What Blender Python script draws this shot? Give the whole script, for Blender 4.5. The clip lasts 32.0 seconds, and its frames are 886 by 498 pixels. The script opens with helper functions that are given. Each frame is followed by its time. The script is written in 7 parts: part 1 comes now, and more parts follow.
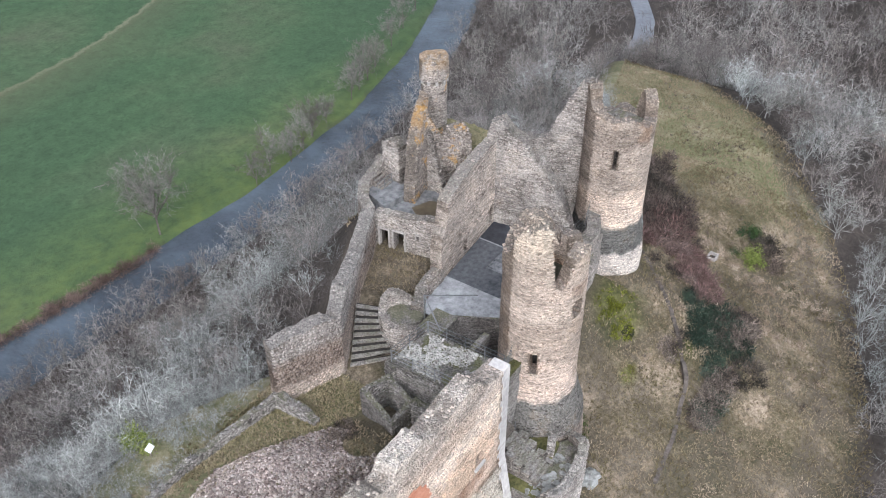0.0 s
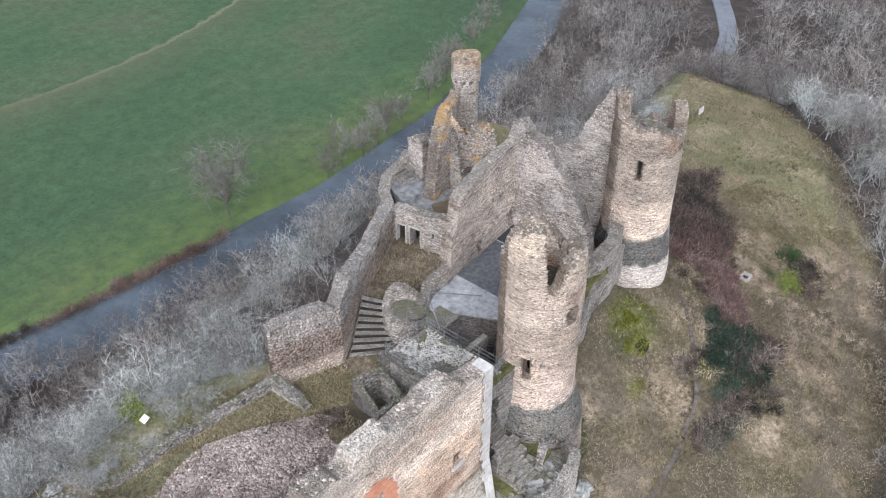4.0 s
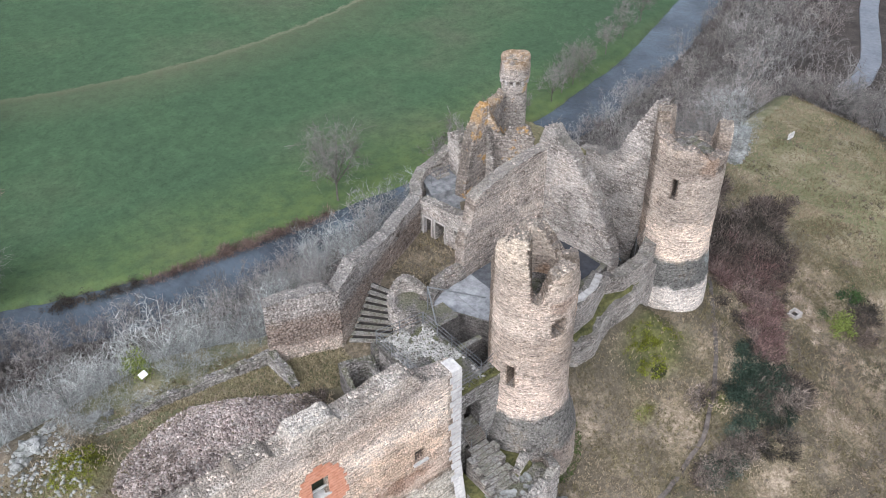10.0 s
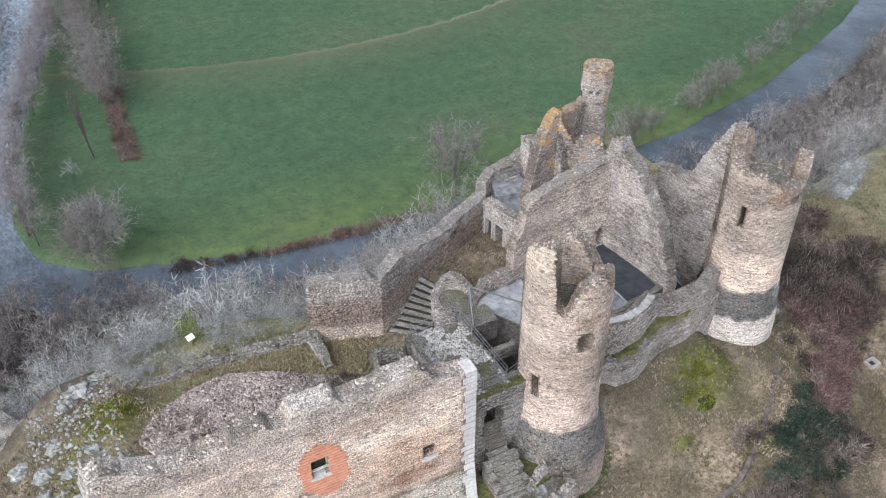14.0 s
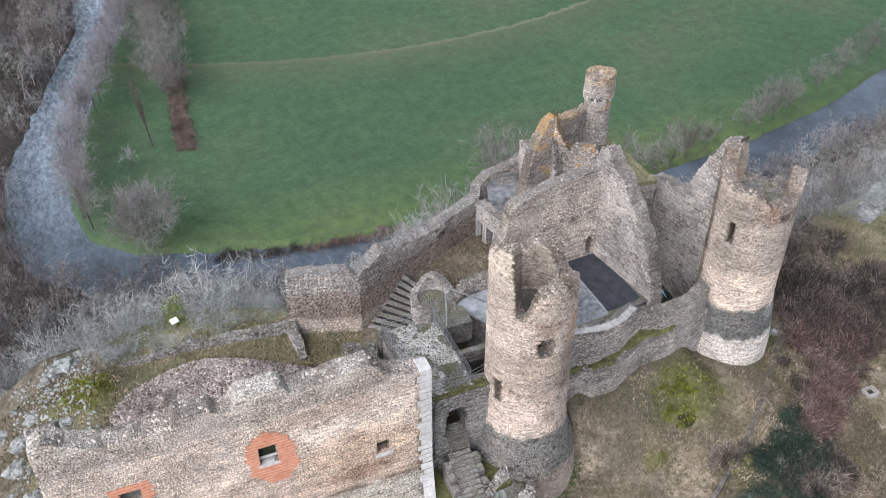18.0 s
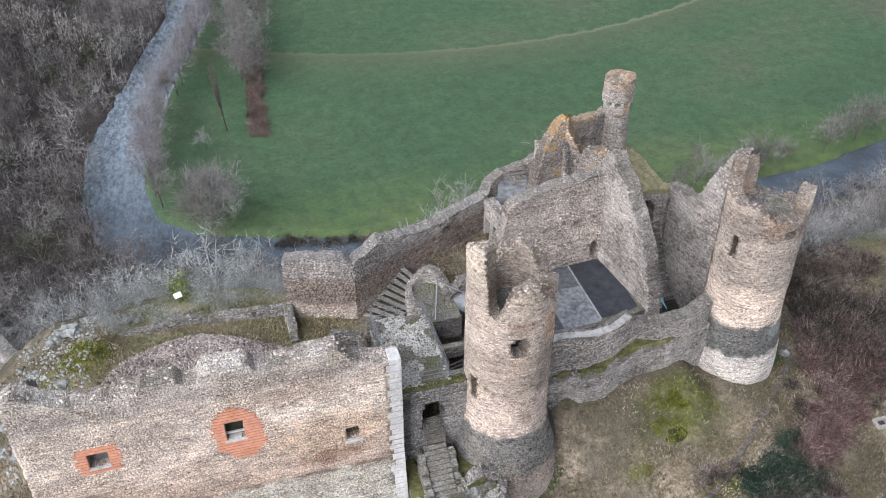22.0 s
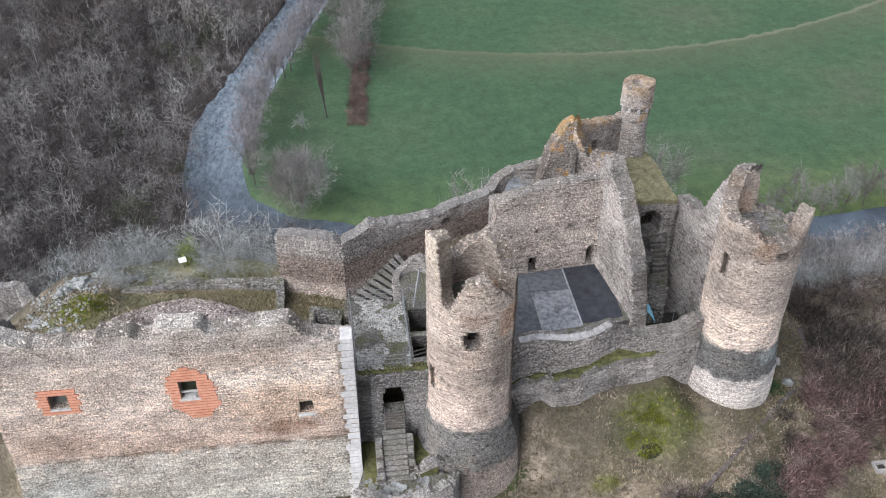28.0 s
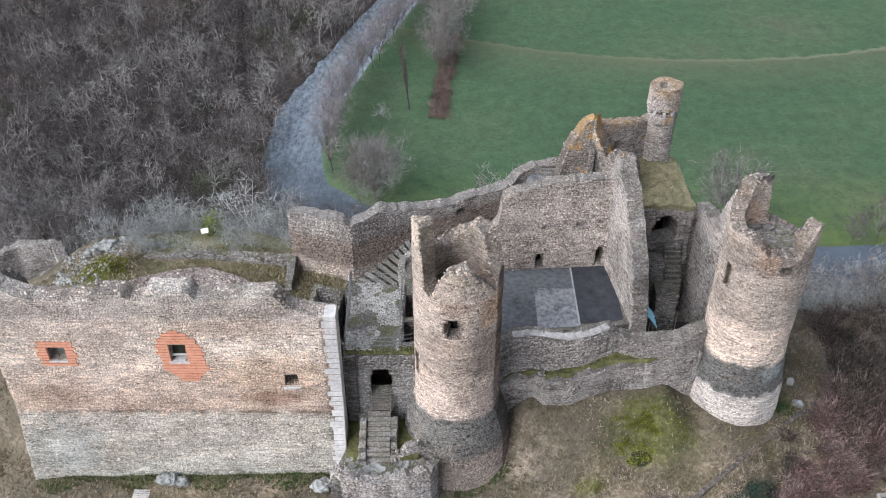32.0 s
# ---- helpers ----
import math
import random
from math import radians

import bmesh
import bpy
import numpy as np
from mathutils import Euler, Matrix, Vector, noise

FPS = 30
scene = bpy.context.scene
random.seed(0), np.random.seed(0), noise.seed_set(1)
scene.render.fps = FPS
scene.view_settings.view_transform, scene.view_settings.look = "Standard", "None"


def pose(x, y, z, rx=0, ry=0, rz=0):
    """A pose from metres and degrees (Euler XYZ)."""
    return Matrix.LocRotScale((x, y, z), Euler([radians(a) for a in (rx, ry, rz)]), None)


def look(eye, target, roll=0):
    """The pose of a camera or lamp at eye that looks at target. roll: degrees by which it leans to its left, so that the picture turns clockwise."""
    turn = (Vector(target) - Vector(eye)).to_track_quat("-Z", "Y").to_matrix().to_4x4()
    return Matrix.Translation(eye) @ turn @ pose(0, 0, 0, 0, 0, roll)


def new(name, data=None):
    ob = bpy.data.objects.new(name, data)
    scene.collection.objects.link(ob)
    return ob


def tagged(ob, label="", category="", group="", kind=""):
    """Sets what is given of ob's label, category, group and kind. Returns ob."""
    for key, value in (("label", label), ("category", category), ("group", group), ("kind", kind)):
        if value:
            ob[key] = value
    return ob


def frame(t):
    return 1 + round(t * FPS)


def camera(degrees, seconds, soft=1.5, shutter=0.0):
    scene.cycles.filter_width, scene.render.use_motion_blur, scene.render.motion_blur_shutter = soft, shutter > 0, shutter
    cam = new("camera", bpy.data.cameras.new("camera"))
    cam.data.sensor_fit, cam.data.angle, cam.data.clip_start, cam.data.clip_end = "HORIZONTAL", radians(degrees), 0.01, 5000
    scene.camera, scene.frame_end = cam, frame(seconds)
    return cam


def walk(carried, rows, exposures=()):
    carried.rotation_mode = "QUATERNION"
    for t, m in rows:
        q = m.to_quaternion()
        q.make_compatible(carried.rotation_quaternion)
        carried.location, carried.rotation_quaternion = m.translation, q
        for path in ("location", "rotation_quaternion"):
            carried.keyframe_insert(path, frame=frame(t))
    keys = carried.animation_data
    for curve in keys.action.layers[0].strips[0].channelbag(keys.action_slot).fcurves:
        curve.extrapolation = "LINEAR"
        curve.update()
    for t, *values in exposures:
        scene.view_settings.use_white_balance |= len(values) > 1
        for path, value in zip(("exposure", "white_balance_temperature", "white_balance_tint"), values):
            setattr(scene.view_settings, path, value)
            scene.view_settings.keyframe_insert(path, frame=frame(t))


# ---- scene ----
cam = camera(52.0, 32.0, soft=1.0)
# seconds, x, y, z, tilt, turn
PATH = [
    (0.0, -21.62, -16.85, 46.62, 52.22, -55.83),
    (0.5, -21.33, -17.39, 46.57, 52.25, -53.94),
    (1.0, -21.02, -17.92, 46.52, 52.31, -52.75),
    (1.5, -20.69, -18.46, 46.48, 52.36, -51.15),
    (2.0, -20.34, -18.98, 46.44, 52.41, -50.51),
    (2.5, -19.97, -19.50, 46.40, 52.44, -50.13),
    (4.5, -18.33, -21.54, 46.29, 52.55, -47.93),
    (5.0, -17.88, -22.04, 46.27, 52.48, -44.36),
    (5.5, -17.42, -22.53, 46.25, 52.45, -43.69),
    (6.0, -16.94, -23.01, 46.23, 52.44, -43.51),
    (6.5, -16.45, -23.49, 46.21, 52.44, -43.35),
    (7.0, -15.96, -23.97, 46.20, 52.43, -43.18),
    (7.5, -15.45, -24.43, 46.19, 52.43, -43.01),
    (8.0, -14.93, -24.89, 46.17, 52.42, -42.73),
    (8.5, -14.40, -25.34, 46.16, 52.40, -41.53),
    (9.0, -13.86, -25.79, 46.15, 52.37, -39.69),
    (9.5, -13.31, -26.23, 46.14, 52.37, -39.05),
    (10.0, -12.75, -26.66, 46.13, 52.36, -38.46),
    (10.5, -12.19, -27.09, 46.12, 52.35, -36.78),
    (11.0, -11.62, -27.51, 46.11, 52.33, -34.47),
    (11.5, -11.04, -27.92, 46.10, 52.34, -33.66),
    (12.0, -10.46, -28.32, 46.09, 52.36, -33.54),
    (12.5, -9.87, -28.72, 46.07, 52.34, -31.55),
    (13.0, -9.27, -29.11, 46.06, 52.37, -28.91),
    (13.5, -8.67, -29.49, 46.05, 52.40, -28.32),
    (15.5, -6.22, -30.94, 45.98, 52.60, -25.35),
    (16.0, -5.59, -31.28, 45.96, 52.64, -25.13),
    (16.5, -4.97, -31.62, 45.94, 52.66, -24.48),
    (17.0, -4.34, -31.94, 45.92, 52.67, -23.23),
    (17.5, -3.70, -32.26, 45.90, 52.70, -22.74),
    (18.0, -3.07, -32.57, 45.88, 52.74, -22.48),
    (18.5, -2.43, -32.88, 45.85, 52.77, -22.23),
    (19.0, -1.79, -33.17, 45.82, 52.81, -22.00),
    (19.5, -1.14, -33.46, 45.79, 52.82, -21.79),
    (20.0, -0.49, -33.74, 45.76, 52.83, -21.58),
    (20.5, 0.15, -34.01, 45.73, 52.82, -21.09),
    (21.0, 0.81, -34.27, 45.70, 52.81, -19.90),
    (21.5, 1.46, -34.52, 45.67, 52.80, -17.95),
    (22.0, 2.12, -34.77, 45.63, 52.78, -16.02),
    (22.5, 2.78, -35.01, 45.60, 52.80, -15.79),
    (23.0, 3.44, -35.24, 45.56, 52.81, -15.51),
    (23.5, 4.10, -35.46, 45.52, 52.81, -14.93),
    (24.0, 4.77, -35.67, 45.48, 52.77, -12.62),
    (24.5, 5.44, -35.88, 45.44, 52.76, -9.79),
    (26.5, 8.15, -36.62, 45.28, 52.86, -7.43),
    (27.0, 8.84, -36.79, 45.23, 52.89, -7.27),
    (27.5, 9.53, -36.95, 45.19, 52.90, -7.13),
    (28.0, 10.22, -37.10, 45.15, 52.91, -6.96),
    (28.5, 10.92, -37.24, 45.11, 52.90, -6.81),
    (29.0, 11.63, -37.38, 45.07, 52.89, -6.62),
    (29.5, 12.33, -37.51, 45.03, 52.86, -6.31),
    (30.0, 13.05, -37.63, 44.99, 52.82, -4.19),
    (30.5, 13.77, -37.74, 44.95, 52.77, -1.03),
    (31.0, 14.49, -37.85, 44.92, 52.78, -0.05),
    (31.5, 15.23, -37.95, 44.88, 52.77, 0.14),
    (32.0, 15.97, -38.04, 44.85, 52.79, 0.33),
]
walk(cam, [(t, pose(x, y, z, rx, 0, rz)) for t, x, y, z, rx, rz in PATH],
     exposures=[(0.0, 0.62, 5700, 11), (32.0, 0.62, 5700, 11)])

# ---- light: an even winter overcast ----
world = bpy.data.worlds.new("overcast_sky")
scene.world = world
world.use_nodes = True
wn = world.node_tree.nodes
wl = world.node_tree.links
sky = wn.new("ShaderNodeTexSky")
sky.sky_type = "NISHITA"
sky.sun_disc = False
sky.sun_elevation = radians(38)
sky.sun_rotation = radians(250)
sky.air_density, sky.dust_density, sky.ozone_density = 1.0, 6.0, 0.6
wn["Background"].inputs["Strength"].default_value = 0.15
hsv = wn.new("ShaderNodeHueSaturation")
hsv.inputs["Saturation"].default_value = 0.35
wl.new(sky.outputs[0], hsv.inputs["Color"])
wl.new(hsv.outputs[0], wn["Background"].inputs["Color"])
sun = new("sun", bpy.data.lights.new("sun", "SUN"))
sun.data.energy, sun.data.angle, sun.data.color = 1.3, radians(25), (1.0, 0.97, 0.93)
sun.matrix_world = look((-30, -60, 60), (10, 5, 0))

# ---- materials ----
def nodes_of(name, rough=0.9):
    m = bpy.data.materials.new(name)
    m.use_nodes = True
    nt = m.node_tree
    b = nt.nodes["Principled BSDF"]
    b.inputs["Roughness"].default_value = rough
    b.inputs["Specular IOR Level"].default_value = 0.25
    return m, nt, b


def add(nt, kind, links=(), **values):
    n = nt.nodes.new(kind)
    for k, v in values.items():
        if k[0] == "_":
            n.inputs[int(k[1:])].default_value = v
    for slot, src in links:
        nt.links.new(src, n.inputs[slot])
    return n


def noise_tex(nt, vec, scale, detail=4.0, rough=0.6):
    n = add(nt, "ShaderNodeTexNoise", [("Vector", vec)])
    n.inputs["Scale"].default_value, n.inputs["Detail"].default_value, n.inputs["Roughness"].default_value = scale, detail, rough
    return n.outputs["Fac"]


def ramp(nt, fac, stops, linear=True):
    n = add(nt, "ShaderNodeValToRGB", [("Fac", fac)])
    el = n.color_ramp.elements
    while len(el) < len(stops):
        el.new(0.5)
    for e, (p, c) in zip(el, stops):
        e.position = p
        e.color = (*c, 1) if not isinstance(c, (int, float)) else (c, c, c, 1)
    n.color_ramp.interpolation = "LINEAR" if linear else "CONSTANT"
    return n.outputs["Color"]


def mix(nt, fac, a, b, blend="MIX"):
    n = nt.nodes.new("ShaderNodeMix")
    n.data_type, n.blend_type = "RGBA", blend
    for slot, v in ((0, fac), (6, a), (7, b)):
        if isinstance(v, (int, float)):
            n.inputs[slot].default_value = v
        elif isinstance(v, tuple):
            n.inputs[slot].default_value = (*v, 1)
        else:
            nt.links.new(v, n.inputs[slot])
    return n.outputs[2]


def math_node(nt, op, a, b=0.0, c=0.0, clamp=False):
    n = nt.nodes.new("ShaderNodeMath")
    n.operation, n.use_clamp = op, clamp
    for slot, v in enumerate((a, b, c)):
        if isinstance(v, (int, float)):
            n.inputs[slot].default_value = v
        else:
            nt.links.new(v, n.inputs[slot])
    return n.outputs[0]


def bump(nt, b, height, strength, dist):
    n = add(nt, "ShaderNodeBump", [("Height", height)])
    n.inputs["Strength"].default_value, n.inputs["Distance"].default_value = strength, dist
    nt.links.new(n.outputs[0], b.inputs["Normal"])


def position(nt, sx=1.0, sy=1.0, sz=1.0):
    g = nt.nodes.new("ShaderNodeNewGeometry")
    n = add(nt, "ShaderNodeMapping", [("Vector", g.outputs["Position"])])
    n.inputs["Scale"].default_value = (sx, sy, sz)
    return n.outputs[0]


def height_of(nt):
    g = nt.nodes.new("ShaderNodeNewGeometry")
    s = add(nt, "ShaderNodeSeparateXYZ", [("Vector", g.outputs["Position"])])
    return s.outputs["Z"], s.outputs["X"], s.outputs["Y"], g


FACING = {}


def masonry(name, tones, mortar, **more):
    """The wall's own material, and its match for the single stones set in its face."""
    mean = [sum(c[i] for c in tones) / len(tones) for i in range(3)]
    tones = [tuple(0.28 * m + 0.72 * v for m, v in zip(mean, c)) for c in tones]
    FACING[name] = masonry_tree(name + "_stones", tones, mortar, loose_stone=True, **more)
    return masonry_tree(name, tones, mortar, **more)


def masonry_tree(name, tones, mortar, size=3.0, bands=None, blotch=0.45, lichen=0.0, moss=0.0, plaster=0.3, flat=2.3, crust=0.35, pits=0.6, lichen_z=None, stains=(), loose_stone=False):
    """Coursed rubble masonry: irregular stones in mortar, old plaster in patches, lost stones painted as dark pits,
    lichen and moss on the upper faces.
    """
    m, nt, b = nodes_of(name, 0.93)
    p = position(nt, 1, 1, flat)
    plain = position(nt)
    warp = add(nt, "ShaderNodeTexNoise", [("Vector", p)])
    warp.inputs["Scale"].default_value = 1.7
    pw = add(nt, "ShaderNodeVectorMath", [(0, p), (1, warp.outputs["Color"])])
    pw.operation = "ADD"
    vor = add(nt, "ShaderNodeTexVoronoi", [("Vector", pw.outputs[0])])
    vor.inputs["Scale"].default_value = size
    edge = add(nt, "ShaderNodeTexVoronoi", [("Vector", pw.outputs[0])])
    edge.feature = "DISTANCE_TO_EDGE"
    edge.inputs["Scale"].default_value = size
    sep = add(nt, "ShaderNodeSeparateColor", [("Color", vor.outputs["Color"])])
    pick = nt.nodes.new("ShaderNodeNewGeometry").outputs["Random Per Island"] if loose_stone else sep.outputs[0]
    stone = ramp(nt, pick, [(i / (len(tones) - 1), c) for i, c in enumerate(tones)])
    big = noise_tex(nt, plain, 0.3, 5, 0.62)
    mid = noise_tex(nt, plain, 1.25, 6, 0.68)
    fine = noise_tex(nt, plain, 7.5, 4, 0.75)
    grit = noise_tex(nt, position(nt, 1, 1, 1.8), 22.0, 3, 0.8)
    course = noise_tex(nt, position(nt, 0.55, 0.55, 5.2), 1.5, 4, 0.7)
    gap = ramp(nt, edge.outputs["Distance"], [(0.0, 1.0), (0.13, 0.0)])
    loose = ramp(nt, noise_tex(nt, plain, 2.4, 3), [(0.44, 0.0), (0.58, 1.0)])
    if loose_stone:
        tone = math_node(nt, "FRACT", math_node(nt, "MULTIPLY", pick, 37.7))
        col = mix(nt, 1.0, stone, ramp(nt, tone, [(0.0, 0.6), (0.12, 0.98), (0.85, 1.22), (1.0, 1.5)]), "MULTIPLY")
    else:
        col = mix(nt, math_node(nt, "MULTIPLY", gap, 0.22), stone, mortar)
        col = mix(nt, math_node(nt, "MULTIPLY", math_node(nt, "MULTIPLY", gap, loose), 0.75), col, tuple(c * 0.22 for c in mortar))
        # Base darkened to paint crevice shade behind the facing stones.
        col = mix(nt, 1.0, col, (0.6, 0.58, 0.56), "MULTIPLY")
    z, x, y, geo = height_of(nt)
    if plaster:
        patch_ = math_node(nt, "MULTIPLY", ramp(nt, noise_tex(nt, position(nt, 0.7, 0.7, 1.3), 0.5, 7, 0.7), [(0.47, 0.0), (0.58, 1.0)]), ramp(nt, fine, [(0.3, 0.3), (0.6, 1.0)]))
        col = mix(nt, math_node(nt, "MULTIPLY", patch_, plaster * (0.55 if loose_stone else 1.0)), col, tuple(min(0.85, c * 1.22) for c in mortar))
    if bands:
        zz = math_node(nt, "ADD", z, math_node(nt, "MULTIPLY", math_node(nt, "SUBTRACT", mid, 0.5), 1.2))
        lo, hi = bands[0][0], bands[-1][0]
        fac = math_node(nt, "DIVIDE", math_node(nt, "SUBTRACT", zz, lo), hi - lo, clamp=True)
        col = mix(nt, 1.0, col, ramp(nt, fac, [((q - lo) / (hi - lo), c) for q, c in bands]), "MULTIPLY")
    for sx, sz, rx, rz, tint, much in stains:
        dx = math_node(nt, "DIVIDE", math_node(nt, "SUBTRACT", x, sx), rx)
        dz = math_node(nt, "DIVIDE", math_node(nt, "SUBTRACT", z, sz), rz)
        q = math_node(nt, "ADD", math_node(nt, "ADD", math_node(nt, "MULTIPLY", dx, dx), math_node(nt, "MULTIPLY", dz, dz)), math_node(nt, "MULTIPLY", math_node(nt, "SUBTRACT", mid, 0.5), 3.0))
        col = mix(nt, math_node(nt, "MULTIPLY", ramp(nt, q, [(0.3, 1.0), (1.0, 0.0)]), much), col, mix(nt, 1.0, col, tint, "MULTIPLY"))
    col = mix(nt, 1.0, col, ramp(nt, big, [(0.36, 1.0 - blotch), (0.6, 1.05)]), "MULTIPLY")
    col = mix(nt, 0.85, col, ramp(nt, course, [(0.32, 0.62), (0.66, 1.32)]), "MULTIPLY")
    col = mix(nt, 0.55 if loose_stone else 0.75, col, ramp(nt, fine, [(0.33, 0.5), (0.66, 1.55)]), "MULTIPLY")
    col = mix(nt, 0.45 if loose_stone else 0.75, col, ramp(nt, grit, [(0.37, 0.42), (0.63, 1.65)]), "MULTIPLY")
    if pits:
        hole = add(nt, "ShaderNodeTexVoronoi", [("Vector", p)])
        hole.inputs["Scale"].default_value = 1.25
        dark = math_node(nt, "MULTIPLY", ramp(nt, hole.outputs["Distance"], [(0.1, 1.0), (0.17, 0.0)]), ramp(nt, big, [(0.45, 0.0), (0.55, 1.0)]))
        col = mix(nt, math_node(nt, "MULTIPLY", dark, pits), col, (0.05, 0.042, 0.036))
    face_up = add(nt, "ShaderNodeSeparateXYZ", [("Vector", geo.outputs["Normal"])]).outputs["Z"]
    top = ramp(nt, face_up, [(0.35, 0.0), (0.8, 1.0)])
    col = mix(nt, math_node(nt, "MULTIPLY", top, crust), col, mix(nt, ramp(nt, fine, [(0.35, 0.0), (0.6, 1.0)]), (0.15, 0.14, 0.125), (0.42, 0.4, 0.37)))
    if moss:
        col = mix(nt, math_node(nt, "MULTIPLY", math_node(nt, "MULTIPLY", top, ramp(nt, noise_tex(nt, plain, 1.1, 4), [(0.42, 0.0), (0.56, 1.0)])), moss), col, (0.13, 0.13, 0.055))
    if lichen:
        spot = math_node(nt, "MULTIPLY", ramp(nt, noise_tex(nt, plain, 0.6, 6, 0.75), [(0.55, 0.0), (0.62, 1.0)]), ramp(nt, grit, [(0.35, 0.2), (0.6, 1.0)]))
        if lichen_z:
            high = ramp(nt, math_node(nt, "DIVIDE", math_node(nt, "SUBTRACT", z, lichen_z), 2.0, clamp=True), [(0.0, 0.0), (1.0, 0.75)])
            spot = math_node(nt, "MAXIMUM", spot, math_node(nt, "MULTIPLY", high, ramp(nt, mid, [(0.44, 0.0), (0.52, 1.0)])))
            spot = math_node(nt, "MAXIMUM", spot, math_node(nt, "MULTIPLY", math_node(nt, "MULTIPLY", high, top), ramp(nt, mid, [(0.36, 0.0), (0.5, 1.0)])))
        col = mix(nt, math_node(nt, "MULTIPLY", spot, lichen), col, (0.58, 0.3, 0.045))
    nt.links.new(col, b.inputs["Base Color"])
    relief = math_node(nt, "ADD", ramp(nt, edge.outputs["Distance"], [(0.0, 0.0), (0.2, 1.0)]), math_node(nt, "ADD", math_node(nt, "MULTIPLY", fine, 0.9), course))
    bump(nt, b, relief, 1.0, 0.03 if loose_stone else 0.07)
    return m


def speckled(name, dark, light, scale=6.0, big=0.4, rough=0.9, relief=0.05, metallic=0.0, strength=0.6):
    """A plain natural surface with grain at two scales."""
    m, nt, b = nodes_of(name, rough)
    b.inputs["Metallic"].default_value = metallic
    p = position(nt)
    a = noise_tex(nt, p, scale, 5, 0.65)
    c = noise_tex(nt, p, big, 4, 0.6)
    f = math_node(nt, "ADD", math_node(nt, "MULTIPLY", a, 0.6), math_node(nt, "MULTIPLY", c, 0.4))
    nt.links.new(ramp(nt, f, [(0.34, dark), (0.66, light)]), b.inputs["Base Color"])
    if relief:
        bump(nt, b, a, strength, relief)
    return m


GREYS = [(0.17, 0.15, 0.135), (0.4, 0.355, 0.315), (0.28, 0.245, 0.215), (0.54, 0.49, 0.44), (0.34, 0.285, 0.245), (0.46, 0.415, 0.37)]
CREAM = [(0.4, 0.345, 0.29), (0.62, 0.55, 0.475), (0.48, 0.405, 0.34), (0.72, 0.65, 0.565), (0.55, 0.475, 0.405)]
DARKS = [(0.12, 0.112, 0.104), (0.29, 0.265, 0.24), (0.2, 0.183, 0.166), (0.43, 0.4, 0.37), (0.26, 0.237, 0.214)]
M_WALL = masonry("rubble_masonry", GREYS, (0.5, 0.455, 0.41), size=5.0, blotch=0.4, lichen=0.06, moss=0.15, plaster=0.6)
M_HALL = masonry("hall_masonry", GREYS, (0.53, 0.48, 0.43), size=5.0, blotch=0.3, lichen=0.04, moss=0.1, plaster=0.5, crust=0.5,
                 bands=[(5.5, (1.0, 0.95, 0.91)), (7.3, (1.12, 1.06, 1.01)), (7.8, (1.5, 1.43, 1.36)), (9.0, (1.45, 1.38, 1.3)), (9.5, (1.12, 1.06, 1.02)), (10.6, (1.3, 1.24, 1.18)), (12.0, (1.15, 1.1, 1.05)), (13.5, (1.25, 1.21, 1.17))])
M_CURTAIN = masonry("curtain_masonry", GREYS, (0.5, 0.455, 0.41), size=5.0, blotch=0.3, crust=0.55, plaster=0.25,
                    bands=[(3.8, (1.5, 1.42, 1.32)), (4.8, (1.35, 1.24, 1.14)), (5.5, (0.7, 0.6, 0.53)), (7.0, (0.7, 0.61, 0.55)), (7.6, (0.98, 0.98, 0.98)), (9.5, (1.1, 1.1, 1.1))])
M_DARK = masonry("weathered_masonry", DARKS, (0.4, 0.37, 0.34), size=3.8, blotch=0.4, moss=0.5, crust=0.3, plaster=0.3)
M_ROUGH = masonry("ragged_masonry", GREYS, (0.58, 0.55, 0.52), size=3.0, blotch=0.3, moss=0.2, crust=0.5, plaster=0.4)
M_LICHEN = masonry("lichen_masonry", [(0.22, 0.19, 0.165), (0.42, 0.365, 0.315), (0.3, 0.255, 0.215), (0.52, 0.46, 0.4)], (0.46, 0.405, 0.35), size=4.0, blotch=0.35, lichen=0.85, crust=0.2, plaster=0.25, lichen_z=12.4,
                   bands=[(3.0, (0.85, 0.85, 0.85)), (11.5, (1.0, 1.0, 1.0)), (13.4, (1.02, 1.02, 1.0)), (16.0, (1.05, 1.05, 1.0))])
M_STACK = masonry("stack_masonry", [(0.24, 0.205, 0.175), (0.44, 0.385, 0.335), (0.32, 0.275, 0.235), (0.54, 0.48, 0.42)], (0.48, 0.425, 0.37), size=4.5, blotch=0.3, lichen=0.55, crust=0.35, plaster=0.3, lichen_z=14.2)
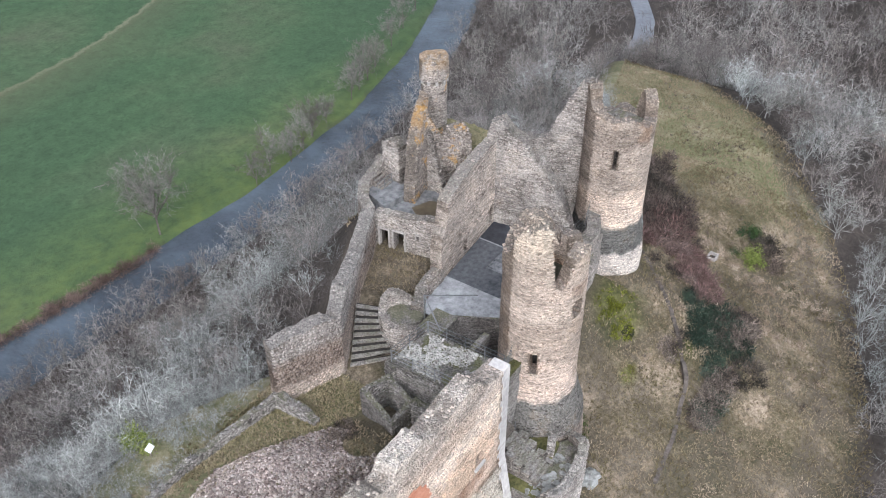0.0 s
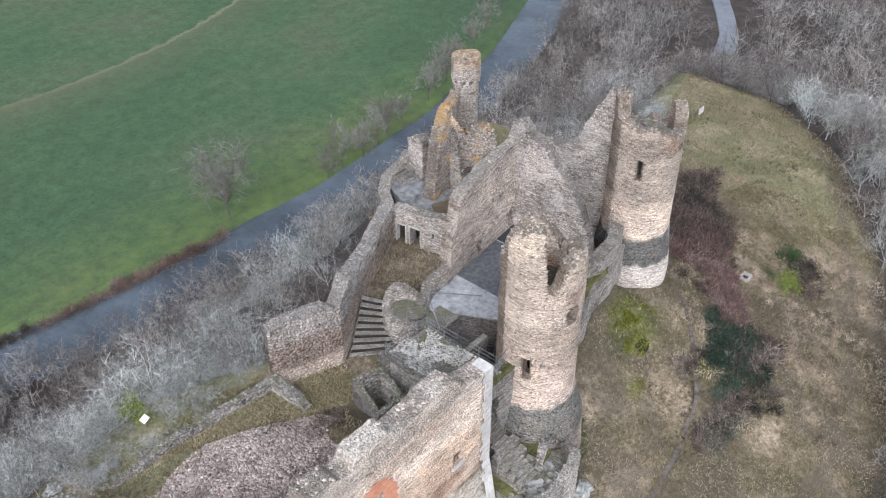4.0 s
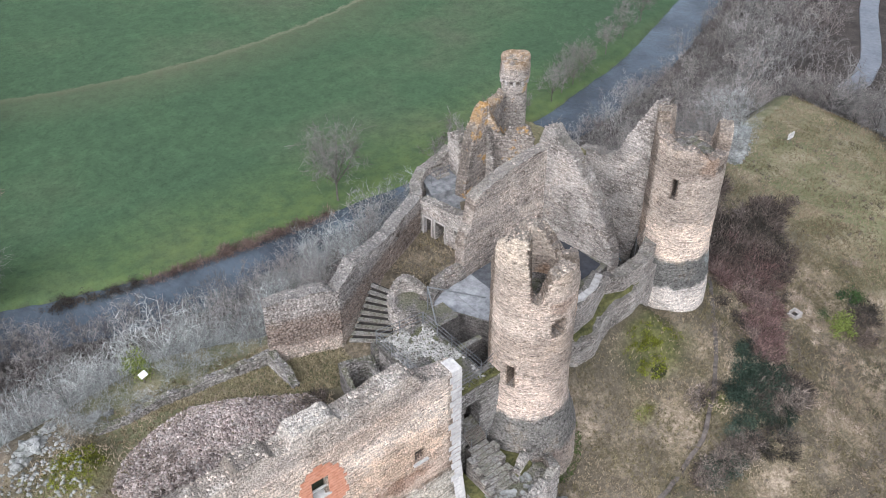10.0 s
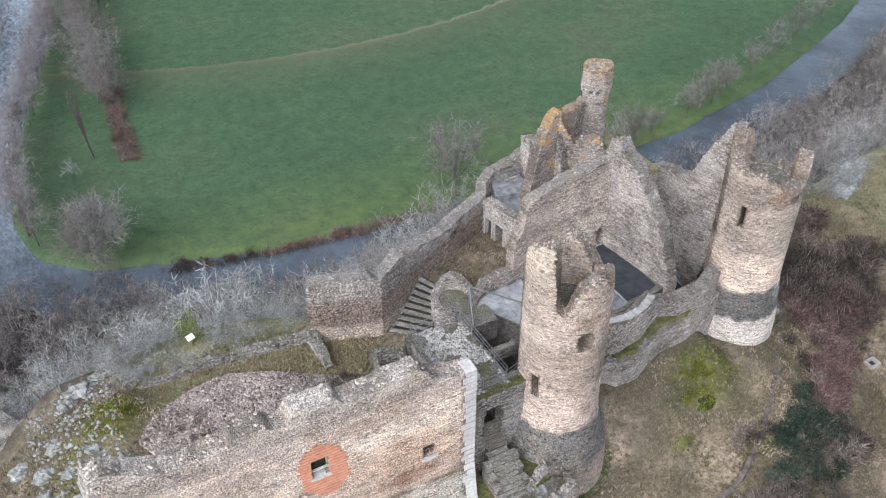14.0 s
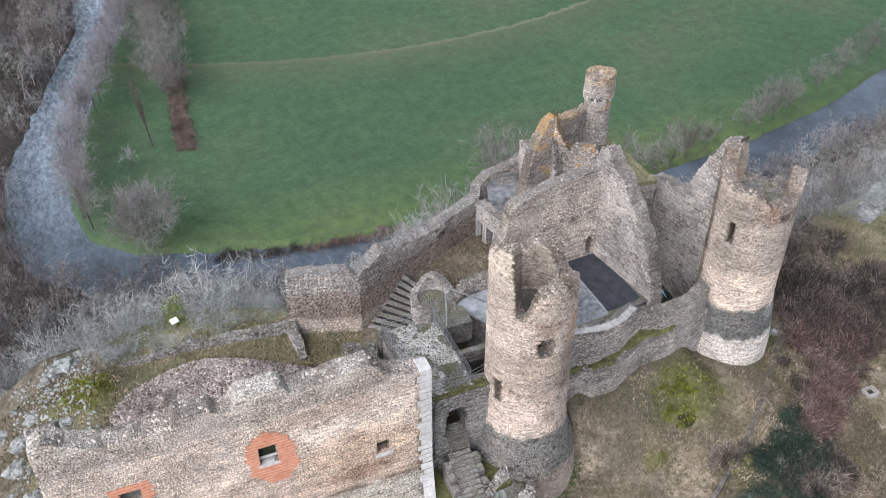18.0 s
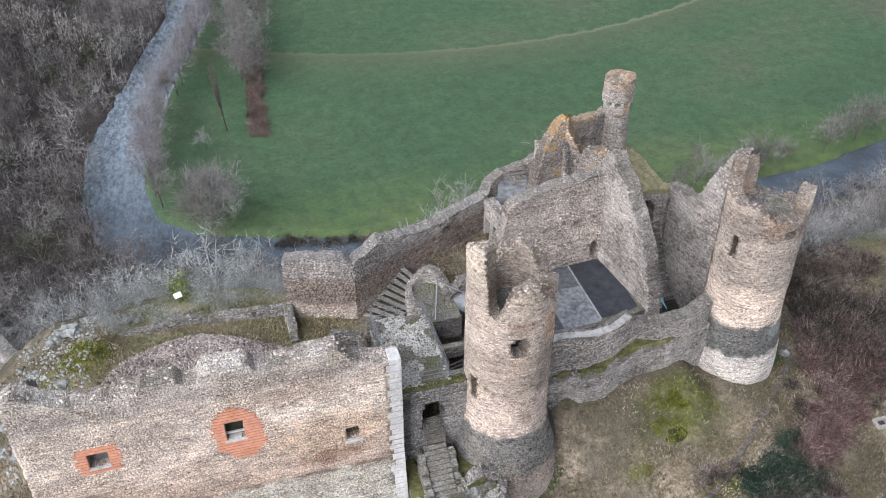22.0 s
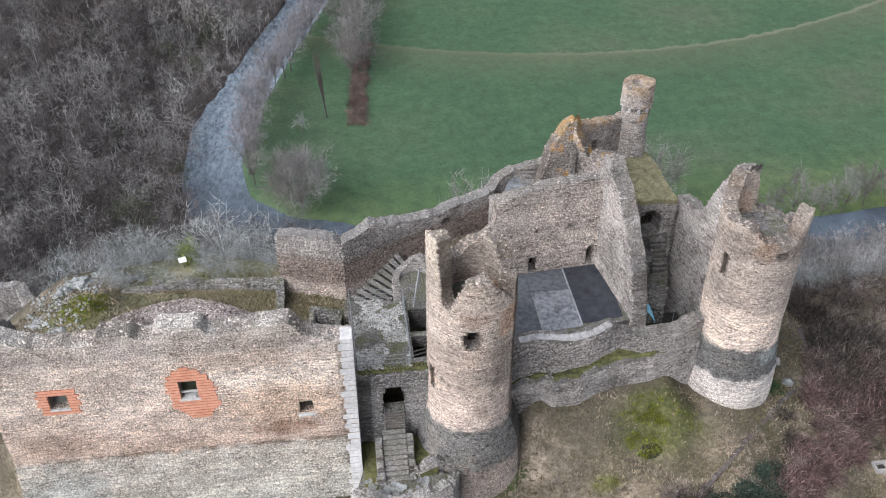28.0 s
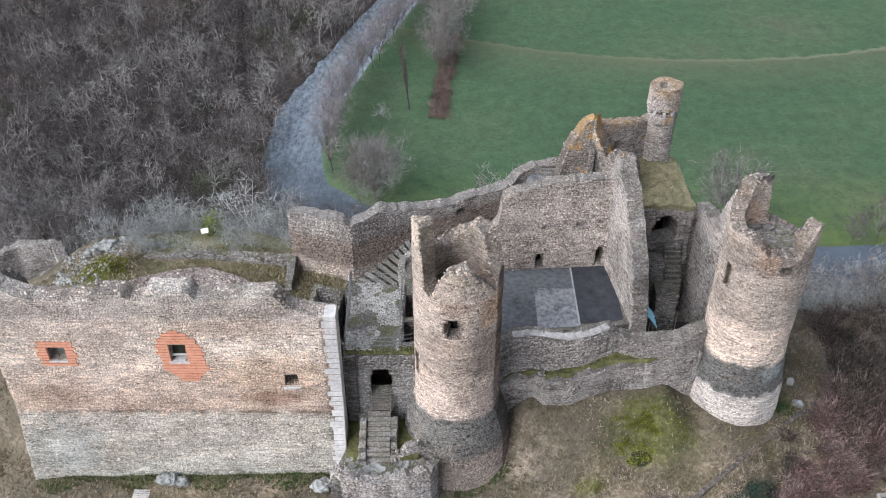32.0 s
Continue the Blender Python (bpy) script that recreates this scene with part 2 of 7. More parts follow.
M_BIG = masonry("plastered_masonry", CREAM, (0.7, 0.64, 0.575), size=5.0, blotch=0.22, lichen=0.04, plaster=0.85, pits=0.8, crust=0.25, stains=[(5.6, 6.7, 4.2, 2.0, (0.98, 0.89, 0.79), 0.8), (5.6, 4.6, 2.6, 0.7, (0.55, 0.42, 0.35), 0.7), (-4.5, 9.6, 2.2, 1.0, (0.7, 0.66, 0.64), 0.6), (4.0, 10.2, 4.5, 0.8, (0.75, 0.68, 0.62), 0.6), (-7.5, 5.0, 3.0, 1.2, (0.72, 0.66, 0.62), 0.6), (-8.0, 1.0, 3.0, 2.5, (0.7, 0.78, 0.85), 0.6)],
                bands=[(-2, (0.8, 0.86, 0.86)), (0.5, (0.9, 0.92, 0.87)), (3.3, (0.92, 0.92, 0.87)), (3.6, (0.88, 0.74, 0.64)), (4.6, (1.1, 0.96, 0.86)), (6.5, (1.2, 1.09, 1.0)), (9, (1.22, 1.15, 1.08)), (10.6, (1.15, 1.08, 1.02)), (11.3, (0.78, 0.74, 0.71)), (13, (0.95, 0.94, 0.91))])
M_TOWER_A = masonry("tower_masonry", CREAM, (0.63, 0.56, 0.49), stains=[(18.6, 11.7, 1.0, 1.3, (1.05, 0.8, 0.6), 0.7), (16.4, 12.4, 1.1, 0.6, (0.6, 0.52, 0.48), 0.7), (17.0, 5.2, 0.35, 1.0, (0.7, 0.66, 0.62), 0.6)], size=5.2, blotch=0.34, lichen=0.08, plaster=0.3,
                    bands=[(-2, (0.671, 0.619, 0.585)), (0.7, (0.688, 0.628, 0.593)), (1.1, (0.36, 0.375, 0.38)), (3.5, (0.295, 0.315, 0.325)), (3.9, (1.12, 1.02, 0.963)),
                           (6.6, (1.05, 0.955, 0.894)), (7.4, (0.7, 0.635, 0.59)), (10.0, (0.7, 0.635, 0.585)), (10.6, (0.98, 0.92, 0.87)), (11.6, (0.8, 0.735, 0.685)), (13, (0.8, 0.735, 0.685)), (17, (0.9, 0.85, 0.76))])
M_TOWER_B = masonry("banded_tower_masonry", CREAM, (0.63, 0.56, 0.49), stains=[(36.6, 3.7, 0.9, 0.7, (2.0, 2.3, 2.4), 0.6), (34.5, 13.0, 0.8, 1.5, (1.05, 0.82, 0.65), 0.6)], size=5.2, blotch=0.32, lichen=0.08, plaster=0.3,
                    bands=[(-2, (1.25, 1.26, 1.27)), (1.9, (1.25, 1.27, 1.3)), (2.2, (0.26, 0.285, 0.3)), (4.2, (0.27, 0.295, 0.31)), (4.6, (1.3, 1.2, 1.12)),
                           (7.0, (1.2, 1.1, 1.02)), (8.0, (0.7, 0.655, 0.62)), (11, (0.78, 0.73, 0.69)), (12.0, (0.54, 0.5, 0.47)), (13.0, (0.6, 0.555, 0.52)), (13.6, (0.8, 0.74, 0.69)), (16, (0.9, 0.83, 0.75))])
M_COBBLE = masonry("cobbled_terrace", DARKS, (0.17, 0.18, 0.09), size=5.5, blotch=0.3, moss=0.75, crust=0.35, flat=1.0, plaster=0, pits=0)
M_QUOIN = speckled("pale_dressed_stone", (0.36, 0.34, 0.32), (0.66, 0.63, 0.59), 5, 0.7)
M_CORBEL = speckled("weathered_dressed_stone", (0.24, 0.22, 0.2), (0.5, 0.46, 0.42), 5, 0.7)
M_BANK = speckled("trodden_earth", (0.05, 0.042, 0.036), (0.17, 0.145, 0.125), 4, 0.8)
M_CAP = speckled("pale_mortar", (0.22, 0.2, 0.18), (0.6, 0.57, 0.53), 3, 0.9)
M_ROCK = speckled("pale_rock", (0.06, 0.06, 0.045), (0.42, 0.42, 0.4), 2.6, 0.6, relief=0.25)
M_RUBBLE = masonry_tree("rubble_stone", [(0.13, 0.09, 0.077), (0.43, 0.355, 0.31), (0.22, 0.17, 0.147), (0.58, 0.515, 0.465), (0.34, 0.265, 0.226)], (0.3, 0.26, 0.23), size=4.0, plaster=0, pits=0, crust=0.1, blotch=0.35, loose_stone=True)
M_RUBBLE_PALE = speckled("pale_cobble", (0.16, 0.15, 0.125), (0.55, 0.53, 0.49), 3.4, 0.9, relief=0.03)
# Near-black colour standing in for deep shade inside hollows.
M_SHADE = speckled("painted_shade", (0.03, 0.027, 0.024), (0.07, 0.062, 0.055), 4, 0.5)
M_WOOD = speckled("grey_weathered_wood", (0.1, 0.085, 0.07), (0.3, 0.26, 0.22), 7, 0.8)
M_STEEL = speckled("galvanised_steel", (0.14, 0.145, 0.145), (0.28, 0.285, 0.285), 9, 0.9, rough=0.5, relief=0, metallic=0.5)
M_IRON = speckled("rusty_iron", (0.04, 0.03, 0.025), (0.12, 0.08, 0.06), 9, 0.9, rough=0.7, relief=0)
M_TERRA = speckled("orange_brick", (0.48, 0.2, 0.115), (0.68, 0.35, 0.23), 5, 0.7)
M_FELT = speckled("grey_roofing_felt", (0.04, 0.043, 0.048), (0.15, 0.154, 0.162), 3.0, 0.35, rough=0.65, relief=0.01)
M_FELT_PALE = speckled("pale_concrete", (0.15, 0.153, 0.158), (0.42, 0.42, 0.425), 2.6, 0.4, rough=0.8, relief=0.01)
M_FELT_WASHED = speckled("washed_felt", (0.04, 0.043, 0.048), (0.34, 0.34, 0.345), 3.0, 0.5, rough=0.65, relief=0.01)
M_ROOF = speckled("weathered_roof_concrete", (0.085, 0.086, 0.088), (0.27, 0.27, 0.268), 2.4, 0.6, rough=0.8, relief=0.02)
M_FELT_BLACK = speckled("black_roofing_felt", (0.02, 0.021, 0.025), (0.06, 0.062, 0.07), 1.6, 0.4, rough=0.6, relief=0.01)
M_MUD = speckled("muddy_water", (0.07, 0.055, 0.035), (0.15, 0.12, 0.08), 1.2, 0.4, rough=0.3, relief=0)
M_TURF = speckled("dry_turf", (0.07, 0.07, 0.03), (0.3, 0.26, 0.15), 6.0, 0.9, relief=0.08)
M_TREAD = masonry_tree("worn_tread_stone", GREYS, (0.5, 0.48, 0.44), size=3.0, blotch=0.3, moss=0.35, crust=0.75, plaster=0.2)
# Near-black green, painted as the shade seen inside the windows.
M_WINDOW_SHADE = speckled("painted_window_shade", (0.018, 0.02, 0.012), (0.055, 0.058, 0.035), 5, 0.8)
M_PANEL = speckled("grey_window_panel", (0.07, 0.068, 0.06), (0.2, 0.195, 0.175), 5, 0.8)
M_LEDGE = speckled("ledge_moss", (0.03, 0.034, 0.014), (0.17, 0.16, 0.06), 4.0, 1.3, relief=0.12)
M_TARP = speckled("blue_plastic_sheet", (0.16, 0.4, 0.52), (0.28, 0.55, 0.66), 3, 0.8, rough=0.4, relief=0.02)
M_BARK = speckled("bare_grey_bark", (0.06, 0.05, 0.045), (0.17, 0.15, 0.13), 4, 0.6, relief=0)

# ---- building helpers ----
def part(name, bm, material, parent=None, label=""):
    """Links a bmesh, or a mesh, as one object under a thing."""
    if isinstance(bm, bmesh.types.BMesh):
        me = bpy.data.meshes.new(name)
        bm.to_mesh(me)
        bm.free()
    else:
        me = bm
    if material and not me.materials:
        me.materials.append(material)
    ob = new(name, me)
    ob.parent = parent
    if label:
        tagged(ob, label)
    return ob


def thing(name, place, label, category, group="", kind=""):
    ob = new(name)
    ob.location = place
    ob.empty_display_size = 0.3
    return tagged(ob, label, category, group, kind)


def under(ob, parent):
    """Hangs a mesh built in world places under a thing that stands somewhere else."""
    ob.parent = parent
    ob.matrix_parent_inverse = Matrix.Translation(-parent.location)
    return ob


def rough(p, amount=1.0):
    q = Vector(p)
    return q + amount * (0.06 * noise.noise_vector(q * 0.9) + 0.03 * noise.noise_vector(q * 3.3))


def profile(points, ragged=0.25, seed=0.0):
    xs, zs = [a for a, _ in points], [b for _, b in points]

    def top(u):
        z = float(np.interp(u, xs, zs))
        return z + ragged * (1.1 * noise.noise((u * 0.9, seed, 1.3)) + 1.0 * noise.noise((u * 2.6, seed, 7.7)) + 0.5 * noise.noise((u * 6.0, seed, 3.1)))
    return top


def lines(lo, hi, step, extra=()):
    n = max(1, round((hi - lo) / step))
    base = [lo + (hi - lo) * i / n for i in range(n + 1)]
    keep = [b for b in base if all(abs(b - e) > step * 0.3 for e in extra)]
    return sorted(set(keep) | {e for e in extra if lo <= e <= hi})


def cells(name, us, zs, at, top, holes=(), closed=False, jag=1.0):
    """A thick wall made of cells between two skins: at(u, z, side) gives places, top(u) its broken upper edge,
    holes (u0, u1, z0, z1) go right through it."""
    nu, nz = len(us), len(zs)
    tops = [top(u) for u in us]
    last = [next((j for j, z in enumerate(zs) if z >= t), nz - 1) for t in tops]
    index, verts = {}, []

    def vert(i, j, side):
        i = i % nu if closed else i
        j = min(j, last[i])
        key = (i, j, side)
        if key not in index:
            index[key] = len(verts)
            z = min(zs[j], tops[i])
            p = at(us[i], z, side)
            verts.append(rough(p, jag))
        return index[key]

    def there(i, j):
        if closed:
            i %= nu
        elif not 0 <= i < nu - 1:
            return False
        if not 0 <= j < nz - 1:
            return False
        k = (i + 1) % nu
        if j >= max(last[i], last[k]):
            return False
        u1 = us[k] if k > i else us[0] + 2 * math.pi
        um, zm = (us[i] + u1) / 2, (zs[j] + zs[j + 1]) / 2
        return not any(a < um < b and c < zm < d for a, b, c, d in holes)

    faces = []

    def face(*corners):
        f = []
        for c in corners:
            v = vert(*c)
            if v not in f:
                f.append(v)
        if len(f) > 2:
            faces.append(f)
    for i in range(nu if closed else nu - 1):
        for j in range(nz - 1):
            if not there(i, j):
                continue
            face((i, j, 0), (i + 1, j, 0), (i + 1, j + 1, 0), (i, j + 1, 0))
            face((i, j + 1, 1), (i + 1, j + 1, 1), (i + 1, j, 1), (i, j, 1))
            if not there(i - 1, j):
                face((i, j, 1), (i, j, 0), (i, j + 1, 0), (i, j + 1, 1))
            if not there(i + 1, j):
                face((i + 1, j, 0), (i + 1, j, 1), (i + 1, j + 1, 1), (i + 1, j + 1, 0))
            if not there(i, j + 1):
                face((i, j + 1, 0), (i + 1, j + 1, 0), (i + 1, j + 1, 1), (i, j + 1, 1))
            if not there(i, j - 1):
                face((i, j, 1), (i + 1, j, 1), (i + 1, j, 0), (i, j, 0))
    me = bpy.data.meshes.new(name)
    me.from_pydata(verts, [], faces)
    bm = bmesh.new()
    bm.from_mesh(me)
    bmesh.ops.recalc_face_normals(bm, faces=bm.faces)
    bm.to_mesh(me)
    bm.free()
    return me


def along(points):
    """A polyline in plan: its length and a function from the way along it to place and left normal (corners mitred)."""
    pts = [Vector(p) for p in points]
    lens = [0.0]
    for a, b in zip(pts, pts[1:]):
        lens.append(lens[-1] + (b - a).length)
    norms = []
    for a, b in zip(pts, pts[1:]):
        d = (b - a).normalized()
        norms.append(Vector((-d.y, d.x)))
    nodes = [norms[0]] + [(m + n).normalized() / max(0.5, (m + n).normalized().dot(n)) for m, n in zip(norms, norms[1:])] + [norms[-1]]

    def at(s):
        k = max(0, min(len(pts) - 2, next((i - 1 for i, v in enumerate(lens) if v >= s and i), len(pts) - 2)))
        f = (s - lens[k]) / (lens[k + 1] - lens[k])
        return pts[k].lerp(pts[k + 1], f), nodes[k].lerp(nodes[k + 1], f)
    return lens, at


def pebbles(name, px, py, pz, sizes, seed, flat=0.6):
    """Many small angular stones joined."""
    rr = np.random.RandomState(seed)
    base = np.array([(1, 0, 0), (-1, 0, 0), (0, 1, 0), (0, -1, 0), (0, 0, 1), (0, 0, -1), (0.7, 0.7, 0.3), (-0.7, 0.6, -0.2)], float)
    tri = np.array([(0, 6, 4), (6, 2, 4), (2, 7, 4), (7, 1, 4), (1, 3, 4), (3, 0, 4), (6, 0, 5), (2, 6, 5), (7, 2, 5), (1, 7, 5), (3, 1, 5), (0, 3, 5)])
    n = len(px)
    v = base[None] * rr.uniform(0.65, 1.25, (n, 8, 3)) * sizes[:, None, None]
    v[:, :, 2] *= flat
    a, t = rr.uniform(0, 6.28, n), rr.normal(0, 0.35, n)
    c, s = np.cos(a)[:, None], np.sin(a)[:, None]
    z = v[:, :, 2] + v[:, :, 0] * np.sin(t)[:, None]
    w = np.stack([v[:, :, 0] * c - v[:, :, 1] * s + px[:, None], v[:, :, 0] * s + v[:, :, 1] * c + py[:, None], z + pz[:, None]], -1)
    f = tri[None] + 8 * np.arange(n)[:, None, None]
    return mesh_from(name, w.reshape(-1, 3), f.reshape(-1, 3))


def faced(lo, hi, base, top, place, holes, material, parent, seed, size=0.68, bare=-0.4, single=0, crest=1.0, radius=1.0, skip=(), jag=1.0):
    """Sets single stones in courses into both faces of a wall and lays loose ones along its broken top."""
    r = np.random.RandomState(int(seed * 10) + 7)
    us = np.linspace(lo, hi, max(8, int((hi - lo) * radius / 0.12)))
    tops = np.array([top(u) for u in us])
    zmax = tops.max()
    V = []
    for side in (0, 1):
        z = base
        while z < zmax:
            h = size * r.uniform(0.11, 0.17)
            u = lo - r.uniform(0, 0.3)
            while u < hi:
                w = size * r.uniform(0.16, 0.48)
                wu = w / radius
                u0, u1 = max(u, lo), min(u + wu, hi)
                u += wu
                um, zm = (u0 + u1) / 2, z + h / 2
                if u1 - u0 < 0.4 * wu or z + h * 0.8 > np.interp(um, us, tops):
                    continue
                if any(a - 0.05 < um < b + 0.05 and c - 0.04 < zm < d + 0.04 for a, b, c, d in holes) or any(a < um < b and c < zm < d for a, b, c, d in skip):
                    continue
                p = Vector(place(um, zm, side))
                out = p - Vector(place(um, zm, 1 - side))
                out.z = 0
                out.normalize()
                if out.y > 0.35 or out.x > 0.85:
                    continue
                if noise.noise((p.x * 0.5, p.y * 0.5, p.z * 0.8 + seed)) > 0.42 - bare or r.random_sample() < 0.05:
                    continue
                along_ = Vector((-out.y, out.x, 0))
                up = Vector(place(um, z + h, side)) - Vector(place(um, z, side))
                q = rough(p, jag)
                hw, hh = w / 2 - 0.012, h / 2 * r.uniform(0.84, 1.04) - 0.006
                q = q + up * r.uniform(-0.06, 0.06) + along_ * r.uniform(-0.02, 0.02)
                front = r.uniform(0.003, 0.032) * (0.4 + 0.6 * size)
                tilt = r.uniform(-0.007, 0.007, 8)
                c8 = []
                for k, (a, b) in enumerate(((-1, -1), (1, -1), (1, 1), (-1, 1))):
                    c8.append(q + along_ * (a * hw * (0.9 + 4 * tilt[k])) + up * (b * hh / h * (0.92 + 4 * tilt[k + 4])) + out * (front + tilt[k]))
                for a, b in ((-1, -1), (1, -1), (1, 1), (-1, 1)):
                    c8.append(q + along_ * (a * hw) + up * (b * hh / h) - out * 0.08)
                V.append(c8)
            z += h
    if V:
        V = np.array(V, np.float32)
        tri = np.array([(0, 1, 2), (0, 2, 3), (5, 6, 2), (5, 2, 1), (6, 7, 3), (6, 3, 2), (7, 4, 0), (7, 0, 3)])
        f = tri[None] + 8 * np.arange(len(V))[:, None, None]
        me = mesh_from("facing_stones", V.reshape(-1, 3), f.reshape(-1, 3))
        tagged(part("facing_stones", me, FACING[material.name], parent), kind="stuff")
    # the broken top
    n = int(crest * (hi - lo) * radius * 11)
    if n:
        u, f = r.uniform(lo, hi, n), r.uniform(0.03, 0.97, n)
        pts = []
        for a, b in zip(u, f):
            t = float(np.interp(a, us, tops))
            p0, p1 = Vector(place(a, t, 0)), Vector(place(a, t, 1))
            pts.append(rough(p0.lerp(p1, b), jag) - Vector((0, 0, 0.02)))
        pts = np.array(pts)
        sizes = r.uniform(0.05, 0.12, n)
        big = min(single, n)
        if n > big:
            me = pebbles("crest_rubble", pts[big:, 0], pts[big:, 1], pts[big:, 2], sizes[big:], int(seed * 10) + 3, 0.75)
            tagged(part("crest_rubble", me, FACING[material.name], parent), kind="stuff")
        for k in range(big):
            s = pebbles("crest_stone", np.zeros(1), np.zeros(1), np.zeros(1), np.array([r.uniform(0.08, 0.15)]), k, 0.6)
            ob = part("crest_stone", s, FACING[material.name], parent)
            ob.location = pts[k]


def plan_wall(name, points, thick, base, tops, material, parent=None, holes=(), ragged=0.25, step=0.35, batter=None, seed=0.0, label="", jag=1.0, **face):
    """A wall along a polyline in plan; its thickness lies to the left of the way. tops: (way along, height). batter(z): how far the right skin stands out."""
    lens, at = along(points)
    extra_u = [v for h in holes for v in h[:2]] + lens[1:-1]
    extra_z = [v for h in holes for v in h[2:]]
    top = profile(tops, ragged, seed)
    hi = max(t for _, t in tops) + ragged + 0.2

    def place(s, z, side):
        p, n = at(s)
        q = p + n * (thick if side else -(batter(z) if batter else 0.0))
        return (q.x, q.y, z)
    me = cells(name, lines(0, lens[-1], step, extra_u), lines(base, hi, step, extra_z), place, top, holes, jag=jag)
    ob = part(name, me, material, parent, label)
    if parent and material.name in FACING:
        faced(0, lens[-1], max(base, face.pop("from_z", base)), top, place, holes, material, parent, seed + lens[-1], jag=jag, **face)
    return ob


def drum(name, centre, radius, thick, base, tops, material, parent=None, holes=(), ragged=0.25, step=0.4, seed=0.0, label="", jag=1.0, **face):
    """A round wall. radius(z); tops: (angle in degrees from +x, height), repeated round the turn; holes in degrees."""
    r0 = radius(base)
    n = max(16, round(2 * math.pi * r0 / step))
    holes = [(radians(a), radians(b), c, d) for a, b, c, d in holes]
    extra = [v for h in holes for v in h[:2]]
    us = [v for v in lines(0, 2 * math.pi, 2 * math.pi / n, extra) if v < 2 * math.pi - 1e-4]
    pts = [(radians(a), z) for a, z in tops]
    pts = [(pts[-1][0] - 2 * math.pi, pts[-1][1])] + pts + [(pts[0][0] + 2 * math.pi, pts[0][1])]
    plain = profile(pts, 0.0, seed)

    def top(u):
        return plain(u) + ragged * (0.9 * noise.noise((math.cos(u) * 2.5, math.sin(u) * 2.5, seed)) + 0.6 * noise.noise((math.cos(u) * 8, math.sin(u) * 8, seed)))
    hi = max(z for _, z in tops) + ragged + 0.2

    def place(u, z, side):
        r = radius(z) - (thick if side else 0.0)
        return (centre[0] + r * math.cos(u), centre[1] + r * math.sin(u), z)
    me = cells(name, us, lines(base, hi, step, [v for h in holes for v in h[2:]]), place, top, holes, closed=True, jag=jag)
    ob = part(name, me, material, parent, label)
    if parent and material.name in FACING:
        faced(0, 2 * math.pi, base, top, place, holes, material, parent, seed + r0, radius=r0, jag=jag, **face)
    return ob


def box(bm, x0, x1, y0, y1, z0, z1, turn=None):
    vs = [bm.verts.new((x, y, z)) for z in (z0, z1) for y in (y0, y1) for x in (x0, x1)]
    for f in ((0, 2, 3, 1), (4, 5, 7, 6), (0, 1, 5, 4), (1, 3, 7, 5), (3, 2, 6, 7), (2, 0, 4, 6)):
        bm.faces.new([vs[i] for i in f])
    if turn is not None:
        bmesh.ops.transform(bm, matrix=turn, verts=vs)
    return vs


def bar(bm, a, b, r=0.03, n=5, r2=None):
    """A round bar from a to b."""
    a, b = Vector(a), Vector(b)
    q = (b - a).to_track_quat("Z", "Y")
    rings = []
    for p, rad in ((a, r), (b, r if r2 is None else r2)):
        rings.append([bm.verts.new(p + q @ Vector((rad * math.cos(2 * math.pi * i / n), rad * math.sin(2 * math.pi * i / n), 0))) for i in range(n)])
    for i in range(n):
        bm.faces.new((rings[0][i], rings[0][(i + 1) % n], rings[1][(i + 1) % n], rings[1][i]))
    bm.faces.new(rings[0][::-1])
    bm.faces.new(rings[1])


def slab(name, outline, z0, z1, material, parent=None, label="", jag=0.5, step=0.8, kind=None):
    """A level slab over an outline in plan, its top a little uneven."""
    bm = bmesh.new()
    low = [bm.verts.new((x, y, z0)) for x, y in outline]
    f = bm.faces.new(low)
    r = bmesh.ops.extrude_face_region(bm, geom=[f])
    top = [v for v in r["geom"] if isinstance(v, bmesh.types.BMVert)]
    for v in top:
        v.co.z = z1
    bmesh.ops.recalc_face_normals(bm, faces=bm.faces)
    return part(name, bm, material, parent, label)


def mesh_from(name, verts, faces3):
    """A mesh out of arrays: places (n, 3) and triangles (m, 3)."""
    me = bpy.data.meshes.new(name)
    verts, faces3 = np.asarray(verts, np.float32), np.asarray(faces3, np.int32)
    me.vertices.add(len(verts))
    me.vertices.foreach_set("co", verts.ravel())
    me.loops.add(faces3.size)
    me.loops.foreach_set("vertex_index", faces3.ravel())
    me.polygons.add(len(faces3))
    me.polygons.foreach_set("loop_start", np.arange(0, faces3.size, 3, dtype=np.int32))
    me.polygons.foreach_set("loop_total", np.full(len(faces3), 3, np.int32))
    me.update(calc_edges=True)
    return me

# ---- the land: the castle's spur, the river's bend round it, the meadow inside the bend ----
RIVER = [(4, 420), (2, 330), (0, 271), (-12, 228), (-22, 190), (-24, 165), (-20, 146), (-8, 134), (12, 128), (32, 122), (66, 119), (100, 117.5), (122, 118.5),
         (150, 122), (185, 130), (210, 139), (241, 152), (300, 182), (420, 230)]
WATER_Z = -77.4


def to_line(px, py, line):
    """Distance of places to a polyline, and on which side (left positive)."""
    best, side = np.full(px.shape, 1e9), np.zeros(px.shape)
    for (ax, ay), (bx, by) in zip(line, line[1:]):
        dx, dy = bx - ax, by - ay
        f = np.clip(((px - ax) * dx + (py - ay) * dy) / (dx * dx + dy * dy), 0, 1)
        d = np.hypot(px - ax - f * dx, py - ay - f * dy)
        s = dx * (py - ay) - dy * (px - ax)
        near = d < best
        best, side = np.where(near, d, best), np.where(near, s, side)
    return best, np.sign(side)


def smooth(a, b, v):
    t = np.clip((v - a) / (b - a), 0, 1)
    return t * t * (3 - 2 * t)


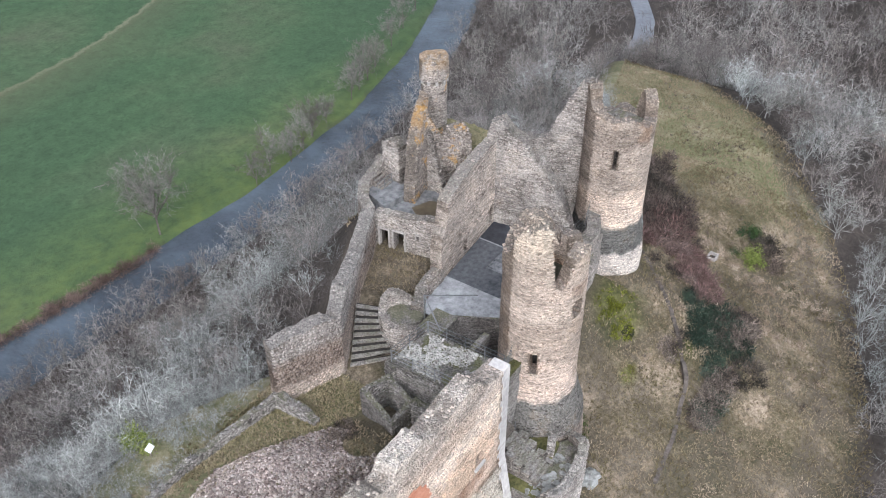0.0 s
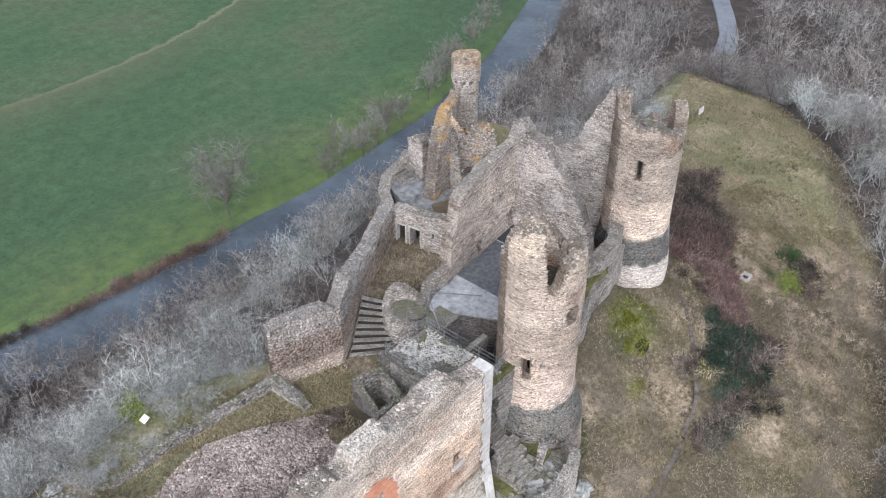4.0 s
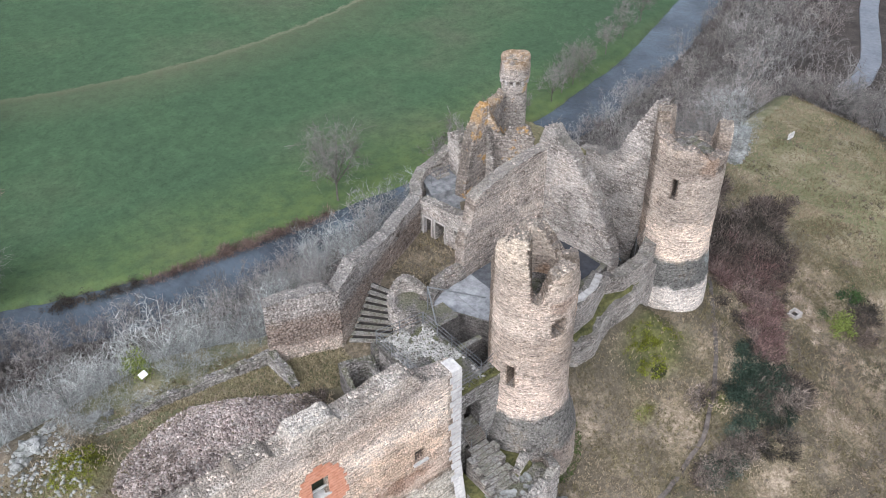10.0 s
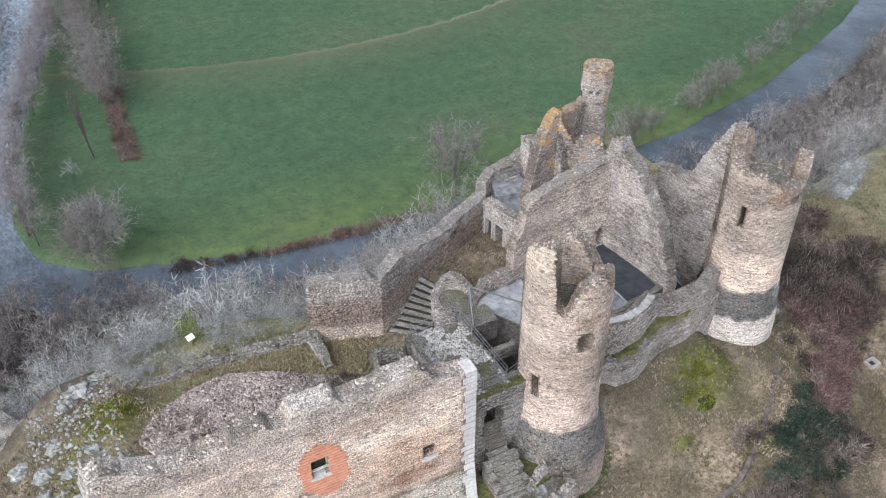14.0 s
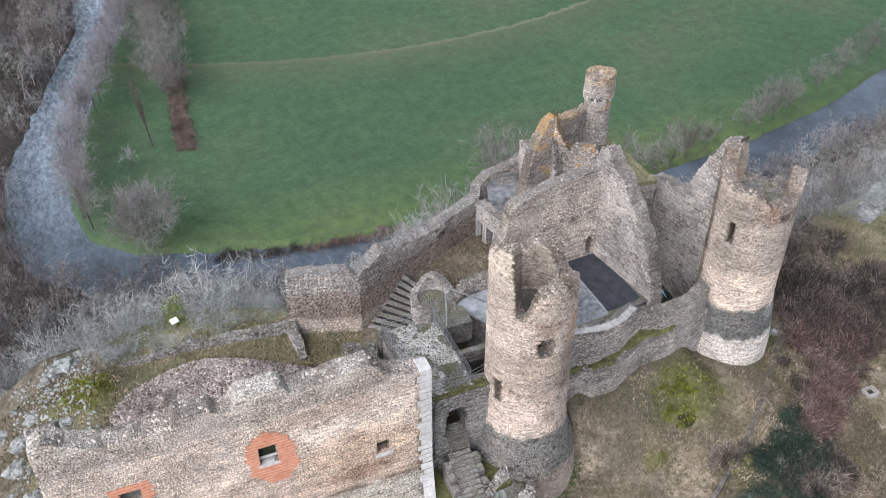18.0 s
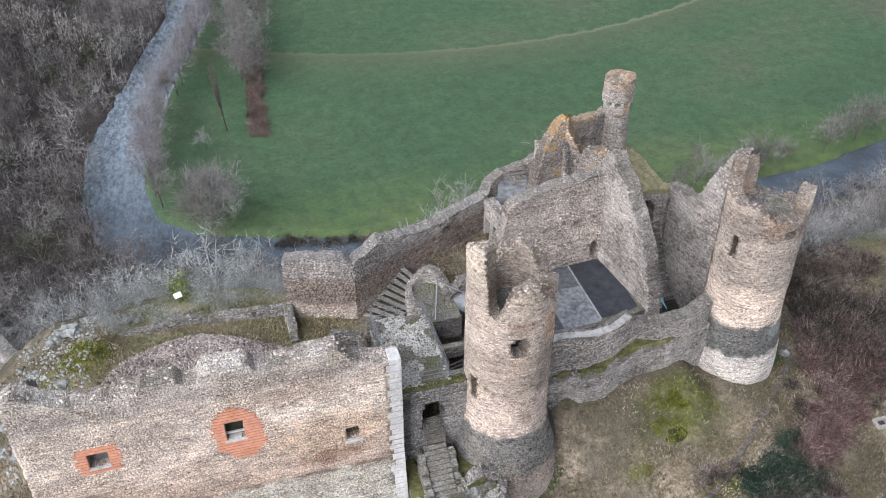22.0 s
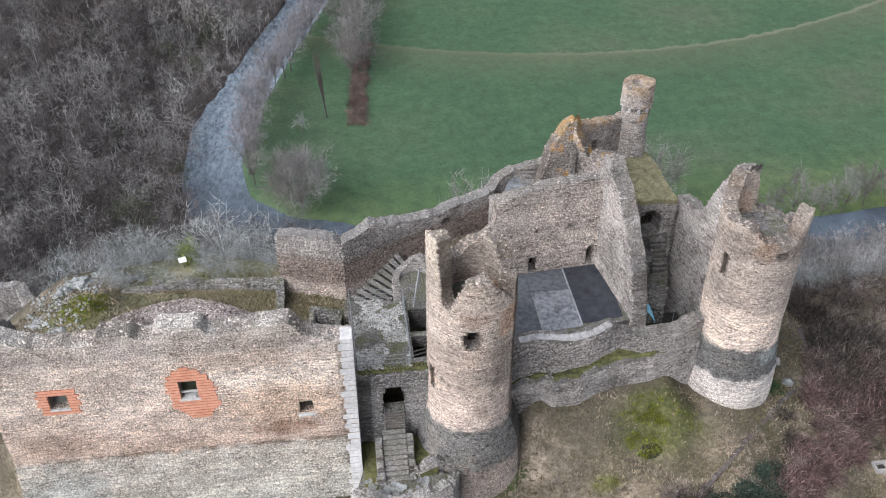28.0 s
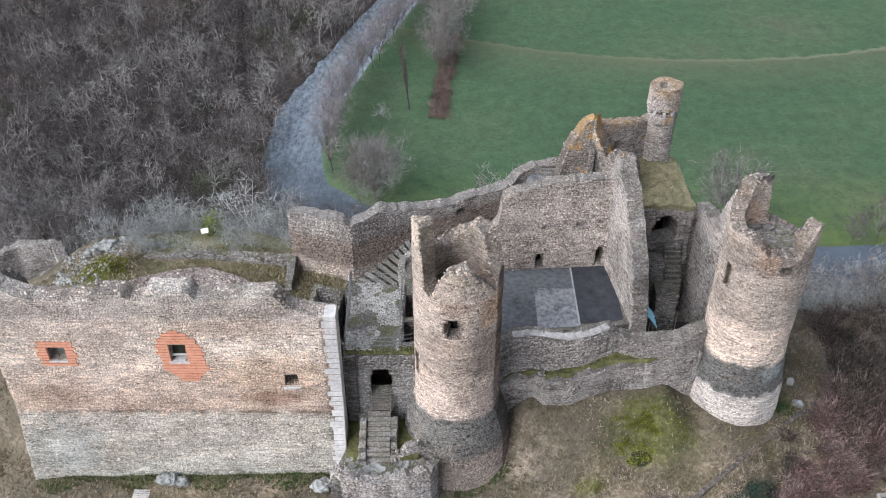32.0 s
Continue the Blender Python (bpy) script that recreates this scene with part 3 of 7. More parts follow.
def waves(x, y, k, seed):
    r = np.random.RandomState(seed)
    out = 0
    for _ in range(6):
        a, p = r.uniform(0, 6.28), r.uniform(0, 6.28)
        f = k * r.uniform(0.6, 1.7)
        out = out + np.sin((x * np.cos(a) + y * np.sin(a)) * f + p)
    return out / 6


def land(x, y):
    """The height of the ground."""
    x, y = np.asarray(x, float), np.asarray(y, float)
    # back edge, front edge and level of the spur along x
    yb = np.interp(x, [-60, -22, -12, 0, 8, 14, 22, 30, 40, 55, 75, 95, 115, 150, 200, 300], [6, 14, 17.5, 18, 14.5, 15, 20.5, 20.5, 15, 18, 23, 30, 54, 66, 90, 135])
    top = np.interp(x, [-200, -60, -30, -18, -11, -5, 4, 9, 13, 15, 27, 28.5, 36, 45, 60, 70, 85, 100, 115, 150, 200, 300], [-70, -30, -12, -0.5, 3.2, 3.7, 3.9, 4.0, 4.4, 5.4, 5.0, 1.0, -0.5, -3.0, -4.0, -4.6, -8, -18, -34, -40, -44, -50])
    yf = np.interp(x, [-40, -14, -10.5, 9.3, 9.7, 15.5, 16, 19.5, 20, 31, 36, 60], [4, 3, 0.3, 0.3, 8.2, 8.2, 8.2, 8.2, 6.2, 6.2, 6, 6])
    base = np.interp(x, [-60, -25, -12, -8, 9, 13, 20, 27, 33, 36, 45, 60, 70, 85, 100, 115, 150, 200, 300], [-26, -9, -2.2, -1.6, -1.2, -1.0, -0.8, -0.4, 0.0, -0.5, -3.0, -4.0, -4.6, -8, -18, -34, -40, -44, -50])
    foot_y = np.interp(x, [-40, -14, -10.5, 8.5, 13.5, 60], [4, 3, 0.3, 0.3, 5, 5])
    front = base - 0.2 * np.clip(foot_y - y - 2, 0, 10) - 0.3 * np.clip(foot_y - y - 12, 0, 200)
    front = front + 2.1 * smooth(-0.4, 3.0, y) * smooth(18.6, 21.5, x) * smooth(32.6, 29.8, x)
    h = front + (top - front) * smooth(0, 0.8, y - yf)
    # the rubble mound and the grassy hummock in the ward
    h = h + np.where(y > 1.3, 1.35 * np.exp(-(((x + 1.6) / 6.0) ** 2 + ((y - 8.6) / 4.4) ** 2) ** 1.5), 0)
    h = h + np.where(y > 1.5, 1.5 * np.exp(-(((x + 8.4) / 2.4) ** 2 + ((y - 12.6) / 2.2) ** 2)), 0)
    h = h + np.where((y > 3) & (x < 9), 1.0 * np.exp(-(((x - 5.5) / 1.8) ** 2 + ((y - 6.6) / 1.5) ** 2)), 0)
    back = np.clip(y - yb, 0, 400)
    h = h - 1.0 * np.maximum(back - 1.0, 0) - 0.25 * np.minimum(back, 6)
    # the valley
    d, side = to_line(x, y, RIVER)
    inner = side > 0
    floor = np.where(inner, -76.6 + 0.004 * d, -76.8 + 0.30 * np.maximum(d - 14, 0) * smooth(-30, -60, x + 0 * y) * smooth(150, 90, np.abs(y - 190)) * 0.8)
    floor = np.where((~inner) & (x > 130), -76.8 + 0.34 * np.maximum(d - 9, 0), floor)
    floor = np.minimum(floor, np.where(inner, floor, -30 + 0 * x))
    far = waves(x, y, 0.02, 3)
    h = np.maximum(h, floor)
    h = np.where(inner & (y > 118), floor, h)
    wild = smooth(30, 60, np.hypot(x - 12, y - 8))
    h = h + np.where(inner, 0, 1.0) * wild * (1.6 * far + 0.5 * waves(x, y, 0.25, 5))
    h = h + 0.12 * waves(x, y, 0.9, 7) * np.where(inner, 0.6, 1.0)
    h = np.where(inner & (y > 118), np.minimum(h, -76.2), h)
    bank = smooth(8.2, 5.6, d + 0.7 * waves(x, y, 0.3, 11))
    h = h * (1 - bank) + (WATER_Z - 1.2) * bank
    away = np.maximum(np.hypot(x - 60, y - 120) - 420, 0)
    return h + np.minimum(0.12 * away, 60)


def steps(*runs):
    out = []
    for a, b, s in runs:
        n = max(1, round((b - a) / s))
        out += [a + (b - a) * i / n for i in range(n)]
    return np.array(out + [runs[-1][1]])


xs = steps((-2500, -600, 380), (-600, -220, 38), (-220, -60, 8), (-60, -22, 2.4), (-22, 46, 0.5), (46, 110, 1.6), (110, 260, 3), (260, 620, 30), (620, 2500, 380))
ys = steps((-2500, -500, 400), (-500, -90, 40), (-90, -24, 4), (-24, -6, 1.2), (-6, 24, 0.42), (24, 60, 2), (60, 105, 3), (105, 165, 1.8), (165, 300, 3.5), (300, 620, 32), (620, 2500, 380))
gx, gy = np.meshgrid(xs, ys)
gz = land(gx, gy)
nx, ny = len(xs), len(ys)
verts = np.stack([gx, gy, gz], -1).reshape(-1, 3)
i, j = np.meshgrid(np.arange(nx - 1), np.arange(ny - 1))
a = (j * nx + i).ravel()
tris = np.concatenate([np.stack([a, a + 1, a + nx + 1], 1), np.stack([a, a + nx + 1, a + nx], 1)])
ground_mesh = mesh_from("ground", verts, tris)
ground_mesh.polygons.foreach_set("use_smooth", np.ones(len(tris), bool))
dist, side = to_line(verts[:, 0], verts[:, 1], RIVER)
vx, vy = verts[:, 0], verts[:, 1]


def edge_y(x):
    """Where the dry grass of the spur ends against the woods in front."""
    return np.interp(x, [-30, -14, 0, 20, 36, 48, 58, 72, 83, 90], [-16, -22, -25, -20.5, -15.6, -12.2, -7.2, 2.0, 13, 25])


meadow = ((side > 0) & (dist > 6.5) & (vy > 112)).astype(np.float32) * np.interp(vx, [-600, -40, -39, 900], [1, 1, 1, 1])
spur = (smooth(-1.2, 1.2, vy - edge_y(vx) + 1.2 * waves(vx, vy, 0.5, 4)) * smooth(2.5, -1, vy - np.interp(vx, [-30, -12, 0, 14, 30, 40, 55, 75, 88], [12, 18, 20, 16, 22, 17, 20, 25, 27])) * smooth(-26, -18, vx) * smooth(92, 84, vx)).astype(np.float32)
mossy = np.zeros(len(vx))
for cx, cy, rx, ry in ((29.4, 1.4, 3.6, 2.3), (-8.3, 12.5, 2.4, 2.2), (-10.6, 9.5, 2.0, 4.5), (25.0, -1.6, 1.3, 0.7), (39.0, 5.0, 1.0, 2.0), (30.0, -4.0, 1.6, 1.0)):
    mossy = np.maximum(mossy, smooth(1.25, 0.35, np.hypot((vx - cx) / rx, (vy - cy) / ry) + 0.25 * waves(vx, vy, 2.2, 23)))
trodden = smooth(1.1, 0.35, to_line(vx, vy, [(72, 3.5), (64, -2.0), (54.5, -6.5), (48, -9.7), (43.5, -11.6), (36, -13.4), (28, -15.0), (18, -17)])[0] + 0.3 * waves(vx, vy, 1.1, 29))
for label, values in (("meadow", meadow), ("spur", spur), ("mossy", mossy), ("path", trodden)):
    ground_mesh.attributes.new(label, "FLOAT", "POINT").data.foreach_set("value", np.asarray(values, np.float32))


def ground_material():
    m, nt, b = nodes_of("grass_and_litter", 0.95)
    p = position(nt)
    n1, n2, n3 = noise_tex(nt, p, 0.022, 5, 0.55), noise_tex(nt, p, 0.25, 5, 0.6), noise_tex(nt, p, 3.0, 5, 0.7)
    litter = ramp(nt, math_node(nt, "ADD", math_node(nt, "MULTIPLY", n2, 0.5), math_node(nt, "MULTIPLY", n3, 0.5)), [(0.35, (0.028, 0.024, 0.02)), (0.55, (0.07, 0.058, 0.049)), (0.7, (0.12, 0.103, 0.088))])
    grass = ramp(nt, n1, [(0.3, (0.05, 0.088, 0.044)), (0.48, (0.057, 0.1, 0.048)), (0.6, (0.07, 0.104, 0.053)), (0.72, (0.085, 0.098, 0.06))])
    grass = mix(nt, 0.6, grass, ramp(nt, n2, [(0.3, 0.75), (0.7, 1.3)]), "MULTIPLY")
    grass = mix(nt, 0.5, grass, ramp(nt, n3, [(0.3, 0.6), (0.7, 1.35)]), "MULTIPLY")
    grass = mix(nt, 0.7, grass, ramp(nt, noise_tex(nt, p, 0.9, 6, 0.75), [(0.38, 0.62), (0.47, 0.95), (0.6, 1.05), (0.7, 1.3)]), "MULTIPLY")
    z, x, y, geo = height_of(nt)
    near = math_node(nt, "MULTIPLY", ramp(nt, math_node(nt, "DIVIDE", math_node(nt, "SUBTRACT", y, 122), 34, clamp=True), [(0.0, 1.0), (0.45, 0.5), (1.0, 0.0)]), ramp(nt, n2, [(0.35, 0.35), (0.65, 1.0)]))
    grass = mix(nt, math_node(nt, "MULTIPLY", near, 0.55), grass, (0.16, 0.19, 0.04))
    # a worn track and a dry strip across the meadow
    curve = math_node(nt, "ADD", math_node(nt, "MULTIPLY", math_node(nt, "POWER", math_node(nt, "DIVIDE", math_node(nt, "SUBTRACT", x, 95), 100), 2), 28.0), 217.0)
    off = math_node(nt, "SUBTRACT", y, math_node(nt, "ADD", curve, math_node(nt, "MULTIPLY", math_node(nt, "SUBTRACT", n2, 0.5), 5.0)))
    strip = ramp(nt, math_node(nt, "DIVIDE", math_node(nt, "ADD", off, 22.0), 24.0, clamp=True), [(0.0, 0.0), (0.75, 0.55), (0.9, 1.0), (0.94, 0.0)])
    grass = mix(nt, math_node(nt, "MULTIPLY", strip, 0.5), grass, (0.13, 0.115, 0.07))
    track = ramp(nt, math_node(nt, "DIVIDE", math_node(nt, "ADD", off, 1.8), 2.4, clamp=True), [(0.0, 0.0), (0.4, 1.0), (0.6, 1.0), (1.0, 0.0)])
    track = math_node(nt, "MULTIPLY", track, ramp(nt, math_node(nt, "DIVIDE", math_node(nt, "SUBTRACT", x, 60), 80, clamp=True), [(0.0, 0.08), (1.0, 0.38)]))
    grass = mix(nt, math_node(nt, "MULTIPLY", track, ramp(nt, n3, [(0.35, 0.3), (0.6, 1.0)])), grass, (0.3, 0.27, 0.19))
    dry = ramp(nt, math_node(nt, "ADD", math_node(nt, "MULTIPLY", n2, 0.62), math_node(nt, "MULTIPLY", n3, 0.38)), [(0.37, (0.055, 0.055, 0.026)), (0.44, (0.105, 0.09, 0.05)), (0.52, (0.19, 0.153, 0.102)), (0.62, (0.37, 0.297, 0.218))])
    brushy = ramp(nt, noise_tex(nt, p, 0.11, 6, 0.65), [(0.4, 0.0), (0.5, 0.8), (0.6, 0.0)])
    dry = mix(nt, brushy, dry, mix(nt, n3, (0.06, 0.05, 0.038), (0.14, 0.12, 0.085)))
    dry = mix(nt, 0.8, dry, ramp(nt, noise_tex(nt, position(nt, 1, 1, 0.4), 9.0, 4, 0.8), [(0.32, 0.45), (0.68, 1.5)]), "MULTIPLY")
    ridge = math_node(nt, "MULTIPLY", ramp(nt, math_node(nt, "DIVIDE", math_node(nt, "SUBTRACT", x, 52), 8, clamp=True), [(0.0, 0.0), (1.0, 1.0)]), 0.8)
    pale = ramp(nt, math_node(nt, "ADD", math_node(nt, "MULTIPLY", n2, 0.55), math_node(nt, "MULTIPLY", n3, 0.45)), [(0.36, (0.12, 0.125, 0.055)), (0.5, (0.2, 0.195, 0.1)), (0.64, (0.34, 0.3, 0.205))])
    dry = mix(nt, ridge, dry, pale)
    ward = math_node(nt, "MULTIPLY", math_node(nt, "ADD", math_node(nt, "DIVIDE", x, 1.5), 4.7, clamp=True), math_node(nt, "SUBTRACT", 9.4, x, clamp=True))
    ward = math_node(nt, "MULTIPLY", ward, math_node(nt, "DIVIDE", math_node(nt, "SUBTRACT", y, 8.0), 2.0, clamp=True))
    dry = mix(nt, math_node(nt, "MULTIPLY", ward, 0.7), dry, pale)
    apa = add(nt, "ShaderNodeAttribute")
    apa.attribute_name = "path"
    dry = mix(nt, math_node(nt, "MULTIPLY", apa.outputs["Fac"], 0.75), dry, mix(nt, n3, (0.07, 0.058, 0.045), (0.15, 0.125, 0.095)))
    am = add(nt, "ShaderNodeAttribute")
    am.attribute_name = "meadow"
    asp = add(nt, "ShaderNodeAttribute")
    asp.attribute_name = "spur"
    amo = add(nt, "ShaderNodeAttribute")
    amo.attribute_name = "mossy"
    damp = ramp(nt, math_node(nt, "ADD", math_node(nt, "MULTIPLY", n2, 0.5), math_node(nt, "MULTIPLY", n3, 0.5)), [(0.36, (0.026, 0.03, 0.01)), (0.5, (0.085, 0.09, 0.026)), (0.64, (0.18, 0.175, 0.055))])
    dry = mix(nt, math_node(nt, "MULTIPLY", amo.outputs["Fac"], 0.85), dry, damp)
    col = mix(nt, asp.outputs["Fac"], litter, dry)
    col = mix(nt, am.outputs["Fac"], col, grass)
    nt.links.new(col, b.inputs["Base Color"])
    bump(nt, b, n3, 0.7, 0.25)
    return m


ground_mesh.materials.append(ground_material())
ground = tagged(new("ground", ground_mesh), "grassy castle spur and green river meadow in winter", "ground", kind="structure")


def water_material():
    m, nt, b = nodes_of("river_water", 0.12)
    b.inputs["Specular IOR Level"].default_value = 1.0
    b.inputs["Base Color"].default_value = (0.055, 0.068, 0.085, 1)
    p = position(nt)
    n = noise_tex(nt, p, 0.55, 5, 0.65)
    col = ramp(nt, noise_tex(nt, p, 0.06, 4), [(0.35, (0.03, 0.038, 0.047)), (0.65, (0.075, 0.095, 0.115))])
    z, x, y, geo = height_of(nt)
    # Pale riffle streaks; their upstream strength paints in the sky's reflection.
    sky_riffle = math_node(nt, "MULTIPLY", ramp(nt, noise_tex(nt, position(nt, 1.0, 0.4, 1), 0.9, 6, 0.8), [(0.4, 0.15), (0.64, 0.8)]), ramp(nt, math_node(nt, "DIVIDE", math_node(nt, "SUBTRACT", y, 140), 60, clamp=True), [(0.0, 0.1), (1.0, 0.9)]))
    sky_riffle = math_node(nt, "MULTIPLY", sky_riffle, ramp(nt, math_node(nt, "DIVIDE", math_node(nt, "SUBTRACT", x, 25), 60, clamp=True), [(0.0, 1.0), (1.0, 0.25)]))
    col = mix(nt, sky_riffle, col, (0.46, 0.53, 0.58))
    nt.links.new(col, b.inputs["Base Color"])
    bump(nt, b, n, 0.6, 0.5)
    return m


lens, at = along(RIVER)
bm = bmesh.new()
rows = []
for k in range(241):
    p, n = at(lens[-1] * k / 240)
    rows.append([bm.verts.new((*(p + n * w), WATER_Z + 0.02 * math.sin(k * 1.7 + w))) for w in (-8.8, -4.4, 0, 4.4, 8.8)])
for r0, r1 in zip(rows, rows[1:]):
    for q in range(4):
        bm.faces.new((r0[q], r0[q + 1], r1[q + 1], r1[q]))
bmesh.ops.recalc_face_normals(bm, faces=bm.faces)
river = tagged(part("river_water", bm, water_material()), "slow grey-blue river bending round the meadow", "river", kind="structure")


def on_ground(x, y):
    return float(land(np.array([x]), np.array([y]))[0])


# the road on the far slope
def ribbon(name, points, width, lift, material, label, category):
    lens, at = along(points)
    bm = bmesh.new()
    rows = []
    n = int(lens[-1] / 2.5)
    for k in range(n + 1):
        p, nn = at(lens[-1] * k / n)
        z = max(on_ground(*(p + nn * w * width)) for w in (-0.5, 0, 0.5)) + lift
        rows.append([bm.verts.new((*(p + nn * w * width), z)) for w in (-0.5, 0.0, 0.5)] + [bm.verts.new((*(p + nn * w * (width + 1.5)), z - 2.0)) for w in (0.5, -0.5)])
    for r0, r1 in zip(rows, rows[1:]):
        for q in range(5):
            bm.faces.new((r0[q], r0[(q + 1) % 5], r1[(q + 1) % 5], r1[q]))
    bmesh.ops.recalc_face_normals(bm, faces=bm.faces)
    return tagged(part(name, bm, material), label, category, kind="structure")


M_ROAD = speckled("wet_asphalt", (0.13, 0.14, 0.155), (0.24, 0.25, 0.27), 1.2, 0.2, rough=0.45, relief=0.02)
ribbon("road", [(104, 43), (118, 46), (128, 48.5), (145, 50), (159, 52), (172, 57), (184, 64), (200, 74), (250, 100)], 4.2, 0.25, M_ROAD, "narrow wet grey road along the wooded slope", "road")

# ---- the castle ----
def wall_thing(name, label, category="wall"):
    return thing(name, (0, 0, 0), label, category, kind="structure")


def boxes(name, list_of, material, parent, label=""):
    """Box pieces, each an object of its own: (x0, x1, y0, y1, z0, z1)."""
    for b in list_of:
        bm = bmesh.new()
        vs = box(bm, *b)
        for v in vs:
            v.co = rough(v.co, 0.35)
        part(name, bm, material, parent, label)


# the great wall of the fallen keep, with its battered foot
great = wall_thing("wall_great", "tall pale plastered masonry wall of the ruined keep, with a battered foot")


def foot(z):
    return 0.17 * max(0.0, 3.4 - z) + (0.08 if z < 3.4 else 0.0)


W_HOLES = [(10.2, 11.15, 7.75, 9.0), (3.15, 4.15, 7.8, 8.8), (16.6, 17.4, 5.75, 6.65)]
plan_wall("masonry", [(-10.2, 0), (9.7, 0)], 1.25, -2.6,
          [(0, 13.2), (0.7, 13.6), (1.4, 13.2), (2.2, 12.7), (3.2, 12.3), (6.4, 12.25), (6.6, 12.75), (8.2, 12.75), (8.5, 12.3), (9.4, 12.3), (9.6, 12.95), (11.9, 12.95), (12.1, 12.35), (14, 12.4), (15.5, 12.6), (16.7, 12.65), (17.2, 11.85), (18.2, 11.3), (19.9, 11.05)],
          M_BIG, great, W_HOLES, 0.09, 0.33, foot, 3.0, single=150, size=0.54, jag=0.55, skip=[(19.0, 20, -3, 11), (9.75, 11.8, 6.4, 9.8), (2.7, 4.6, 7.5, 9.1)])
plan_wall("return_wall", [(-8.9, 1.2), (-9.0, 3.2), (-9.6, 5.2)], 1.3, 2.0, [(0, 13.4), (0.8, 13.0), (1.8, 11.6), (3, 10.6), (4.1, 8.2)], M_ROUGH, great, (), 0.4, 0.35, None, 4.0)
r = random.Random(11)
z = -1.6
k = 0
while z < 10.9:
    h = r.uniform(0.36, 0.52)
    w = r.uniform(0.7, 1.0) if k % 2 else r.uniform(0.55, 0.72)
    bm = bmesh.new()
    f0, f1 = foot(z), foot(z + h)
    y0, y1 = -f0 - 0.03, -f1 - 0.03
    vs = box(bm, 9.72 - w, 9.745, 0, 1.0, z + 0.02, z + h - 0.02)
    for v in vs:
        if v.co.y < 0.5:
            v.co.y = y0 if v.co.z < z + h / 2 else y1
        v.co = v.co + 0.012 * noise.noise_vector(v.co * 3)
    bmesh.ops.bevel(bm, geom=bm.edges[:], offset=0.02, segments=1, affect="EDGES")
    part("quoin", bm, M_QUOIN, great)
    z += h
    k += 1
# brick mending round two of the windows, course by course
for cx, cz, hw, hh, win in ((10.85, 8.1, 1.35, 1.95, W_HOLES[0]), (3.65, 8.3, 1.05, 0.95, W_HOLES[1])):
    z = cz - hh
    while z < cz + hh - 0.1:
        f = (z + 0.1 - cz) / hh
        half = hw * (1 - 0.75 * abs(f) ** 3) if hh > 1.5 else hw
        half += r.uniform(-0.14, 0.14)
        shift = 0.22 * f * -1 if hh > 1.5 else 0.0
        spans = [(cx + shift - half, cx + shift + half)]
        if win[2] - 0.05 < z + 0.1 < win[3] + 0.05:
            spans = [(spans[0][0], win[0] - 0.03), (win[1] + 0.03, spans[0][1])]
        for a, b in spans:
            if b - a > 0.1:
                boxes("brick_course", [(a - 10.2, b - 10.2, -0.075, 0.15, z + 0.012, z + 0.195)], M_TERRA, great)
        z += 0.21
boxes("window_sill", [(-0.1, 1.05, -0.12, 0.4, 7.62, 7.74), (-7.1, -6.0, -0.12, 0.4, 7.66, 7.78), (6.3, 7.3, -0.14, 0.4, 5.55, 5.72)], M_QUOIN, great, "pale stone window sill")
bm = bmesh.new()
for x in (6.6, 6.8, 7.0):
    bar(bm, (x, 0.2, 5.75), (x, 0.2, 6.65), 0.025)
bar(bm, (6.4, 0.2, 6.2), (7.2, 0.2, 6.2), 0.025)
part("window_grille", bm, M_IRON, great, "rusty iron window grille")
# Added panels: two near-black for the shade within, the left grey where blocked.
for x0, x1, z0, z1 in ((0.0, 0.95, 7.75, 9.0), (-7.05, -6.05, 7.8, 8.8), (6.4, 7.2, 5.75, 6.65)):
    bm = bmesh.new()
    box(bm, x0 - 0.05, x1 + 0.05, 0.5, 0.6, z0 - 0.05, z1 + 0.05)
    part("window_backing", bm, M_PANEL if x0 < -5 else M_WINDOW_SHADE, great, "added backing panel deep in the window: painted-in shade, grey where blocked")
bm = bmesh.new()
box(bm, 0.0, 0.95, 0.15, 0.25, 8.02, 8.12)
part("window_bar", bm, M_QUOIN, great, "pale window cross-bar")

# the round tower before the hall
def radius_a(z):
    return 2.55 + 0.8 * float(smooth(4.6, 0.8, np.array(z))) + 0.05 * max(0, 1 - z)


tower_a = wall_thing("tower_near", "round masonry tower with dark and cream bands and a broken crown", "tower")
CA = (16.6, 1.75)
drum("shell", CA, radius_a, 0.95, -2.4,
     [(0, 13.3), (20, 14.4), (60, 15.4), (90, 14.2), (120, 13.6), (150, 14.6), (175, 16.6), (195, 17.3), (212, 17.2), (218, 13.4), (232, 12.7), (246, 14.2), (262, 14.9), (285, 14.9), (305, 13.6), (322, 12.9), (335, 14.2), (350, 14.2)],
     M_TOWER_A, tower_a, [(252, 273, 10.55, 11.35), (255, 270, 10.25, 10.55), (257, 269, 11.35, 11.6), (196, 206, 6.2, 7.8)], 0.4, 0.36, 1.0, single=90, size=0.58, jag=0.75)
slab("floor_fill", [(CA[0] + 1.75 * math.cos(a * 0.5236), CA[1] + 1.75 * math.sin(a * 0.5236)) for a in range(12)], 11.7, 11.95, M_DARK, tower_a, "rubble filling inside the tower")
# Added near-black core, so the tower's openings look unlit.
slab("shade_core", [(CA[0] + 1.2 * math.cos(a * 0.5236), CA[1] + 1.2 * math.sin(a * 0.5236)) for a in range(12)], 5.0, 11.69, M_SHADE, tower_a)


def radius_b(z):
    return 2.62 + 0.5 * float(smooth(5.5, 0.5, np.array(z)))


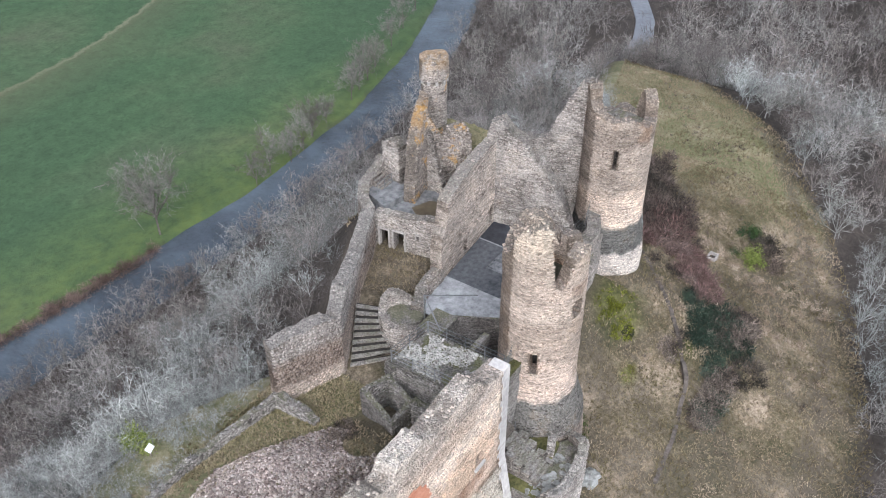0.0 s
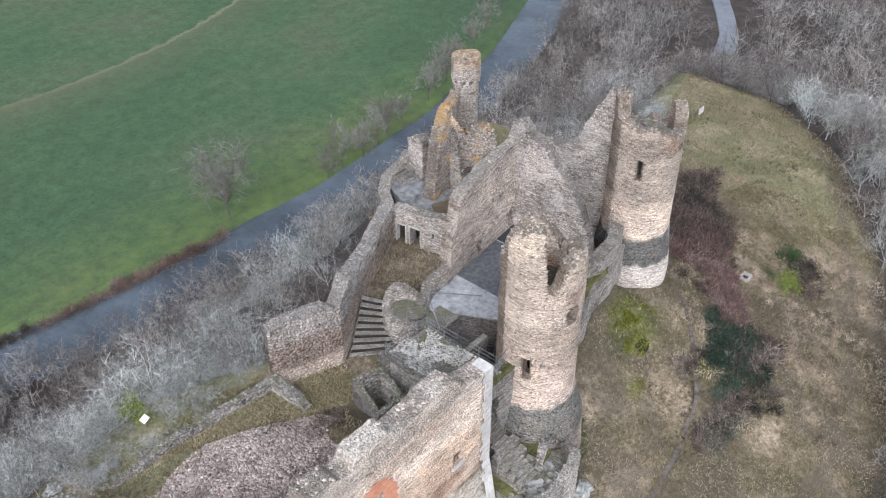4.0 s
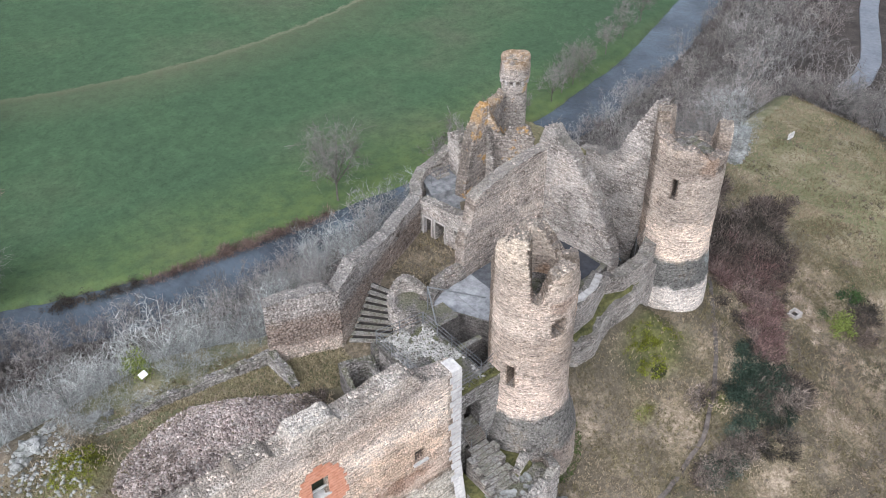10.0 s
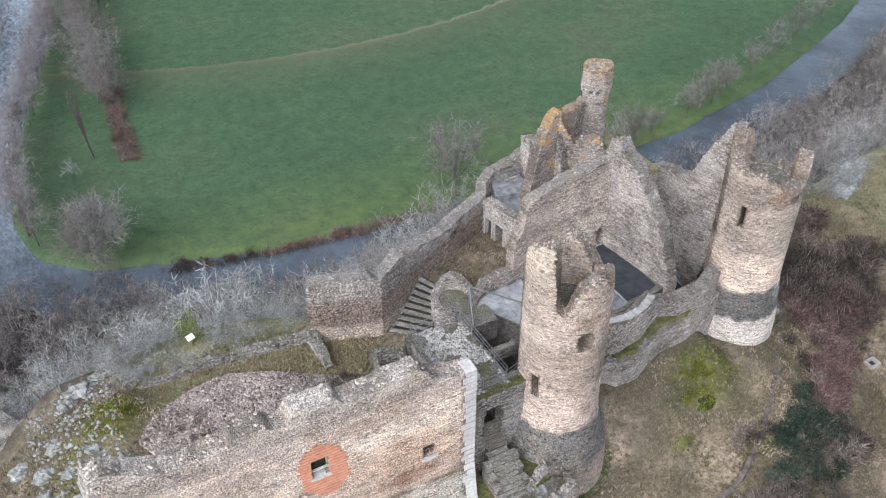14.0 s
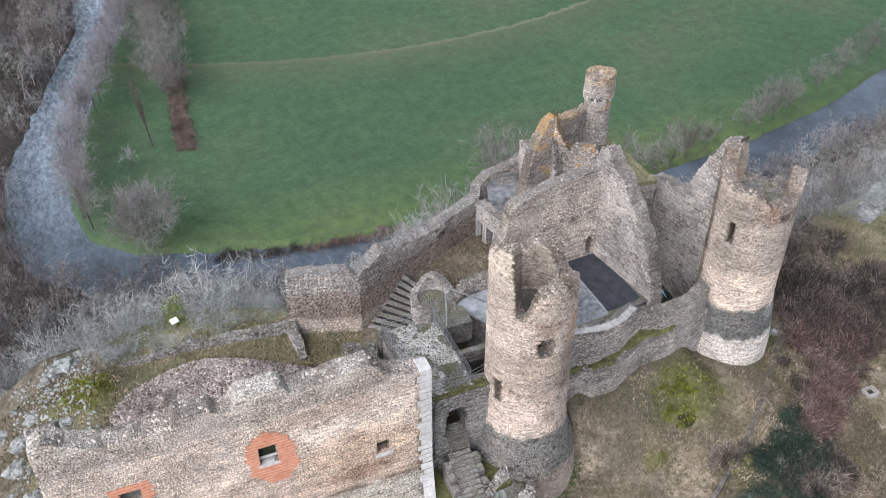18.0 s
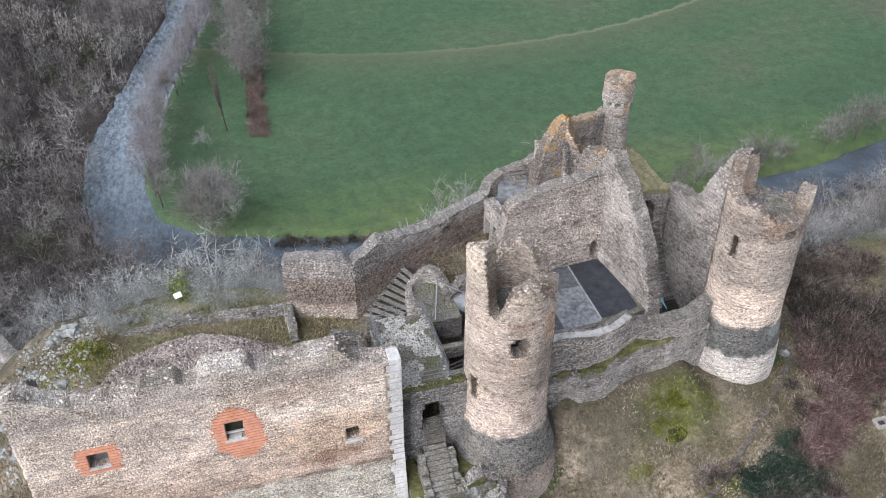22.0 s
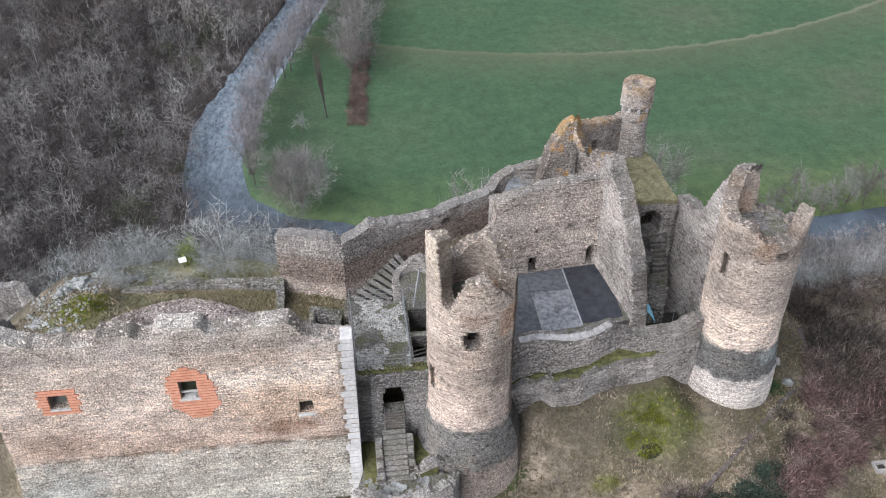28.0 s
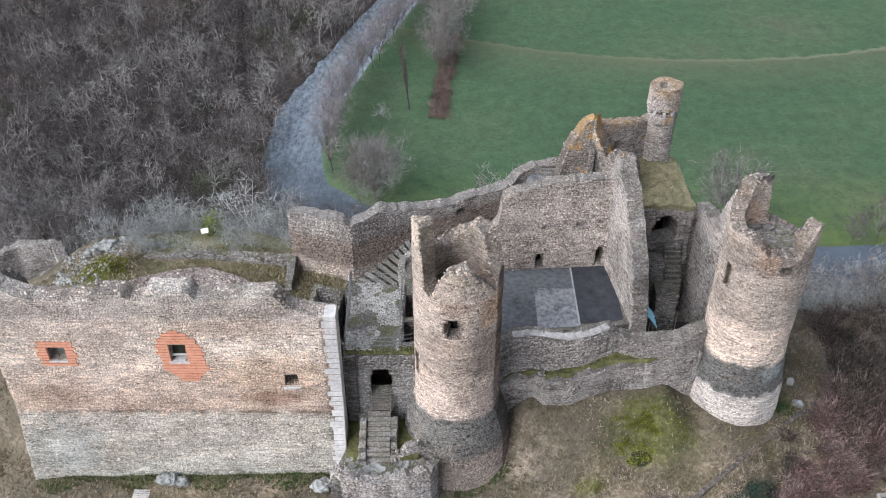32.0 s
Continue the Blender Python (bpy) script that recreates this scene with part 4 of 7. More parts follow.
tower_b = wall_thing("tower_far", "round banded masonry tower with a jagged broken top", "tower")
CB = (35.3, 5.7)
drum("shell", CB, radius_b, 0.9, -2.6,
     [(0, 12.6), (30, 12.4), (60, 12.3), (82, 12.6), (90, 15.3), (110, 15.6), (132, 15.3), (150, 14.2), (180, 13.7), (225, 13.6), (255, 13.2), (280, 12.9), (294, 13.0), (302, 14.0), (316, 14.7), (332, 14.5), (344, 12.7)],
     M_TOWER_B, tower_b, [(198, 205, 9.7, 11.4), (270, 281, 11.95, 12.3)], 0.5, 0.36, 2.0, single=60, size=0.58, jag=0.75)
slab("floor_fill", [(CB[0] + 1.85 * math.cos(a * 0.5236), CB[1] + 1.85 * math.sin(a * 0.5236)) for a in range(12)], 8.0, 12.4, M_DARK, tower_b, "mossy rubble inside the tower")
for k in range(26):
    a, q = r.uniform(0, 6.28), 1.6 * math.sqrt(r.random())
    bm = bmesh.new()
    bmesh.ops.create_icosphere(bm, subdivisions=1, radius=r.uniform(0.15, 0.42))
    for v in bm.verts:
        v.co = Vector((v.co.x * 1.3, v.co.y, v.co.z * 0.8)) * r.uniform(0.8, 1.2) + Vector((CB[0] + q * math.cos(a), CB[1] + q * math.sin(a), 12.45))
    part("stone", bm, M_DARK, tower_b)

# the curtain wall behind, in two reaches
curtain = wall_thing("wall_curtain", "bent rubble curtain wall with a weathered capping, above the wooded slope")
plan_wall("masonry", [(4.9, 13.5), (9.4, 11.9), (14.9, 14.9), (20.4, 17.7)], 1.0, 1.5,
          [(0, 8.85), (4.2, 9.1), (4.7, 8.55), (4.95, 8.8), (7.0, 9.3), (8.3, 8.95), (10.8, 8.35), (13.2, 8.05), (13.5, 8.25), (17.3, 8.2)],
          M_CURTAIN, curtain, [(13.0, 13.6, 7.0, 7.5), (2.55, 2.95, 3.85, 4.1)], 0.13, 0.33, None, 5.0)

# the hall: side wall, gable, floor of felt sheets
hall = wall_thing("wall_hall", "tall rubble side wall of the roofless hall, with two small arched openings")
plan_wall("masonry", [(18.7, 10.65), (26.9, 11.4)], 0.9, 3.5, [(0, 8.8), (0.3, 9.6), (0.8, 10.3), (0.95, 12.0), (1.6, 12.3), (4.2, 12.85), (8.2, 13.05)], M_HALL, hall,
          [(3.3, 3.85, 6.1, 6.95), (3.4, 3.75, 6.95, 7.2), (7.45, 7.95, 6.1, 7.3), (7.55, 7.85, 7.3, 7.55), (3.6, 3.85, 9.3, 9.55), (5.9, 6.2, 9.4, 9.65), (1.9, 2.1, 9.1, 9.3), (7.4, 7.6, 9.7, 9.9)], 0.13, 0.33, None, 6.0)
plan_wall("low_wall", [(15.2, 9.85), (16.6, 10.5), (18.9, 10.6)], 0.75, 3.8, [(0, 6.5), (1.2, 6.5), (1.3, 6.9), (3.8, 7.0)], M_WALL, hall, (), 0.08, 0.35, None, 3.0)
slab("hall_base", [(15.2, 9.9), (15.7, 8.9), (18.5, 3.6), (20.2, 4.3), (26.6, 5.2), (28.3, 5.6), (27.0, 11.4), (19.2, 10.7), (18.6, 10.4)], -1.0, 5.9, M_DARK, hall)
hall_floor = thing("floor", (0, 0, 0), "flat hall floor of grey and black roofing felt sheets", "floor", kind="structure")


def sheet(x0, x1, lo, hi, material, z):
    """A felt sheet between two lines y = lo(x) and hi(x)."""
    bm = bmesh.new()
    n = 6
    rows = [[], [], []]
    for k in range(n + 1):
        x = x0 + (x1 - x0) * k / n
        for row, f in zip(rows, (0.0, 0.5, 1.0)):
            y = lo(x) + (hi(x) - lo(x)) * f
            row.append(bm.verts.new((x, y, z + 0.012 * noise.noise((x, y, 1.0)))))
    for a, b in zip(rows, rows[1:]):
        for k in range(n):
            bm.faces.new((a[k], a[k + 1], b[k + 1], b[k]))
    g = bmesh.ops.extrude_face_region(bm, geom=bm.faces[:])
    for v in g["geom"]:
        if isinstance(v, bmesh.types.BMVert):
            v.co.z += 0.03
    bmesh.ops.recalc_face_normals(bm, faces=bm.faces)
    part("felt_sheet", bm, material, hall_floor)


def hall_back(x):
    return float(np.interp(x, [15, 16.6, 18.7, 27], [9.7, 10.4, 10.62, 11.38]))


def hall_front(x):
    return float(np.interp(x, [15.3, 15.8, 18.5, 20.2, 26.6, 28.2], [9.4, 8.8, 4.0, 4.75, 5.35, 5.9]))


sheet(15.35, 17.2, hall_front, hall_back, M_FELT_PALE, 5.905)
sheet(17.23, 19.4, hall_front, hall_back, M_FELT_PALE, 5.907)
sheet(19.43, 21.75, hall_front, hall_back, M_FELT, 5.905)
sheet(21.78, 24.4, hall_front, lambda x: 8.9, M_FELT_WASHED, 5.907)
sheet(21.78, 24.4, lambda x: 8.93, hall_back, M_FELT, 5.905)
sheet(24.52, 27.3, lambda x: hall_front(x) + 0.25, hall_back, M_FELT_BLACK, 5.906)
bm = bmesh.new()
for k in range(8):
    y = 5.3 + k * 0.74
    box(bm, 24.41, 24.51, y, y + 0.7, 5.9, 5.955)
part("batten", bm, M_FELT_PALE, hall_floor, "pale seam between felt sheets")
gable = wall_thing("wall_gable", "broken rubble gable wall rising to a point")
plan_wall("masonry", [(28.75, 5.4), (27.75, 12.3)], 1.05, 1.0, [(0, 6.2), (0.4, 7.6), (0.9, 9.0), (1.8, 10.7), (2.6, 11.6), (3.8, 13.0), (5.0, 14.0), (6.0, 14.6), (6.6, 14.4), (7.0, 13.6)], M_WALL, gable, (), 0.3, 0.33, None, 8.0)
front = wall_thing("wall_front", "low bulging rubble wall on a projecting mossy ledge between two towers")
plan_wall("masonry", [(18.6, 3.0), (20.2, 3.7), (21.6, 3.9), (23, 3.5), (24.6, 3.7), (26.2, 4.5), (27.0, 4.9), (28.4, 4.3), (31, 4.4), (33.4, 5.6)], 1.0, -2.0, [(0, 6.1), (8.4, 6.1), (8.8, 5.7), (10, 5.3), (12.5, 5.4), (15.6, 5.7)], M_WALL, front,
          [(8.0, 8.15, 4.3, 5.4)], 0.12, 0.35, None, 9.0)
plan_wall("coping", [(20.1, 3.85), (21.6, 4.0), (23.3, 3.7), (24.7, 3.85), (26.3, 4.65)], 0.5, 5.85, [(0, 6.2), (3.0, 6.16), (6.4, 6.24)], M_CAP, front, (), 0.07, 0.2, None, 10.0, "pale mortar coping", 0.8)
plan_wall("ledge", [(18.9, 2.9), (20.5, 3.2), (21.6, 3.3), (22.2, 2.7), (24.0, 2.6), (25.2, 3.2), (26.8, 3.7), (29, 3.7), (32.5, 4.8)], 1.5, -2.5, [(0, 2.9), (2.5, 3.2), (4, 3.55), (7, 3.6), (9, 3.7), (14.5, 3.9)], M_WALL, front, (), 0.2, 0.4, None, 12.0)

# the court and its end wall with two doorways
court = wall_thing("wall_court", "low rubble wall with two stone-framed doorways and a tiny window")
COURT_HOLES = [(3.5, 4.35, 5.1, 6.8), (4.8, 5.5, 5.1, 6.75), (2.25, 2.5, 6.5, 6.95)]
plan_wall("masonry", [(21.35, 11.9), (20.3, 17.8)], -0.8, 3.8, [(0, 8.7), (2.4, 8.35), (6.0, 8.0)], M_WALL, court, COURT_HOLES, 0.1, 0.3, None, 4.0)


def court_at(s, out, z):
    d = Vector((-1.05, 5.9)).normalized()
    p = Vector((21.35, 11.9)) + d * s + Vector((-d.y, d.x)) * out
    return (p.x, p.y, z)


for s0, s1, z0, z1 in COURT_HOLES:
    w = 0.14 if z1 - z0 > 1 else 0.09
    lintel = None
    for a, b, c, d in ((s0 - w, s1 + w, z1, z1 + w + 0.03), (s0 - w, s0, z0, z1), (s1, s1 + w, z0, z1)):
        bm = bmesh.new()
        q = [court_at(s, o, z) for z in (c, d) for s, o in ((a, 0.06), (b, 0.06), (b, -0.3), (a, -0.3))]
        vs = [bm.verts.new(p) for p in q]
        for f in ((0, 1, 2, 3), (7, 6, 5, 4), (0, 4, 5, 1), (1, 5, 6, 2), (2, 6, 7, 3), (3, 7, 4, 0)):
            bm.faces.new([vs[i] for i in f])
        bmesh.ops.recalc_face_normals(bm, faces=bm.faces)
        if lintel is None:
            lintel = part("doorway" if z1 - z0 > 1 else "window_surround", bm, M_CORBEL, court, "pale dressed stone surround")
        else:
            part("jamb", bm, M_CORBEL, lintel)
# Added near-black slab gives the doorways their shade within.
slab("room_shade", [(22.9, 12.2), (21.9, 17.8), (22.0, 17.8), (23.0, 12.2)], 3.8, 7.4, M_SHADE, court)
# the flat roofs behind the court
roofs = wall_thing("roof_flat", "flat grey concrete roofs with a muddy puddle, behind the court", "roof")
slab("roof_slab", [(22.0, 12.2), (21.05, 17.9), (22.6, 19.9), (25.5, 20.4), (25.4, 16.8), (27.0, 12.6), (26.6, 12.3)], 6.9, 7.55, M_ROOF, roofs)
slab("upper_slab", [(21.35, 17.6), (22.2, 19.9), (24.6, 20.1), (24.3, 17.1)], 7.56, 8.05, M_ROOF, roofs)
slab("puddle", [(22.4, 12.9), (22.2, 15.2), (22.9, 16.2), (24.4, 15.6), (25.0, 14.0), (24.6, 12.7)], 7.56, 7.585, M_MUD, roofs, "brown muddy puddle")
plan_wall("parapet", [(20.7, 17.9), (21.3, 19.0), (22.6, 19.9), (25.6, 20.4)], 0.8, 1.0, [(0, 8.2), (1.8, 8.5), (3.6, 8.8), (5, 9.0), (6.6, 9.4)], M_WALL, roofs, (), 0.2, 0.35, None, 13.0)
plan_wall("turret_stub", [(25.75, 18.6), (26.1, 20.4)], 0.9, 1.0, [(0, 10.9), (0.8, 11.2), (1.8, 10.8)], M_WALL, roofs, (), 0.2, 0.35, None, 14.0)
for k in range(4):
    boxes("roof_step", [(23.0, 24.2, 19.0 + 0.3 * k, 19.28 + 0.3 * k, 8.05, 8.2 + 0.17 * k)], M_WALL, roofs)
bm = bmesh.new()
for x in (22.3, 23.2, 24.1):
    bar(bm, (x, 18.9, 8.0), (x, 18.9, 9.0), 0.03)
for z in (8.5, 9.0):
    bar(bm, (22.3, 18.9, z), (24.1, 18.9, z), 0.025)
part("railing", bm, M_STEEL, roofs, "grey steel railing")

# the chapel corner with its stack
chapel = wall_thing("wall_chapel", "towering lichen-covered fragment of masonry in an open corner")
plan_wall("left_wall", [(23.5, 16.3), (26.25, 17.0)], 0.9, 3.0, [(0, 8.8), (0.3, 9.7), (0.6, 11.0), (1.0, 12.2), (1.5, 13.1), (2.0, 13.9), (2.4, 14.35), (2.85, 14.3)], M_LICHEN, chapel, (), 0.2, 0.33, None, 1.0)
plan_wall("right_wall", [(26.0, 17.0), (28.8, 14.75)], 0.85, 3.0, [(0, 14.5), (0.35, 13.4), (0.9, 12.3), (1.3, 11.7), (1.7, 12.3), (3.2, 12.2), (3.6, 11.2)], M_LICHEN, chapel, (), 0.2, 0.33, None, 2.0)
plan_wall("top_wall", [(26.0, 17.1), (30.9, 20.1)], 0.8, 3.0, [(0, 14.2), (0.7, 13.8), (1.2, 13.6), (3.0, 13.1), (5.0, 12.7), (6.1, 12.9)], M_LICHEN, chapel, [(2.2, 2.7, 10.9, 11.8)], 0.12, 0.33, None, 2.5)
plan_wall("buttress_rib", [(25.95, 16.9), (25.55, 15.3)], 0.38, 4.0, [(0, 12.5), (0.7, 11.0), (1.65, 8.6)], M_WALL, chapel, (), 0.08, 0.3, None, 2.5, "pale leaning masonry rib")
stack = wall_thing("wall_stack", "tall round chimney-like turret with a corbelled, lichen-spotted cap", "turret")
CS = (31.4, 20.0)
drum("shaft", CS, lambda z: 1.0, 0.5, 3.0, [(0, 13.5), (180, 13.5)], M_STACK, stack, (), 0.04, 0.3, 6.0)
drum("cap", CS, lambda z: 1.16, 0.6, 13.75, [(0, 15.5), (60, 15.4), (120, 15.35), (180, 15.3), (240, 15.35), (290, 15.4), (320, 15.6), (345, 15.6)], M_STACK, stack, (), 0.1, 0.3, 6.5)
for k in range(10):
    a = k * 0.628 + 0.2
    bm = bmesh.new()
    box(bm, 0.75, 1.14, -0.1, 0.1, 13.4, 13.8, Matrix.Translation((*CS, 0)) @ Matrix.Rotation(a, 4, "Z"))
    part("corbel", bm, M_CORBEL, stack, "pale stone corbel")
slab("cap_fill", [(CS[0] + 0.7 * math.cos(a * 0.785), CS[1] + 0.7 * math.sin(a * 0.785)) for a in range(8)], 12.0, 14.9, M_DARK, stack)

# vaulted passage, pit and the far wall
vault = wall_thing("wall_vault", "rubble vault with a round arch under a grassy roof")
plan_wall("masonry", [(28.3, 12.7), (33.0, 13.5)], 1.2, -1.5, [(0, 9.5), (5.1, 9.3)], M_WALL, vault, [(1.9, 3.7, 6.9, 8.2), (2.05, 3.55, 8.2, 8.6), (2.35, 3.25, 8.6, 8.9)], 0.12, 0.35, None, 2.0)
for a, b in (((28.3, 12.9), (28.3, 19.6)), ((32.6, 19.6), (32.9, 13.8))):
    plan_wall("side", [a, b], 0.5, -1.5, [(0, 8.9), (7, 8.9)], M_WALL, vault, (), 0.1, 0.5, None, 2.0)
slab("vault_back", [(28.2, 19.2), (33.2, 19.2), (33.2, 19.9), (28.2, 19.9)], -1.0, 9.0, M_DARK, vault)


def turf(name, x0, x1, y0, y1, height, parent, material, step=0.35, skirt=0.35):
    """A soft turfed cover."""
    nx_, ny_ = round((x1 - x0) / step), round((y1 - y0) / step)
    bm = bmesh.new()
    g = [[bm.verts.new((x0 + (x1 - x0) * i / nx_, y0 + (y1 - y0) * j / ny_, height(x0 + (x1 - x0) * i / nx_, y0 + (y1 - y0) * j / ny_))) for j in range(ny_ + 1)] for i in range(nx_ + 1)]
    for i in range(nx_):
        for j in range(ny_):
            bm.faces.new((g[i][j], g[i + 1][j], g[i + 1][j + 1], g[i][j + 1]))
    e = bmesh.ops.extrude_face_region(bm, geom=bm.faces[:])
    for v in e["geom"]:
        if isinstance(v, bmesh.types.BMVert):
            v.co.z -= skirt
    bmesh.ops.recalc_face_normals(bm, faces=bm.faces)
    return part(name, bm, material, parent)


turf("turf_roof", 28.4, 32.9, 13.2, 20.0, lambda x, y: 9.5 + 0.25 * noise.noise((x, y, 0.0)) + 0.15 * noise.noise((x * 3, y * 3, 0.0)) - 0.1 * max(0, y - 18) + 0.3 * (1 - abs(x - 30.8) / 2.6), vault, M_TURF)
# Unseen slab, added to keep sky light out of the passage.
slab("vault_ceiling", [(28.3, 13.7), (33.0, 13.9), (33.0, 19.5), (28.3, 19.5)], 8.86, 9.2, M_DARK, vault)
pit = wall_thing("wall_pit", "dark ruined chamber with a broken pillar of masonry and a narrow stair", "ruin")
plan_wall("cross_wall", [(28.7, 11.9), (31.2, 12.0)], 0.9, -1.5, [(0, 6.0), (2.5, 5.9)], M_DARK, pit, (), 0.15, 0.35, None, 4.5)
plan_wall("pillar", [(30.5, 10.1), (32.0, 10.1)], 1.4, -1.5, [(0, 4.4), (0.8, 4.6), (1.5, 4.4)], M_DARK, pit, (), 0.15, 0.35, None, 7.5)
# The pit's deep shade is painted onto its floor.
slab("pit_floor", [(28.7, 5.6), (33.0, 6.2), (33.4, 11.0), (28.6, 11.0)], -1.4, 1.1, M_SHADE, pit)
for k in range(9):
    boxes("stair_tread", [(31.2, 32.3, 11.0 + 0.21 * k, 11.5 + 0.21 * k, 1.2, 4.4 + 0.27 * k)], M_DARK, pit)
slab("arch_sill", [(28.6, 12.85), (32.6, 13.2), (32.6, 13.9), (28.6, 13.7)], 1.0, 6.7, M_DARK, pit)
side_wall = wall_thing("wall_side", "ragged rubble wall climbing to the far tower")
plan_wall("masonry", [(33.4, 14.4), (33.75, 11.0), (34.1, 9.4), (34.7, 7.6)], 0.9, -1.5, [(0, 9.3), (2.5, 9.6), (3.4, 9.9), (4.3, 12.2), (5.2, 14.0), (5.8, 15.3), (6.9, 15.6)], M_WALL, side_wall, (), 0.25, 0.33, None, 2.0)
bm = bmesh.new()
for a, b in (((29.0, 5.6), (30.6, 5.5)), ((30.6, 5.5), (32.2, 6.0))):
    for z in (6.2, 6.7):
        bar(bm, (*a, z), (*b, z + 0.15), 0.012)
    bar(bm, (*a, 5.2), (*a, 6.8), 0.018)
tagged(part("safety_rail", bm, M_STEEL), "thin steel safety rail at the edge of the pit", "railing")

# turf along the ledge, a blue sheet at the gable's foot
edge_line = [(19.6, 3.15), (21.6, 3.45), (22.3, 2.9), (24.0, 2.8), (25.2, 3.4), (26.8, 3.9), (29, 3.9), (32.2, 4.8)]
e_len, e_at = along(edge_line)
bm = bmesh.new()
rows = []
for k in range(60):
    s_ = e_len[-1] * k / 59
    p, n_ = e_at(s_)
    zt = float(np.interp(s_, [0, 2.5, 4, 9, 14], [3.0, 3.3, 3.62, 3.8, 3.95]))
    wob = 0.25 + 0.25 * noise.noise((s_ * 1.3, 0.0, 5.0))
    rows.append([bm.verts.new((*(p + n_ * w), zt + h + 0.1 * noise.noise((s_ * 2, w * 3, 1.0)))) for w, h in ((0.0 + wob * 0.6, -0.12), (0.2 + wob * 0.5, 0.1), (0.7, 0.12), (1.15, 0.25))])
for r0, r1 in zip(rows, rows[1:]):
    for q in range(3):
        bm.faces.new((r0[q], r0[q + 1], r1[q + 1], r1[q]))
bmesh.ops.recalc_face_normals(bm, faces=bm.faces)
part("ledge_turf", bm, M_LEDGE, front, "green moss and turf along the ledge")
bm = bmesh.new()
rows = []
for k in range(14):
    y = 5.85 + 0.07 * k
    rows.append([bm.verts.new((28.82 + 0.05 * math.sin(k * 1.9 + q) + 0.2 * q - 0.02 * k, y, 6.2 - 0.28 * q + 0.05 * k + 0.06 * math.sin(k * 2.3))) for q in range(5)])
for r0, r1 in zip(rows, rows[1:]):
    for q in range(4):
        bm.faces.new((r0[q], r0[q + 1], r1[q + 1], r1[q]))
e = bmesh.ops.extrude_face_region(bm, geom=bm.faces[:])
for v in e["geom"]:
    if isinstance(v, bmesh.types.BMVert):
        v.co.x += 0.015
tarp = part("tarpaulin", bm, M_TARP)
tagged(tarp, "crumpled light blue plastic sheet hanging in the pit", "tarpaulin")

# the platform before the hall
plat = wall_thing("wall_platform", "flat-topped masonry block with a cobbled terrace and a doorway in its face")
plan_wall("front_face", [(9.75, 1.6), (14.6, 1.6)], 0.9, -2.0, [(0, 6.8), (4.9, 6.8)], M_DARK, plat, [(1.5, 2.85, 3.3, 5.1), (1.65, 2.7, 5.1, 5.5)], 0.05, 0.3, None, 2.0)
plan_wall("side_face", [(9.5, 8.6), (9.75, 1.3)], 0.7, 2.0, [(0, 6.75), (7.3, 6.8)], M_DARK, plat, (), 0.05, 0.35, None, 2.0)
plan_wall("back_face", [(13.6, 7.9), (9.4, 8.5)], 0.7, 2.0, [(0, 6.8), (4.3, 6.75)], M_DARK, plat, (), 0.05, 0.35, None, 2.0)
slab("vault_slab", [(9.8, 1.75), (13.2, 1.75), (13.2, 7.9), (9.6, 8.4)], 6.2, 6.9, M_COBBLE, plat, "cobbled terrace, half grown over")
for b in ((13.2, 15.0, 1.75, 2.6, 6.2, 6.85), (13.2, 15.2, 4.55, 4.95, 5.9, 6.8), (13.2, 15.4, 7.1, 8.8, 5.2, 6.8), (13.0, 13.3, 2.6, 7.1, 2.0, 6.85)):
    bm = bmesh.new()
    box(bm, *b)
    part("cistern_wall", bm, M_DARK, plat)
r2 = np.random.RandomState(21)
nst = 2600
cx, cy = r2.uniform(9.85, 13.15, nst), r2.uniform(1.85, 8.2, nst)
ok = np.array([noise.noise((a * 0.6, b * 0.6, 4.0)) > -0.12 for a, b in zip(cx, cy)])
cx, cy = cx[ok], cy[ok]


stones = part("cobble", pebbles("cobble", cx, cy, np.full(len(cx), 6.9), r2.uniform(0.05, 0.14, len(cx)), 3, 0.5), M_RUBBLE_PALE, plat)
tagged(stones, kind="stuff")
ex, ey = r2.uniform(9.85, 14.4, 420), 1.6 + 0.5 * r2.uniform(0, 1, 420) ** 2
fringe = part("moss_fringe", pebbles("moss_fringe", ex, ey, np.full(420, 6.87), r2.uniform(0.05, 0.16, 420), 8, 0.5), M_LEDGE, plat, "green moss along the terrace's front edge")
tagged(fringe, kind="stuff")


def railing(points, heights, label, posts=1.6, z_top=1.0):
    """Steel rail: posts and two or three bars."""
    rail = thing("steel_railing", (points[0][0], points[0][1], heights[0]), label, "railing")
    lens, at = along(points)
    n = max(1, round(lens[-1] / posts))
    zz = lambda s: float(np.interp(s, [0, lens[-1]], heights))
    for k in range(n + 1):
        s = lens[-1] * k / n
        p = at(s)[0]
        bm = bmesh.new()
        bar(bm, (p.x, p.y, zz(s) - 0.05), (p.x, p.y, zz(s) + z_top), 0.03, 6)
        under(part("post", bm, M_STEEL), rail)
    for h in (0.35, 0.68, 1.0):
        bm = bmesh.new()
        for k in range(n):
            a, b = lens[-1] * k / n, lens[-1] * (k + 1) / n
            bar(bm, (*at(a)[0], zz(a) + h * z_top), (*at(b)[0], zz(b) + h * z_top), 0.022, 5)
        under(part("rail", bm, M_STEEL), rail)
    return rail


